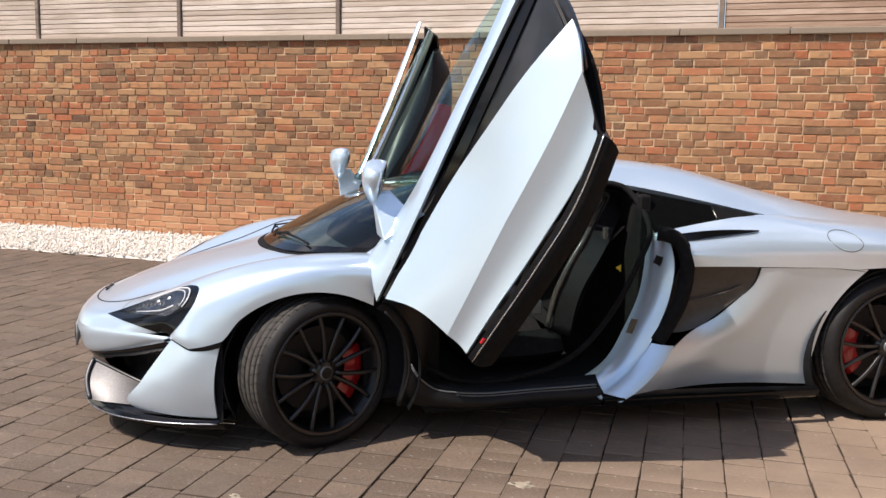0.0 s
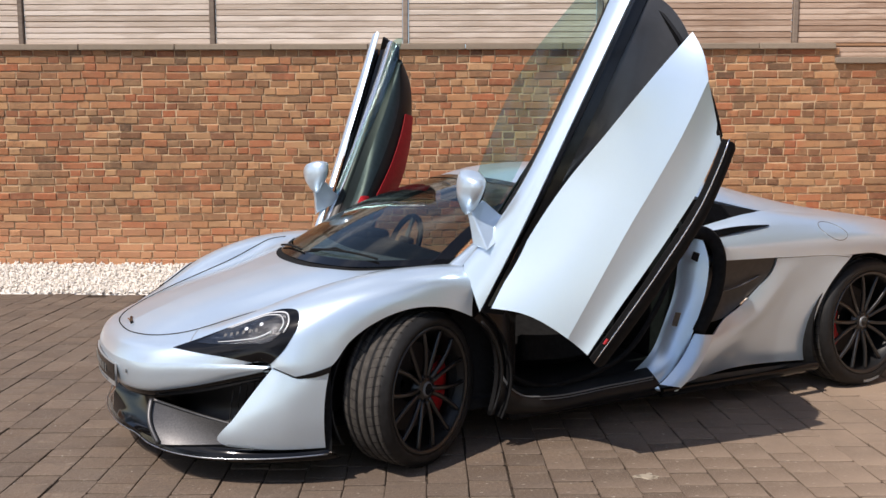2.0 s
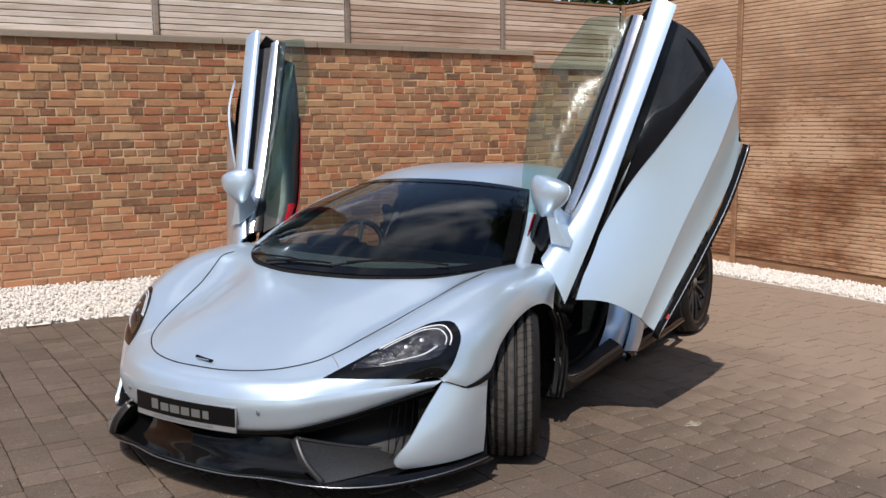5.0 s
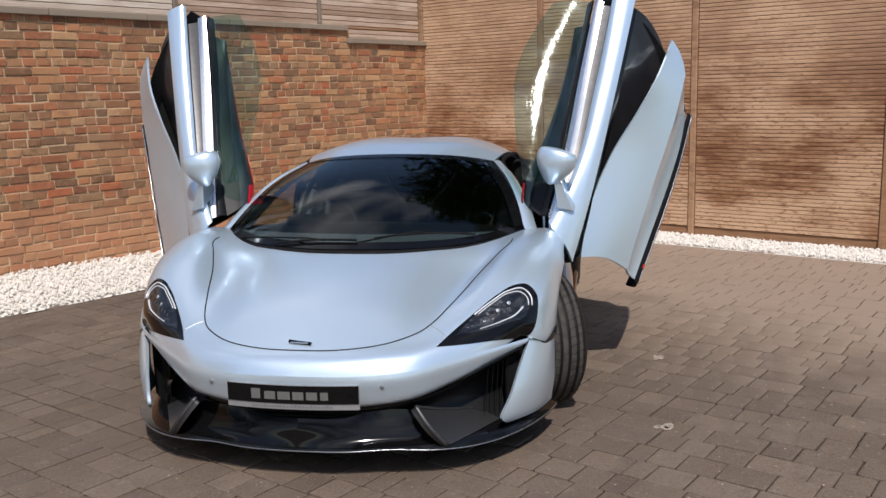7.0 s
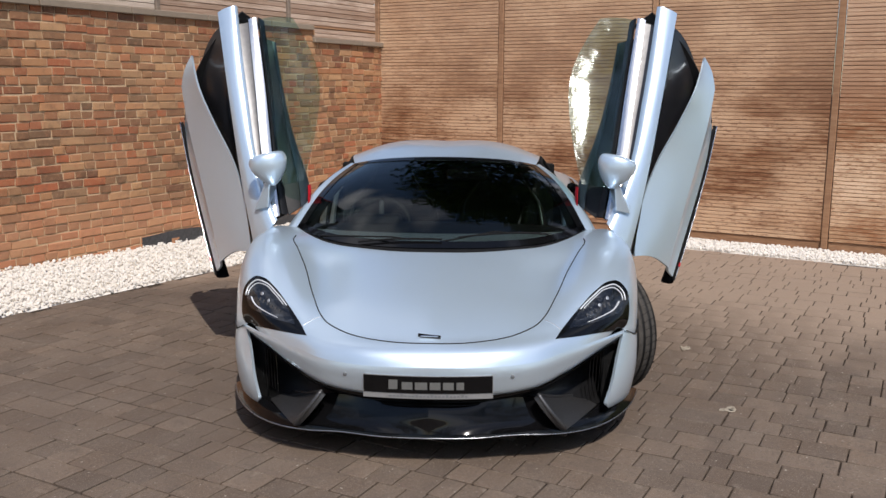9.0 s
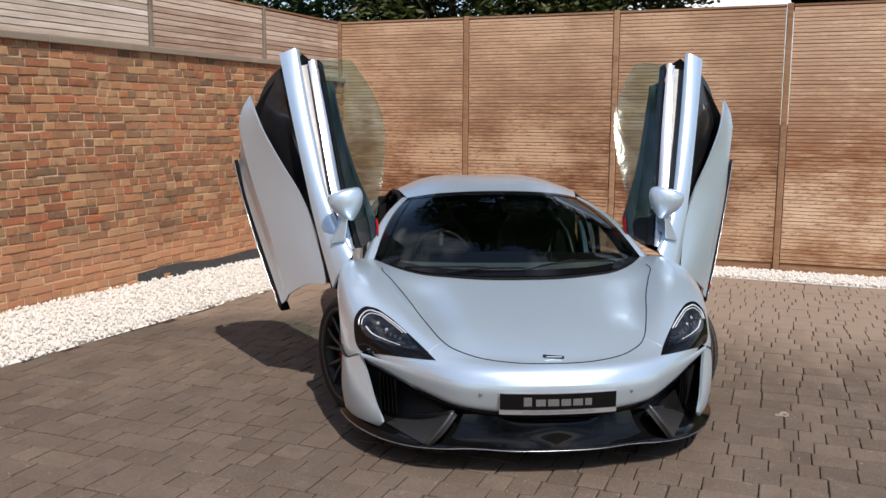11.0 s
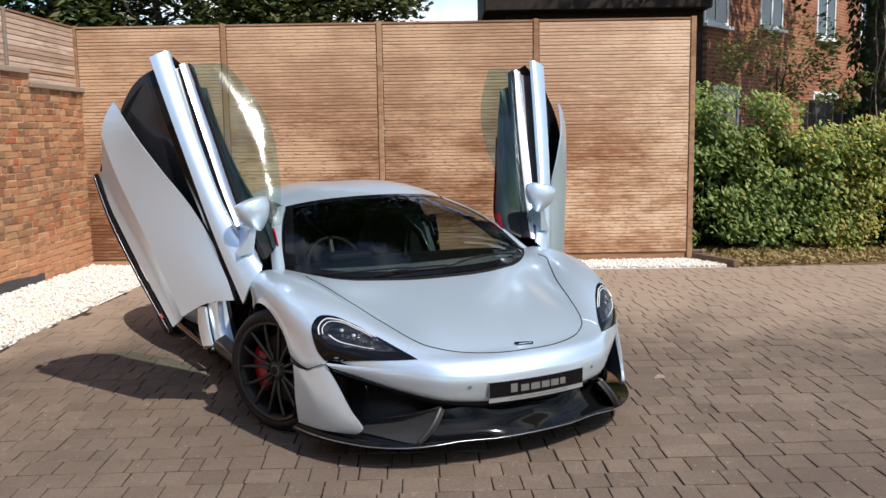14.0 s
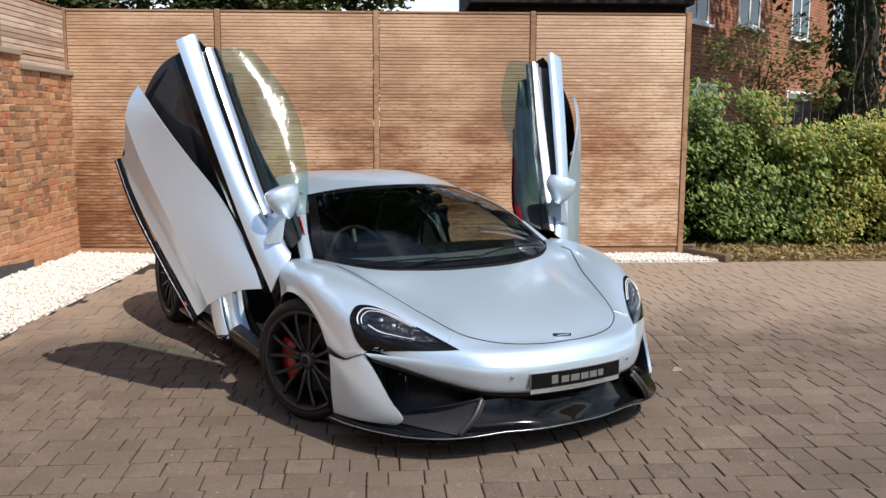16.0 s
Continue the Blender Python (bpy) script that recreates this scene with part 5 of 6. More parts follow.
# ---- doors, swung up ----
def door(s):
    d = new("car_door")
    d.parent = CAR
    d["label"] = "open upward-swinging silver door with black duct and mirror"
    o = (-0.5, s, 0.1)
    B, D = (0.900, 1.615, 1.331), (0.505, 1.336, 0.490)
    c1 = [(0.223, 1.061, 0.659), (0.353, 1.112, 0.925), (0.464, 1.213, 1.160), (0.571, 1.345, 1.368), (0.678, 1.455, 1.559), (0.820, 1.530, 1.746)]
    c2 = [(0.325, 1.175, 0.640), (0.445, 1.255, 0.868), (0.552, 1.345, 1.088), (0.648, 1.440, 1.290), (0.742, 1.520, 1.475), (0.833, 1.578, 1.665)]
    c3 = [(0.437, 1.295, 0.556), (0.532, 1.368, 0.790), (0.615, 1.436, 1.0), (0.692, 1.500, 1.183), (0.764, 1.556, 1.36), (0.838, 1.604, 1.560)]
    c5 = [D, (0.592, 1.403, 0.668), (0.683, 1.470, 0.842), (0.768, 1.532, 1.012), (0.845, 1.584, 1.176), B]
    c4 = [tuple((np.array(a) + np.array(b)) / 2 + np.array([0.010, -0.008, -0.003])) for a, b in zip(c3, c5)]
    sheet("lower_skin", sided(loft([c1, c2, c3], 40, 16), s), PAINT, d, o, 0.012, "silver-blue lower door skin")
    sheet("lower_skin_edge", sided(loft([c3, c4, c5], 40, 8), s), PAINT, d, o, 0.012, "silver-blue bevelled lower band of the door")
    # shoulder rail with the mirror
    S = loft([[(0.192, 1.020, 0.640), (0.33, 1.115, 0.98), (0.52, 1.225, 1.46), (0.737, 1.337, 1.990)],
              [(0.178, 0.99, 0.72), (0.31, 1.075, 1.02), (0.505, 1.19, 1.48), (0.722, 1.29, 2.012)],
              [(0.188, 0.905, 0.835), (0.33, 1.025, 1.08), (0.52, 1.13, 1.50), (0.730, 1.228, 2.028)],
              [(0.202, 0.899, 0.843), (0.343, 1.019, 1.084), (0.533, 1.123, 1.504), (0.742, 1.221, 2.026)]], 40, 16)
    sheet("shoulder_rail", sided(S, s), PAINT, d, o, 0.015, "silver-blue upper door rail")
    # inner window rail
    W = loft([[(0.236, 0.938, 0.85), (0.402, 1.018, 1.15), (0.590, 1.092, 1.55), (0.771, 1.166, 1.955)],
              [(0.238, 0.914, 0.856), (0.410, 0.986, 1.156), (0.598, 1.056, 1.556), (0.773, 1.132, 1.965)],
              [(0.250, 0.896, 0.86), (0.424, 0.966, 1.16), (0.608, 1.040, 1.56), (0.780, 1.120, 1.968)]], 30, 8)
    sheet("window_rail", sided(W, s), SATIN_SILVER, d, o, 0.012, "bright inner window rail")
    Ws = loft([[(0.254, 0.890, 0.862), (0.429, 0.961, 1.162), (0.613, 1.035, 1.562), (0.785, 1.114, 1.962)],
               [(0.266, 0.876, 0.862), (0.437, 0.951, 1.162), (0.628, 1.024, 1.562), (0.793, 1.10, 1.952)],
               [(0.286, 0.862, 0.86), (0.448, 0.944, 1.155), (0.645, 1.017, 1.55), (0.803, 1.085, 1.94)]], 30, 8)
    sheet("window_seal", sided(Ws, s), BLACK_SATIN, d, o, 0.012, "black rubber window seal")
    Wb = loft([[(0.30, 1.0, 0.80), (0.42, 1.09, 1.08), (0.60, 1.19, 1.50), (0.785, 1.285, 1.955)], [(0.30, 0.96, 0.85), (0.46, 1.03, 1.13), (0.635, 1.11, 1.53), (0.80, 1.20, 1.96)], [(0.29, 0.90, 0.855), (0.46, 0.98, 1.15), (0.64, 1.06, 1.55), (0.80, 1.145, 1.955)]], 30, 6)
    sheet("rail_gap", sided(Wb, s), RAIL_GREY, d, o, 0.01)
    # black duct between rail and lower skin
    K = loft([[(0.225, 1.040, 0.665), (0.37, 1.11, 0.98), (0.57, 1.215, 1.46), (0.755, 1.305, 1.93)],
              [(0.27, 1.060, 0.67), (0.45, 1.14, 0.98), (0.65, 1.27, 1.42), (0.81, 1.385, 1.875)],
              [(0.33, 1.085, 0.67), (0.52, 1.18, 0.97), (0.70, 1.32, 1.34), (0.86, 1.475, 1.73)],
              [(0.38, 1.11, 0.67), (0.57, 1.21, 0.94), (0.75, 1.35, 1.27), (0.885, 1.51, 1.58)]], 30, 14)
    sheet("door_duct", sided(K, s), DUCT_BLACK, d, o, 0.015, "dark glossy air duct in the door")
    kc = loft([[(0.215, 1.045, 0.665), (0.36, 1.115, 0.98), (0.56, 1.22, 1.46), (0.745, 1.31, 1.93)], [(0.232, 1.058, 0.67), (0.395, 1.135, 0.98), (0.59, 1.245, 1.45), (0.765, 1.338, 1.90)]], 30, 4)
    sheet("duct_channel", sided(kc, s), BLACK_GLOSS, d, o, 0.006, "black channel beside the door rail")
    hollow = loft([[(0.33, 1.0, 0.80), (0.48, 1.07, 1.12), (0.66, 1.17, 1.52), (0.80, 1.26, 1.90)], [(0.40, 1.13, 0.76), (0.60, 1.23, 1.0), (0.79, 1.37, 1.32), (0.90, 1.52, 1.56)], [(0.46, 1.30, 0.60), (0.64, 1.42, 0.85), (0.80, 1.52, 1.14), (0.91, 1.60, 1.36)]], 20, 10)
    sheet("door_frame", sided(hollow + np.array([0.02, -0.01, 0]), s), BLACK_MATT, d, o, 0.02, "black inner frame of the door")
    bk = loft([[(0.22, 0.985, 0.63), (0.30, 1.03, 0.80), (0.40, 1.09, 1.0)], [(0.30, 1.03, 0.62), (0.38, 1.08, 0.80), (0.47, 1.13, 1.0)]], 12, 4)
    sheet("duct_backing", sided(bk, s), BLACK_MATT, d, o, 0.006)
    # bottom edge with a bright strip
    E = loft([[(0.51, 1.345, 0.478), (0.60, 1.415, 0.65), (0.71, 1.495, 0.865), (0.82, 1.57, 1.095), (0.895, 1.632, 1.345)],
              [(0.53, 1.348, 0.452), (0.62, 1.425, 0.63), (0.735, 1.51, 0.85), (0.845, 1.59, 1.085), (0.92, 1.648, 1.335)],
              [(0.62, 1.30, 0.43), (0.71, 1.375, 0.60), (0.82, 1.46, 0.82), (0.925, 1.535, 1.05), (0.995, 1.585, 1.28)]], 30, 8)
    sheet("door_sill_cover", sided(E, s), BLACK_MATT, d, (0.3, s, -0.6), 0.012, "black lower edge of the door")
    part("sill_cover_strip", tube_bm(sided(spline([(0.525, 1.352, 0.46), (0.615, 1.424, 0.636), (0.728, 1.507, 0.855), (0.838, 1.586, 1.088), (0.912, 1.648, 1.342)], 24), s), 0.0032, 6), CHROME, d, "bright strip on the lower door edge", True)
    part("door_reflector", tube_bm(sided([(0.552, 1.380, 0.540), (0.562, 1.388, 0.560)], s), 0.006, 6), RED, d, "small red reflector")
    # inner card
    I = loft([[(0.29, 0.852, 0.86), (0.366, 0.899, 1.01), (0.444, 0.947, 1.164), (0.519, 0.98, 1.321), (0.594, 1.003, 1.462), (0.669, 1.027, 1.605), (0.747, 1.056, 1.749), (0.797, 1.072, 1.84)],
              [(0.385, 0.765, 0.915), (0.43, 0.772, 1.005), (0.47, 0.812, 1.101), (0.536, 0.884, 1.253), (0.617, 0.943, 1.427), (0.695, 0.981, 1.586), (0.745, 0.999, 1.693), (0.797, 1.013, 1.818)],
              [(0.54, 0.97, 0.80), (0.70, 1.07, 0.90), (0.821, 1.156, 1.034), (0.89, 1.20, 1.19), (0.93, 1.217, 1.347), (0.947, 1.208, 1.556), (0.921, 1.18, 1.718), (0.832, 1.109, 1.852)],
              [(0.52, 1.10, 0.74), (0.66, 1.20, 0.86), (0.77, 1.29, 1.02), (0.84, 1.33, 1.19), (0.88, 1.345, 1.34), (0.90, 1.33, 1.55), (0.87, 1.27, 1.71), (0.80, 1.17, 1.85)]], 30, 25)
    sheet("inner_card", sided(I, s), LEATHER, d, (0.6, -s, -0.2), 0.012, "dark leather inner door card")
    sheet("card_capping", sided(I[3:8] + np.array([-0.010, -0.004, 0.004]), s), CARD_TEAL, d, (-0.6, -s, 0.2), 0.006, "dark teal capping along the door card")
    for J, shift in ((I[9:16, 1:21], (0.004, -0.012, -0.004)), (I[5:9, 0:4], (-0.016, -0.016, 0.006))):
        sheet("card_inlay", sided(J + np.array(shift), s), RED_TRIM, d, (0.6, -s, -0.2), 0.004, "red leather inlay on the door card")
    # closing edge at the rear
    Q = loft([[(0.765, 1.20, 2.0), (0.80, 1.36, 1.86), (0.85, 1.53, 1.62), (0.895, 1.615, 1.36)], [(0.83, 1.11, 1.93), (0.885, 1.23, 1.72), (0.95, 1.40, 1.48), (0.99, 1.56, 1.29)]], 20, 4)
    sheet("door_end", sided(Q, s), BLACK_SATIN, d, (0.6, 0, 0.6), 0.012)
    # glass
    gl = loft([[(0.32, 0.905, 1.02), (0.52, 0.985, 1.42), (0.66, 1.045, 1.71), (0.775, 1.10, 1.955)],
               [(0.275, 0.83, 1.04), (0.455, 0.85, 1.40), (0.60, 0.885, 1.68), (0.76, 1.0, 1.968)],
               [(0.27, 0.765, 1.05), (0.405, 0.715, 1.32), (0.548, 0.712, 1.60), (0.752, 0.898, 1.962)]], 30, 18)
    g = sheet("door_glass", sided(gl, s), DOOR_GLASS, d, (-0.5, -s, 0.3), 0.004, "greenish frameless door glass")
    # mirror on its arm
    mc = np.array((0.20, 0.935, 1.135))
    bm = bmesh.new()
    bmesh.ops.create_uvsphere(bm, u_segments=24, v_segments=14, radius=1.0)
    for v in bm.verts:
        x, y, z = v.co
        taper = 0.30 + 0.78 * ((z + 1) / 2) ** 0.55
        v.co = (0.075 * x * taper, 0.118 * y * taper, 0.108 * min(z, 0.55 + 0.35 * (z - 0.55)))
        if x > 0.35:
            v.co.x = 0.075 * 0.35 * taper
    bmesh.ops.transform(bm, matrix=pose(mc[0], s * mc[1], mc[2], s * -14, 10, s * 12), verts=bm.verts)
    mir = part("door_mirror", bm, PAINT, d, "rounded silver door mirror", True)
    arm = bmesh.new()
    rings = []
    for q in ([(0.175, 0.920, 1.085), (0.255, 0.915, 1.095), (0.258, 0.948, 1.088), (0.178, 0.950, 1.078)],
              [(0.188, 0.935, 1.005), (0.300, 0.925, 1.040), (0.312, 0.985, 1.032), (0.198, 0.982, 0.99)],
              [(0.200, 0.945, 0.910), (0.365, 0.935, 0.985), (0.392, 1.045, 1.005), (0.220, 1.030, 0.890)]):
        rings.append([arm.verts.new((x, s * y, z)) for x, y, z in q])
    for u, v in zip(rings, rings[1:]):
        for k in range(4):
            arm.faces.new((u[k], u[(k + 1) % 4], v[(k + 1) % 4], v[k]))
    arm.faces.new(rings[0][::-1])
    arm.faces.new(rings[-1])
    bmesh.ops.bevel(arm, geom=arm.edges[:], offset=0.006, segments=2, affect='EDGES', profile=0.5)
    bmesh.ops.recalc_face_normals(arm, faces=arm.faces[:])
    part("mirror_arm", arm, PAINT, mir, "tapered silver mirror arm")
    glass = bmesh.new()
    bmesh.ops.create_circle(glass, cap_ends=True, segments=24, radius=1.0)
    bmesh.ops.transform(glass, matrix=pose(mc[0], s * mc[1], mc[2], s * -14, 10, s * 12) @ pose(0.0268, 0, 0.012, 0, 90, 0) @ Matrix.Diagonal((0.062, 0.088, 1, 1)), verts=glass.verts)
    part("mirror_glass", glass, BLACK_GLOSS, mir, "dark mirror glass")
    return d


for s in SIDES:
    door(s)


# ---- cabin ----
part("cabin_floor", box_bm(0.15, 1.55, -0.83, 0.83, 0.16, 0.22, 0.01, 1), BLACK_MATT, CAR)
part("rear_bulkhead", box_bm(1.46, 1.52, -0.72, 0.72, 0.2, 1.06, 0.01, 1), BLACK_MATT, CAR)
sheet("rear_cowl", loft([[(1.5, -0.64, 1.06), (1.5, 0, 1.16), (1.5, 0.64, 1.06)], [(1.52, -0.70, 0.75), (1.52, 0, 0.75), (1.52, 0.70, 0.75)]], 10, 4), BLACK_MATT, CAR, (-1, 0, 0), 0.01)
dash = loft([[(-0.06, -0.54, 0.752), (-0.20, 0, 0.752), (-0.06, 0.54, 0.752)], [(0.16, -0.72, 0.785), (0.08, 0, 0.80), (0.16, 0.72, 0.785)], [(0.33, -0.76, 0.80), (0.32, 0, 0.82), (0.33, 0.76, 0.80)], [(0.42, -0.76, 0.70), (0.42, 0, 0.70), (0.42, 0.76, 0.70)], [(0.36, -0.76, 0.35), (0.36, 0, 0.35), (0.36, 0.76, 0.35)]], 20, 24)
sheet("dashboard", dash, LEATHER, CAR, (0, 0, 1), 0.02, "black leather dashboard")
for s in SIDES:
    part("footwell_side", box_bm(0.16, 0.5, s * 0.80 - 0.02, s * 0.80 + 0.02, 0.2, 0.74, 0.01, 1), BLACK_MATT, CAR)
    st = new("bucket_seat")
    st.parent = CAR
    st["label"] = "black leather bucket seat"
    yc = s * 0.36
    base = loft([[(0.66, -0.25, 0.42), (0.70, 0, 0.36), (0.66, 0.25, 0.42)], [(0.9, -0.25, 0.40), (0.9, 0, 0.31), (0.9, 0.25, 0.40)], [(1.12, -0.25, 0.42), (1.14, 0, 0.32), (1.12, 0.25, 0.42)]], 14, 12) + np.array([0, yc, 0])
    sheet("seat_cushion", base, BLACK_MATT, st, (0, 0, 1), 0.12)
    bk = loft([[(1.08, -0.26, 0.40), (1.15, 0, 0.36), (1.08, 0.26, 0.40)], [(1.13, -0.27, 0.62), (1.24, 0, 0.60), (1.13, 0.27, 0.62)], [(1.25, -0.24, 0.82), (1.33, 0, 0.82), (1.25, 0.24, 0.82)], [(1.36, -0.14, 0.96), (1.39, 0, 0.98), (1.36, 0.14, 0.96)], [(1.41, -0.11, 1.03), (1.43, 0, 1.05), (1.41, 0.11, 1.03)]], 14, 20) + np.array([0, yc, 0])
    sheet("seat_backrest", bk, LEATHER, st, (-1, 0, 0.3), 0.09)
    ins = loft([[(1.145, -0.11, 0.45), (1.155, 0.11, 0.45)], [(1.225, -0.13, 0.62), (1.235, 0.13, 0.62)], [(1.315, -0.12, 0.82), (1.32, 0.12, 0.82)]], 8, 10) + np.array([-0.012, yc, 0.006])
    edge = spline([(1.06, 0, 0.42), (1.10, 0, 0.60), (1.21, 0, 0.80), (1.335, 0, 0.955), (1.385, 0, 1.03)], 20)
    # grey bars added along the bolster edges in place of their highlights
    for q in (-1, 1):
        wid = np.interp(np.linspace(0, 1, 20), (0, 0.35, 0.65, 0.85, 1), (0.26, 0.27, 0.24, 0.15, 0.11))
        part("seat_piping", tube_bm(edge + np.stack([0 * wid, yc + q * wid, 0 * wid], 1), 0.013, 7), GREY_DUCT, st, "grey bar along the bolster edge, standing for its highlight", True)
    sheet("seat_insert", ins, BLACK_SATIN, st, (-1, 0, 0.3), 0.01)
part("centre_console", box_bm(0.36, 1.3, -0.11, 0.11, 0.2, 0.50, 0.03, 3), LEATHER, CAR)
sw = new("steering_wheel")
sw.parent = CAR
sw.matrix_local = pose(0.50, 0.36, 0.76, 0, -68, 0)
sw["label"] = "black flat-bottomed steering wheel"
part("wheel_rim", tube_bm([(0.17 * math.cos(t), 0.17 * math.sin(t), 0) for t in np.linspace(0, 2 * math.pi, 41)], 0.016, 8), LEATHER, sw, "", True)
part("wheel_boss", box_bm(-0.05, 0.05, -0.06, 0.06, -0.03, 0.02, 0.015, 2), BLACK_SATIN, sw)
for a in (0, 180, 270):
    part("wheel_spoke", tube_bm([(0, 0, 0), (0.165 * math.cos(math.radians(a + 90)), 0.165 * math.sin(math.radians(a + 90)), 0)], 0.013, 6), GREY_TRIM, sw)
part("instrument_hood", box_bm(0.22, 0.36, 0.22, 0.50, 0.80, 0.865, 0.03, 3), LEATHER, CAR)
part("rear_view_mirror", box_bm(0.53, 0.555, -0.25, -0.02, 1.035, 1.10, 0.01, 2), BLACK_GLOSS, CAR)
# plain pale grey plate, added on the dash by the steering wheel
dash_plate = box_bm(-0.004, 0.004, -0.05, 0.05, -0.036, 0.036, 0.003, 1)
bmesh.ops.transform(dash_plate, matrix=pose(0.375, 0.325, 0.81, 0, -25, 0), verts=dash_plate.verts)
part("instrument_display", dash_plate, GREY_TRIM, CAR, "small pale grey plate on the dashboard")
for s in SIDES:
    strap = np.array([spline([(1.44, s * q, 0.90), (1.36, s * (q - 0.04), 0.80), (1.22, s * (q - 0.10), 0.66), (1.12, s * (q - 0.03), 0.45)], 14) for q in (0.60, 0.56)])
    sheet("seat_belt", strap, BLACK_SATIN, CAR, (-1, 0, 0.4), 0.003, "black seat belt")
    part("belt_guide", box_bm(1.335, 1.365, s * 0.585 - 0.012, s * 0.585 + 0.012, 0.80, 0.895, 0.008, 2), GREY_DUCT, CAR, "grey belt guide")
    part("belt_buckle", box_bm(1.00, 1.05, s * 0.555 - 0.012, s * 0.555 + 0.012, 0.47, 0.54, 0.008, 2), GREY_TRIM, CAR, "grey belt buckle")
tri_bm = bmesh.new()
bmesh.ops.create_cone(tri_bm, cap_ends=True, segments=3, radius1=0.019, radius2=0.019, depth=0.004)
bmesh.ops.transform(tri_bm, matrix=pose(1.34, -0.795, 0.73, 90, 0, -60) @ pose(0, 0, 0, 0, 0, 90), verts=tri_bm.verts)
part("warning_sticker", tri_bm, YELLOW, CAR, "small yellow triangle sticker")


# ---- beyond the fence: edging, hedge, trees, house ----
EARTH = mat_plain("dry_earth", (0.16, 0.115, 0.065), 0.95, grain=0.35, scale=14, bump=0.6, spec=0.1)
LEAF_HEDGE = mat_leaf("hedge_leaf", (0.10, 0.165, 0.038), (0.16, 0.24, 0.055), (0.25, 0.35, 0.085), (0.42, 0.50, 0.18), (0.12, 0.19, 0.045), (0.34, 0.38, 0.11))
LEAF_BRAMBLE = mat_leaf("bramble_leaf", (0.19, 0.235, 0.048), (0.32, 0.36, 0.075), (0.54, 0.52, 0.13), (0.23, 0.28, 0.06), (0.64, 0.54, 0.16), (0.44, 0.26, 0.09))
LEAF_DARK = mat_leaf("dark_tree_leaf", (0.012, 0.032, 0.012), (0.025, 0.055, 0.018), (0.045, 0.085, 0.026), (0.07, 0.11, 0.035))
LEAF_OLIVE = mat_leaf("olive_tree_leaf", (0.045, 0.065, 0.022), (0.075, 0.10, 0.034), (0.12, 0.145, 0.05), (0.15, 0.13, 0.06))
LEAF_PALE = mat_leaf("sapling_leaf", (0.10, 0.13, 0.04), (0.15, 0.19, 0.06), (0.22, 0.25, 0.09), (0.26, 0.22, 0.10))
DRY = mat_leaf("dry_grass", (0.30, 0.20, 0.09), (0.42, 0.29, 0.14), (0.26, 0.24, 0.09), (0.50, 0.36, 0.18))
BARK = mat_stone("bark", (0.055, 0.042, 0.03), (0.085, 0.065, 0.045), 0.95)
HOUSE_BRICK = mat_far_brick("house_brick", (0.26, 0.085, 0.042), (0.34, 0.125, 0.062), (0.36, 0.27, 0.19))
TILE = mat_plain("dark_roof_tile", (0.032, 0.024, 0.02), 0.85, grain=0.3, scale=9, spec=0.2)
UPVC = mat_plain("white_window_frame", (0.75, 0.76, 0.77), 0.4)
PANE = mat_plain("dark_window_pane", (0.02, 0.024, 0.028), 0.05, spec=0.8)
GREY_WOOD = mat_timber("grey_fence_wood", (0.05, 0.047, 0.045), (0.09, 0.085, 0.08), (0.15, 0.14, 0.13), None)
EDGE_WOOD = mat_timber("edging_wood", (0.07, 0.045, 0.03), (0.12, 0.08, 0.055), (0.18, 0.125, 0.09), None)
VINE = mat_plain("pale_vine", (0.22, 0.17, 0.13), 0.8, grain=0.3, spec=0.2)
lr = np.random.RandomState(11)


def leaves(name, centres, size, mat, parent=None, spread=0.5, droop=0.3, face=None):
    """Small folded leaves, one at each centre."""
    n = len(centres)
    c = np.asarray(centres)
    a = lr.uniform(0, 2 * math.pi, n) if face is None else lr.normal(face, 0.95, n)
    tilt = lr.uniform(-spread, spread, n) - droop
    d = np.stack([np.cos(a) * np.cos(tilt), np.sin(a) * np.cos(tilt), np.sin(tilt)], 1)
    side = np.stack([-np.sin(a), np.cos(a), lr.uniform(-0.5, 0.5, n)], 1)
    side /= np.linalg.norm(side, axis=1, keepdims=True)
    up = np.cross(d, side)
    s = (size * lr.uniform(0.6, 1.25, n))[:, None]
    base, tip, mid = c - d * s * 0.5, c + d * s * 0.5, c + up * s * 0.08
    l, r = c + side * s * 0.33 - up * s * 0.05, c - side * s * 0.33 - up * s * 0.05
    v = np.stack([base, r, tip, l, mid], 1).reshape(-1, 3)
    k = np.arange(n) * 5
    f = np.concatenate([np.stack([k, k + 1, k + 4], 1), np.stack([k + 1, k + 2, k + 4], 1), np.stack([k + 2, k + 3, k + 4], 1), np.stack([k + 3, k, k + 4], 1)])
    me = bpy.data.meshes.new(name)
    me.from_pydata(v.tolist(), [], f.tolist())
    me.materials.append(mat)
    ob = new(name, me)
    if parent is not None:
        ob.parent = parent
    return ob


def clumped(n, inside, lumps, tight):
    """Points gathered round lump centres: inside() gives a lump's place."""
    cs = np.array([inside() for _ in range(lumps)])
    pick = lr.randint(0, lumps, n)
    q = lr.normal(0, 1, (n, 3))
    q /= np.linalg.norm(q, axis=1, keepdims=True)
    rad = tight * (0.35 + 0.75 * lr.rand(n, 1) ** 0.5)
    return cs[pick] + q * rad * np.array([1, 1, 0.8])


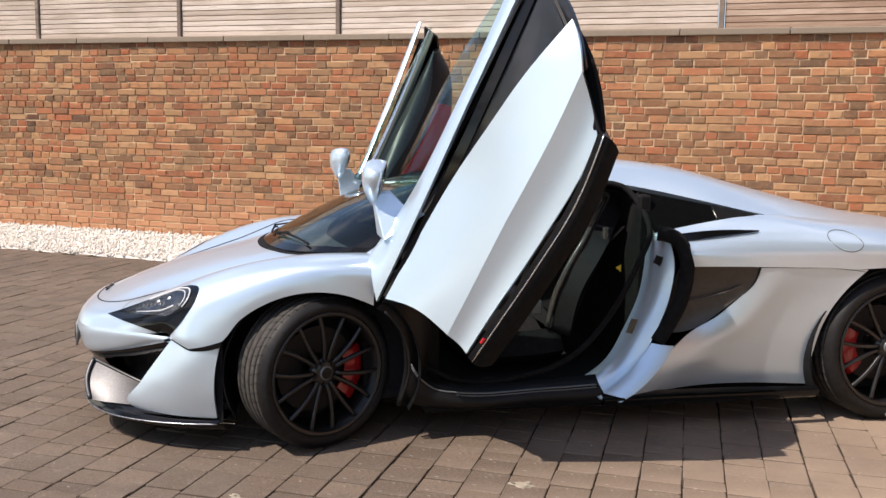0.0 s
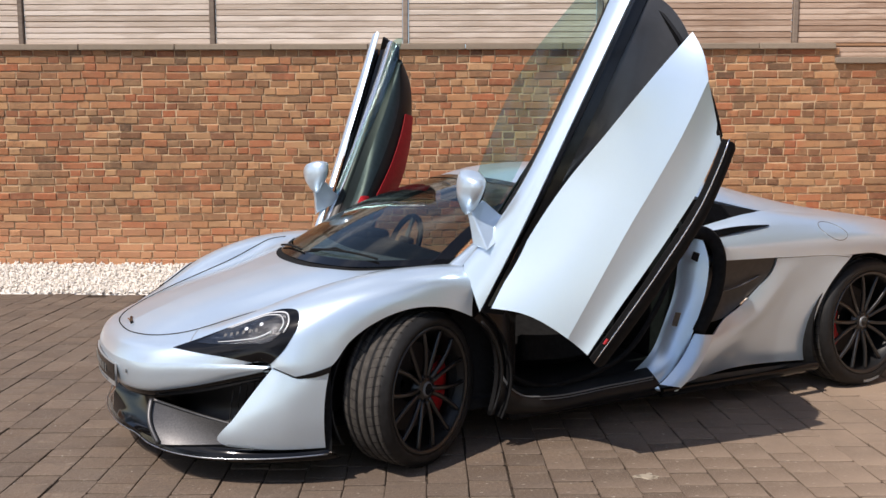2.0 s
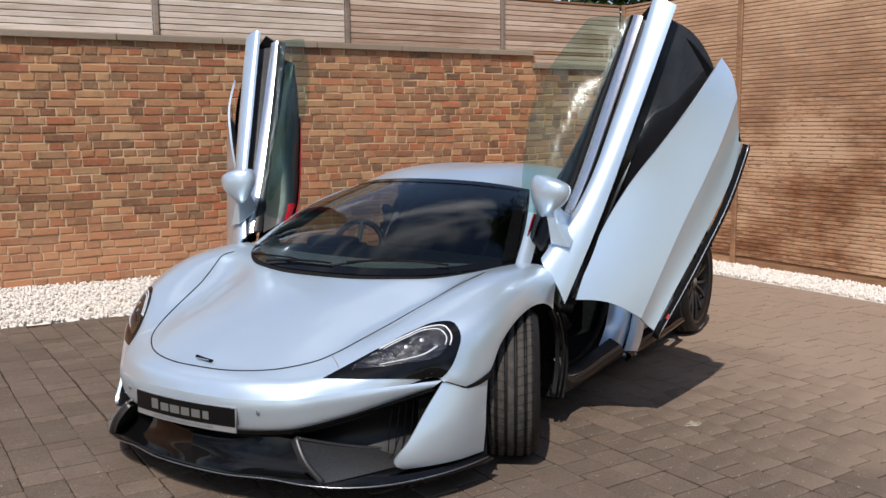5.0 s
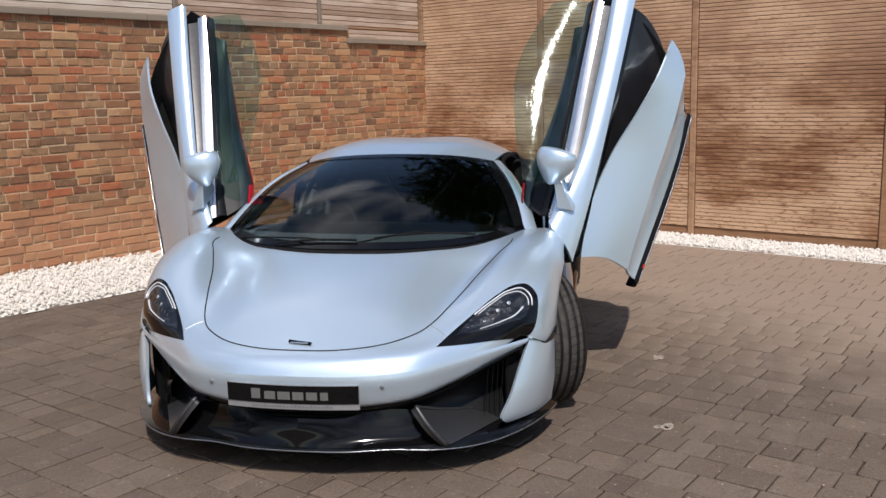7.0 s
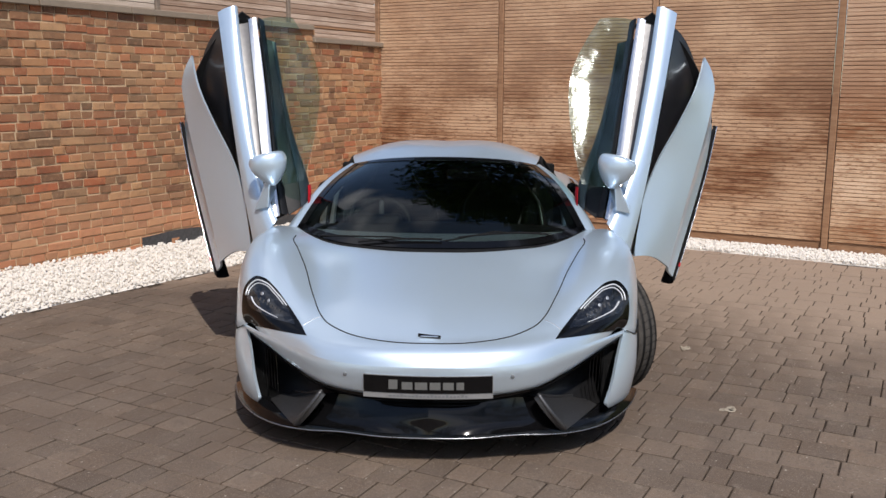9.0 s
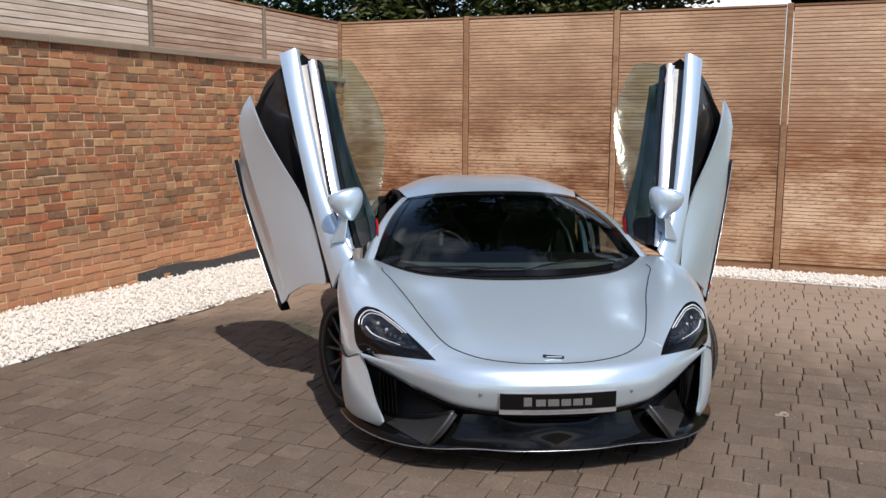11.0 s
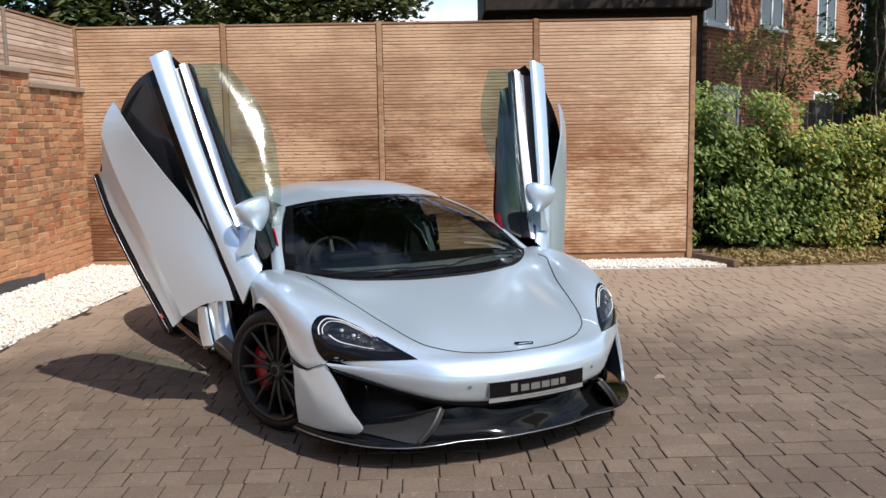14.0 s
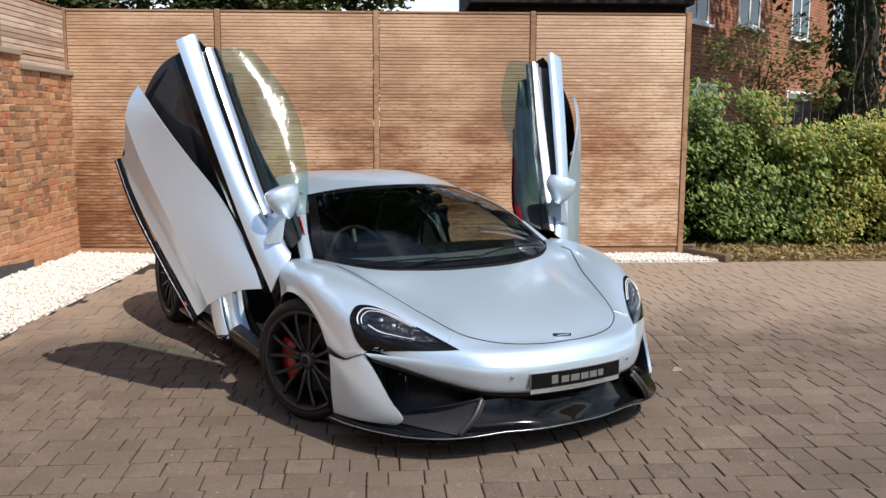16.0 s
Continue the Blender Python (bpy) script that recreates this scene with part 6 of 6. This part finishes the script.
# earth bank and its timber edging
ex, ey = np.linspace(3.08, 9, 12), np.linspace(-9, 1.33, 16)
bankg = np.array([[(x, y, 0.0 + 0.03 * min(1, max(0, x - 3.1)) + 0.02 * math.sin(x * 3 + y * 2)) for y in ey] for x in ex])
tagged(sheet("earth_bank", bankg, EARTH, None, (0, 0, 1), 0.05), "dry bare earth verge beside the paving", "earth", kind="structure")
for (x0, y0), (x1, y1), h in (((3.02, 0.98), (3.66, 1.27), 0.085), ((3.60, 1.18), (3.75, 1.42), 0.12)):
    L = math.hypot(x1 - x0, y1 - y0)
    bm = box_bm(0, L, -0.045, 0.045, 0, h, 0.01, 2)
    bmesh.ops.transform(bm, matrix=pose(x0, y0, 0, 0, 0, math.degrees(math.atan2(y1 - y0, x1 - x0))), verts=bm.verts)
    tagged(part("timber_edging", bm, EDGE_WOOD), "short weathered timber edging at the end of the gravel", "edging")

pts = np.stack([lr.uniform(3.12, 4.0, 5200), lr.uniform(-6, 1.15, 5200), lr.uniform(0.0, 0.09, 5200)], 1)
tagged(leaves("dry_grass", pts, 0.07, DRY, None, 1.2, -0.4, -2.5), "dry yellow grass along the verge", "grass", kind="stuff")


def hedge_lump():
    y = lr.uniform(-7.5, 1.5)
    top = 1.62 + 0.22 * min(1, max(0, y + 0.8)) + 0.12 * math.sin(y * 1.9)
    z = lr.uniform(0.1, top)
    x = 3.85 + 0.55 * (z / 2.0) + lr.uniform(0, 0.9) ** 1.6
    return (x, y, z)


hp = clumped(56000, hedge_lump, 520, 0.23)
hp = hp[(hp[:, 2] > 0.02) & (hp[:, 0] > 3.72)]
hp = hp[~((hp[:, 1] > 1.28) & (hp[:, 0] < 3.78))]
blend = hp[:, 1] + 0.55 * np.sin(hp[:, 2] * 3.1 + hp[:, 1] * 2.3) + lr.normal(0, 0.5, len(hp))
tagged(leaves("hedge", hp[blend > -0.3], 0.082, LEAF_HEDGE, None, 0.6, 0.7, -2.5), "dense green hedge beside the tall fence", "hedge", kind="stuff")
tagged(leaves("bramble", hp[blend <= -0.3], 0.068, LEAF_BRAMBLE, None, 0.6, 0.7, -2.5), "sunlit yellow-green bramble bank beside the paving", "bramble", kind="stuff")
dead = np.array([(3.95 + 0.25 * lr.rand(), -2.75 + 0.12 * lr.randn(), lr.uniform(0.4, 1.6)) for _ in range(420)])
tagged(leaves("dead_leaves", dead, 0.08, DRY, None, 1.0, 0.5), "withered brown leaves hanging in the bramble", "leaves", kind="stuff")
# plain box behind the leaves; its near-black colour stands for the hedge's inner shade
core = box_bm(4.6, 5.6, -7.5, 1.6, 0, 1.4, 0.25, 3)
tagged(part("hedge_core", core, mat_plain("hedge_shade", (0.012, 0.022, 0.008), 0.95, grain=0.4, scale=8, spec=0.05)), "near-black box filling the hedge, coloured for its inner shade", "hedge", kind="stuff")


def tree(x, y, height, crown_r, n, leaf, mat, trunk_r, label, crown_z=0.6, seed=1, lumps=70, limbs=7, flat=1.0):
    """A tapered trunk with limbs and a crown of leaves in clumps."""
    t = new("tree")
    t.location = (x, y, 0)
    tagged(t, label, "tree", "trees round the yard")
    r = np.random.RandomState(seed)
    bm = tube_bm(spline([(0, 0, -0.1), (0.1 * r.randn(), 0.1 * r.randn(), height * 0.3), (0.15 * r.randn(), 0.15 * r.randn(), height * 0.75)], 10), trunk_r, 9, None, 0.35)
    for k in range(limbs):
        a = k * 2.4 + r.rand()
        z0 = height * (0.35 + 0.4 * r.rand())
        L = crown_r * (0.6 + 0.4 * r.rand())
        tube_bm([(0, 0, z0), (0.5 * L * math.cos(a), 0.5 * L * math.sin(a), z0 + 0.25 * L), (L * math.cos(a), L * math.sin(a), z0 + 0.6 * L)], trunk_r * 0.4, 6, bm, 0.25)
    part("trunk", bm, BARK, t, "", True)

    def lump():
        q = r.randn(3)
        q /= np.linalg.norm(q)
        rad = crown_r * (0.35 + 0.62 * r.rand() ** 0.5)
        return (q[0] * rad, q[1] * rad, height * crown_z + q[2] * rad * (height * (1 - crown_z)) / crown_r * flat)

    leaves("crown", clumped(n, lump, lumps, crown_r * 0.28), leaf, mat, t)
    return t


# trees behind the tall fence, a sapling and an ivy-clad trunk by the house
tree(9.5, 9.0, 5.4, 2.6, 13300, 0.187, LEAF_OLIVE, 0.16, "dark evergreen tree behind the fence", 0.55, 2)
tree(10.2, 12.8, 6.2, 3.0, 13300, 0.209, LEAF_DARK, 0.18, "dark broad-leaved tree behind the fence", 0.55, 3)
tree(8.6, 6.4, 4.9, 1.9, 11400, 0.165, LEAF_OLIVE, 0.14, "dark evergreen tree behind the fence", 0.6, 4)
tree(9.2, 16.5, 6.2, 3.0, 11400, 0.209, LEAF_DARK, 0.18, "dark broad-leaved tree behind the wall", 0.55, 5)
tree(10.2, 5.75, 4.7, 1.2, 3500, 0.14, LEAF_OLIVE, 0.12, "dark evergreen tree behind the fence", 0.62, 6)
tree(9.8, 7.6, 21.0, 4.8, 13000, 0.36, LEAF_DARK, 0.24, "tall dark broad-leaved tree behind the fence", 0.62, 12, 170)
tree(13.5, 0.6, 25.0, 5.4, 14000, 0.40, LEAF_DARK, 0.28, "tall dark broad-leaved tree behind the house", 0.63, 13, 180)
tree(8.0, -1.25, 3.3, 0.95, 2000, 0.085, LEAF_PALE, 0.04, "thin sapling with pale green leaves before the house", 0.78, 7, 26, 6)
ivy_tree = tree(9.2, -3.55, 13.0, 3.6, 9000, 0.19, LEAF_DARK, 0.38, "thick ivy-clad tree trunk with hanging twigs", 0.62, 8, 50, 9)
ivy = np.array([((0.42 + 0.28 * lr.rand()) * math.cos(a), (0.42 + 0.28 * lr.rand()) * math.sin(a), lr.uniform(1.6, 7)) for a in lr.uniform(0, 2 * math.pi, 3200)])
leaves("ivy", ivy, 0.13, LEAF_DARK, ivy_tree, 0.5, 1.1)
for k in range(16):
    a, z = 2.3 + 0.11 * k, 3.1 + 0.30 * (k * 5 % 9)
    r0, r1 = 0.50 + 0.05 * (k % 3), 0.58 + 0.06 * (k * 7 % 5)
    part("vine", tube_bm(spline([(r0 * math.cos(a), r0 * math.sin(a), z), (r1 * math.cos(a + 0.12), r1 * math.sin(a + 0.12), z - 0.5), (r0 * math.cos(a - 0.1), r0 * math.sin(a - 0.1), z - 1.1), (r1 * math.cos(a + 0.05), r1 * math.sin(a + 0.05), z - 1.9)], 14), 0.011, 5), VINE, ivy_tree, "", True)
tree(7.4, -1.95, 2.9, 0.5, 420, 0.11, LEAF_PALE, 0.025, "slim young shrub above the hedge", 0.8, 9, 12, 4)


def window(parent, x, y, z, w, h):
    """A white framed two-light window in a wall that faces -y."""
    wd = new("window")
    wd.parent = parent
    wd.location = (x, y, z)
    for c, e in ((0, 0.07), (h - 0.07, h)):
        part("window_frame", box_bm(-w / 2, w / 2, -0.03, 0.02, c, e, 0.006, 1), UPVC, wd)
    for a in (-w / 2, -0.035, w / 2 - 0.07):
        part("window_frame", box_bm(a, a + 0.07, -0.028, 0.018, 0.07, h - 0.07, 0.006, 1), UPVC, wd)
    for a, b in ((-w / 2 + 0.07, -0.035), (0.035, w / 2 - 0.07)):
        part("pane", box_bm(a, b, -0.012, -0.003, 0.07, h - 0.07), PANE, wd)
    part("window_sill", box_bm(-w / 2 - 0.06, w / 2 + 0.06, -0.12, 0.0, -0.07, 0, 0.008, 1), UPVC, wd)
    return wd


house = new("house")
house.matrix_world = pose(11.0, -0.9, 0, 0, 0, -41.3)
tagged(house, "red brick house with white windows behind the hedge", "house")
# local x runs along the front wall, which faces -y
part("wall", box_bm(0, 24, 0, 0.3, 0, 6.2), HOUSE_BRICK, house, "red brick front wall")
for k, (sx, z0, w, h) in enumerate(((0.35, 3.52, 1.1, 1.3), (3.1, 3.65, 1.25, 1.3), (6.5, 3.62, 1.3, 1.3), (9.8, 3.62, 1.3, 1.3), (0.9, 1.1, 1.2, 1.25), (6.7, 1.1, 1.8, 1.25))):
    window(house, sx, 0.0, z0, w, h)
roof = bmesh.new()
v = [roof.verts.new(p) for p in ((-0.4, -0.5, 6.1), (24, -0.5, 6.1), (24, 3.6, 9.0), (-0.4, 3.6, 9.0), (-0.4, -0.5, 5.95), (24, -0.5, 5.95), (24, 3.6, 8.8), (-0.4, 3.6, 8.8))]
for q in ((0, 1, 2, 3), (7, 6, 5, 4), (0, 4, 5, 1), (1, 5, 6, 2), (2, 6, 7, 3), (3, 7, 4, 0)):
    roof.faces.new([v[k] for k in q])
part("roof", roof, TILE, house, "dark tiled roof")

annex = new("outbuilding")
annex.location = (10.6, 0, 0)
tagged(annex, "dark timber-clad building with overhanging eaves behind the fence", "outbuilding")
part("wall", box_bm(0, 3, -0.7, 3.0, 0, 3.9), TILE, annex)
part("roof", box_bm(-0.45, 3.2, -0.75, 3.45, 3.72, 4.9, 0.02, 1), TILE, annex, "dark overhanging eaves")

gf = new("garden_fence")
tagged(gf, "grey weathered board fence in front of the house", "fence")
for k in range(16):
    part("board", box_bm(9.6, 9.62, -4.6 + 0.15 * k, -4.46 + 0.15 * k, 0, 1.95 + 0.02 * (k % 3), 0.004, 1), GREY_WOOD, gf)

# unseen trees added round the yard behind the camera, for reflections in the car
for k, (x, y, h, r) in enumerate(((-16, 2, 7.5, 3.2), (-15, -5, 8.5, 3.6), (-9, -13, 9, 3.8), (-1, -15, 8, 3.6), (6, -14, 8.5, 3.6), (-15, 10, 7.5, 3.2))):
    tree(x, y, h, r, 3500, 0.26, LEAF_DARK, 0.2, "unseen broad-leaved tree added at the edge of the yard", 0.58, 20 + k)


# pale dried splashes on the paving
def splash(x, y, r, seed):
    q = np.random.RandomState(seed)
    bm = bmesh.new()
    for k in range(5):
        cx, cy, rr = (0, 0, r) if k == 0 else (r * q.uniform(-1.3, 1.3), r * q.uniform(-1, 1), r * q.uniform(0.15, 0.45))
        ring = [(cx + rr * (1 + 0.35 * q.randn()) * math.cos(a), cy + 0.7 * rr * (1 + 0.35 * q.randn()) * math.sin(a)) for a in np.linspace(0, 2 * math.pi, 14)[:-1]]
        top = [bm.verts.new((u, v, 0.0015)) for u, v in ring]
        low = [bm.verts.new((cx + (u - cx) * 1.1, cy + (v - cy) * 1.1, -0.002)) for u, v in ring]
        bm.faces.new(top)
        for i in range(13):
            bm.faces.new([low[i], low[(i + 1) % 13], top[(i + 1) % 13], top[i]])
    ob = part("pale_splash", bm, SPLASH)
    ob.location = (x, y, 0.0042)
    tagged(ob, "pale dried splash on the brown paving", "stain", "splashes on the paving")


SPLASH = mat_stone("dried_splash", (0.33, 0.285, 0.22), (0.37, 0.32, 0.25))
splash(-0.41, 3.35, 0.032, 1)
splash(-1.343, 2.855, 0.040, 2)


# ---- paving, gravel, surroundings: many small pieces ----


def ico():
    bm = bmesh.new()
    bmesh.ops.create_icosphere(bm, subdivisions=1, radius=1.0)
    v = np.array([tuple(x.co) for x in bm.verts])
    bm.verts.index_update()
    f = [tuple(x.index for x in q.verts) for q in bm.faces]
    bm.free()
    return v, f


def gravel_height(x, y):
    """The lie of the gravel: a bank against the brick wall, level along the fence."""
    h = 0.012
    e = gravel_edge(x)
    if y > e:
        h = max(h, 0.012 + (bank(x) - 0.012) * min(1, (y - e) / (WALL_Y - e)))
    return h


iv, fi = ico()
chunks = []
nr = np.random.RandomState(3)


def add_stone(x, y):
    r = nr.uniform(0.009, 0.020)
    q = Euler(nr.uniform(0, 6.28, 3)).to_matrix()
    sc = np.array([1.0, nr.uniform(0.65, 1.0), nr.uniform(0.45, 0.75)]) * r
    v = (iv * (1 + 0.22 * nr.uniform(-1, 1, (len(iv), 1)))) * sc
    v = v @ np.array(q).T + np.array([x, y, gravel_height(x, y) + nr.uniform(-0.004, 0.012)])
    chunks.append((v, fi))


for _ in range(15000):
    x = nr.uniform(-9.5, 3.62)
    e = gravel_edge(x)
    y = nr.uniform(e + 0.01 - 0.03 * nr.rand(), WALL_Y - 0.01)
    add_stone(x, y)
for _ in range(8000):
    add_stone(nr.uniform(3.07, 3.63), nr.uniform(1.0, 7.5))
gravel = joined("gravel", chunks, GRAVEL)
tagged(gravel, "strip of loose white stone chippings along wall and fence", "gravel", kind="stuff")
# bed under the stones
bx = np.linspace(-11, 3.64, 60)
bed = np.array([[(x, gravel_edge(x) - 0.005, -0.02) for x in bx], [(x, gravel_edge(x) + 0.02, 0.002) for x in bx], [(x, WALL_Y + 0.01, bank(x) - 0.006) for x in bx]])
bed_ob = sheet("gravel_bed", bed, GRAVEL, None, (0, 0, 1), 0.01, smooth=False)
tagged(bed_ob, "pale fine chippings under the gravel by the wall", "gravel bed", kind="structure")
bed2 = np.array([[(3.06, y, 0.0) for y in np.linspace(1.0, 7.45, 12)], [(3.65, y, 0.004) for y in np.linspace(1.0, 7.45, 12)]])
tagged(sheet("gravel_bed", bed2, GRAVEL, None, (0, 0, 1), 0.01, smooth=False), "pale fine chippings under the gravel by the fence", "gravel bed", kind="structure")

# dark render patch at the foot of the wall
patch = np.array([[(x, WALL_Y - 0.014, bank(x) - 0.02) for x in np.linspace(-0.2, 2.35, 14)],
                  [(x, WALL_Y - 0.014, bank(x) + 0.10 + 0.015 * math.sin(x * 5)) for x in np.linspace(-0.2, 2.35, 14)]])
tagged(sheet("wall_base_render", patch, BITUMEN, wall_north, (0, -1, 0), 0.01, smooth=False), "dark bituminous render at the foot of the wall")

# paving: rows a little off the y axis, mixed lengths, blocks with tumbled edges
pav = put_mesh("pavement", [(-12, PAVE_S, -0.0085), (PAVE_E, PAVE_S, -0.0085), (PAVE_E, 7.42, -0.0085), (-12, 7.9, -0.0085)], [(0, 1, 2, 3)], SAND)
tagged(pav, "brown concrete block paving laid in straight rows", "paving", kind="structure")
ROW, ROW_LEAN, ROW_X, ROW_Y = 0.1634, 0.0385, 0.02, 3.39


def tumbled_block(lx, ly, lz):
    """A paving block with knocked-off corners and a worn upper edge: verts about its middle, and faces."""
    x, y, z = lx / 2, ly / 2, lz / 2
    plan = []
    for sx, sy in ((-1, -1), (1, -1), (1, 1), (-1, 1)):
        a, b = nr.uniform(0.002, 0.008), nr.uniform(0.002, 0.008)
        ends = [(sx * (x - a), sy * y), (sx * x, sy * (y - b))]
        plan += ends[::-1] if sx * sy > 0 else ends
    plan = np.array(plan) + nr.uniform(-0.0018, 0.0018, (8, 2))
    worn = plan * (1 - np.array([nr.uniform(0.002, 0.0042) / x, nr.uniform(0.003, 0.006) / y]))
    v = np.concatenate([np.c_[plan, np.full(8, -z)], np.c_[plan, z - nr.uniform(0.001, 0.0028, 8)], np.c_[worn, np.full(8, z)]])
    f = [(k + 8 * r, (k + 1) % 8 + 8 * r, (k + 1) % 8 + 8 * r + 8, k + 8 * r + 8) for r in (0, 1) for k in range(8)]
    f = [q[::-1] for q in f] if (plan[1][0] - plan[0][0]) * (plan[2][1] - plan[1][1]) - (plan[1][1] - plan[0][1]) * (plan[2][0] - plan[1][0]) < 0 else f
    top = tuple(range(16, 24))
    return v, f + [top if f[0][0] == 0 and f[0][1] == 1 else top[::-1]]


shapes = {}
for ln in (0.095, 0.13, 0.16, 0.20, 0.24):
    for k in range(6):
        shapes[ln, k] = tumbled_block(ROW - 0.0056, ln - 0.0073, 0.06)
meshes = {}
rest = []
count = 0
turn_z = -math.atan(ROW_LEAN)
for row in range(-66, 24):
    y = PAVE_S + nr.uniform(0, 0.2)
    wander = nr.uniform(-0.003, 0.003)
    while y < 7.9:
        ln = (0.16, 0.24, 0.13, 0.095, 0.20, 0.16, 0.13)[nr.randint(7)]
        yc = y + ln / 2
        x = ROW_X + ROW * (row + 0.5) - ROW_LEAN * (yc - ROW_Y) + wander + 0.003 * math.sin(yc * 2.1 + row)
        y += ln
        if x > PAVE_E - 0.02 or x < -10.4 or y > gravel_edge(x) + 0.03:
            continue
        key = (ln, nr.randint(6))
        v, f = shapes[key]
        c = np.array([x + nr.uniform(-0.002, 0.002), yc, -0.03 + nr.uniform(-0.0018, 0.0018)])
        rot, tx, ty = nr.uniform(-0.012, 0.012) - turn_z, nr.uniform(-0.006, 0.006), nr.uniform(-0.006, 0.006)
        if -1.05 < x < 0.95 and 2.55 < yc < 3.75 and count < 300:
            if key not in meshes:
                me = bpy.data.meshes.new("paving_block")
                me.from_pydata([tuple(q) for q in v], [], f)
                me.materials.append(PAVER)
                meshes[key] = me
            ob = new("paving_block", meshes[key])
            ob.parent = pav
            ob.matrix_local = Matrix.Translation(c) @ Euler((tx, ty, rot)).to_matrix().to_4x4()
            count += 1
        else:
            m = np.array(Euler((tx, ty, rot)).to_matrix())
            rest.append((v @ m.T + c, f))
tagged(joined("paving_blocks", rest, PAVER, pav), "brown concrete paving blocks", kind="stuff")

# bricks, laid course by course
WALL_FACE = Matrix.Rotation(math.pi / 2, 4, 'X')
bshapes, bmeshes, rest, count = {}, {}, [], 0
for ln in (0.215, 0.195, 0.1025, 0.118, 0.16, 0.065):
    for k in range(4):
        v, f = block(ln - 0.001, 0.0585, 0.05, 0.0045)
        v = v + np.array([[nr.uniform(-0.0045, 0.0045), nr.uniform(-0.004, 0.004), nr.uniform(-0.0025, 0.0025)] for _ in v])
        bshapes[ln, k] = (v, f)
turn = np.array(WALL_FACE.to_3x3())
z = 0.02
course = 0
while z < COPE_HI - 0.03:
    x = WALL_W + nr.uniform(0, 0.2)
    k = 0
    while x < WALL_E - 0.02:
        u = nr.rand()
        if course % 4 in (1, 2):
            ln = 0.1025 if u < 0.62 else 0.118 if u < 0.8 else 0.215 if u < 0.93 else 0.16
        else:
            ln = 0.215 if u < 0.42 else 0.195 if u < 0.55 else 0.1025 if u < 0.85 else 0.16
        if x + ln > WALL_E:
            ln = 0.1025 if x + 0.1025 <= WALL_E + 0.02 else 0.065
        if (x < STEP_X - 0.1 or z < COPE_LO - 0.03) and z > bank(x) - 0.09:
            key = (ln, nr.randint(4))
            v, f = bshapes[key]
            wave = 0.006 * math.sin(x * 1.7 + z * 2) + 0.004 * math.sin(x * 5.1)
            c = np.array([x + ln / 2, WALL_Y + 0.0165 + nr.uniform(-0.005, 0.004), z + 0.0325 + wave + nr.uniform(-0.0015, 0.0015)])
            rot = nr.uniform(-0.012, 0.012)
            if -0.75 < x < 1.45 and count < 300 and z < 2.2:
                if key not in bmeshes:
                    me = bpy.data.meshes.new("brick")
                    me.from_pydata([tuple(q) for q in v @ turn.T], [], f)
                    me.materials.append(BRICK)
                    bmeshes[key] = me
                ob = new("brick", bmeshes[key])
                ob.parent = wall_north
                ob.matrix_local = Matrix.Translation(c) @ Matrix.Rotation(rot, 4, 'Y')
                count += 1
            else:
                m = np.array(Matrix.Rotation(rot, 3, 'Y'))
                rest.append((v @ turn.T @ m.T + c, f))
        x += ln + 0.0105
    z += 0.0702
    course += 1
tagged(joined("bricks", rest, BRICK, wall_north), "weathered red and buff bricks", kind="stuff")
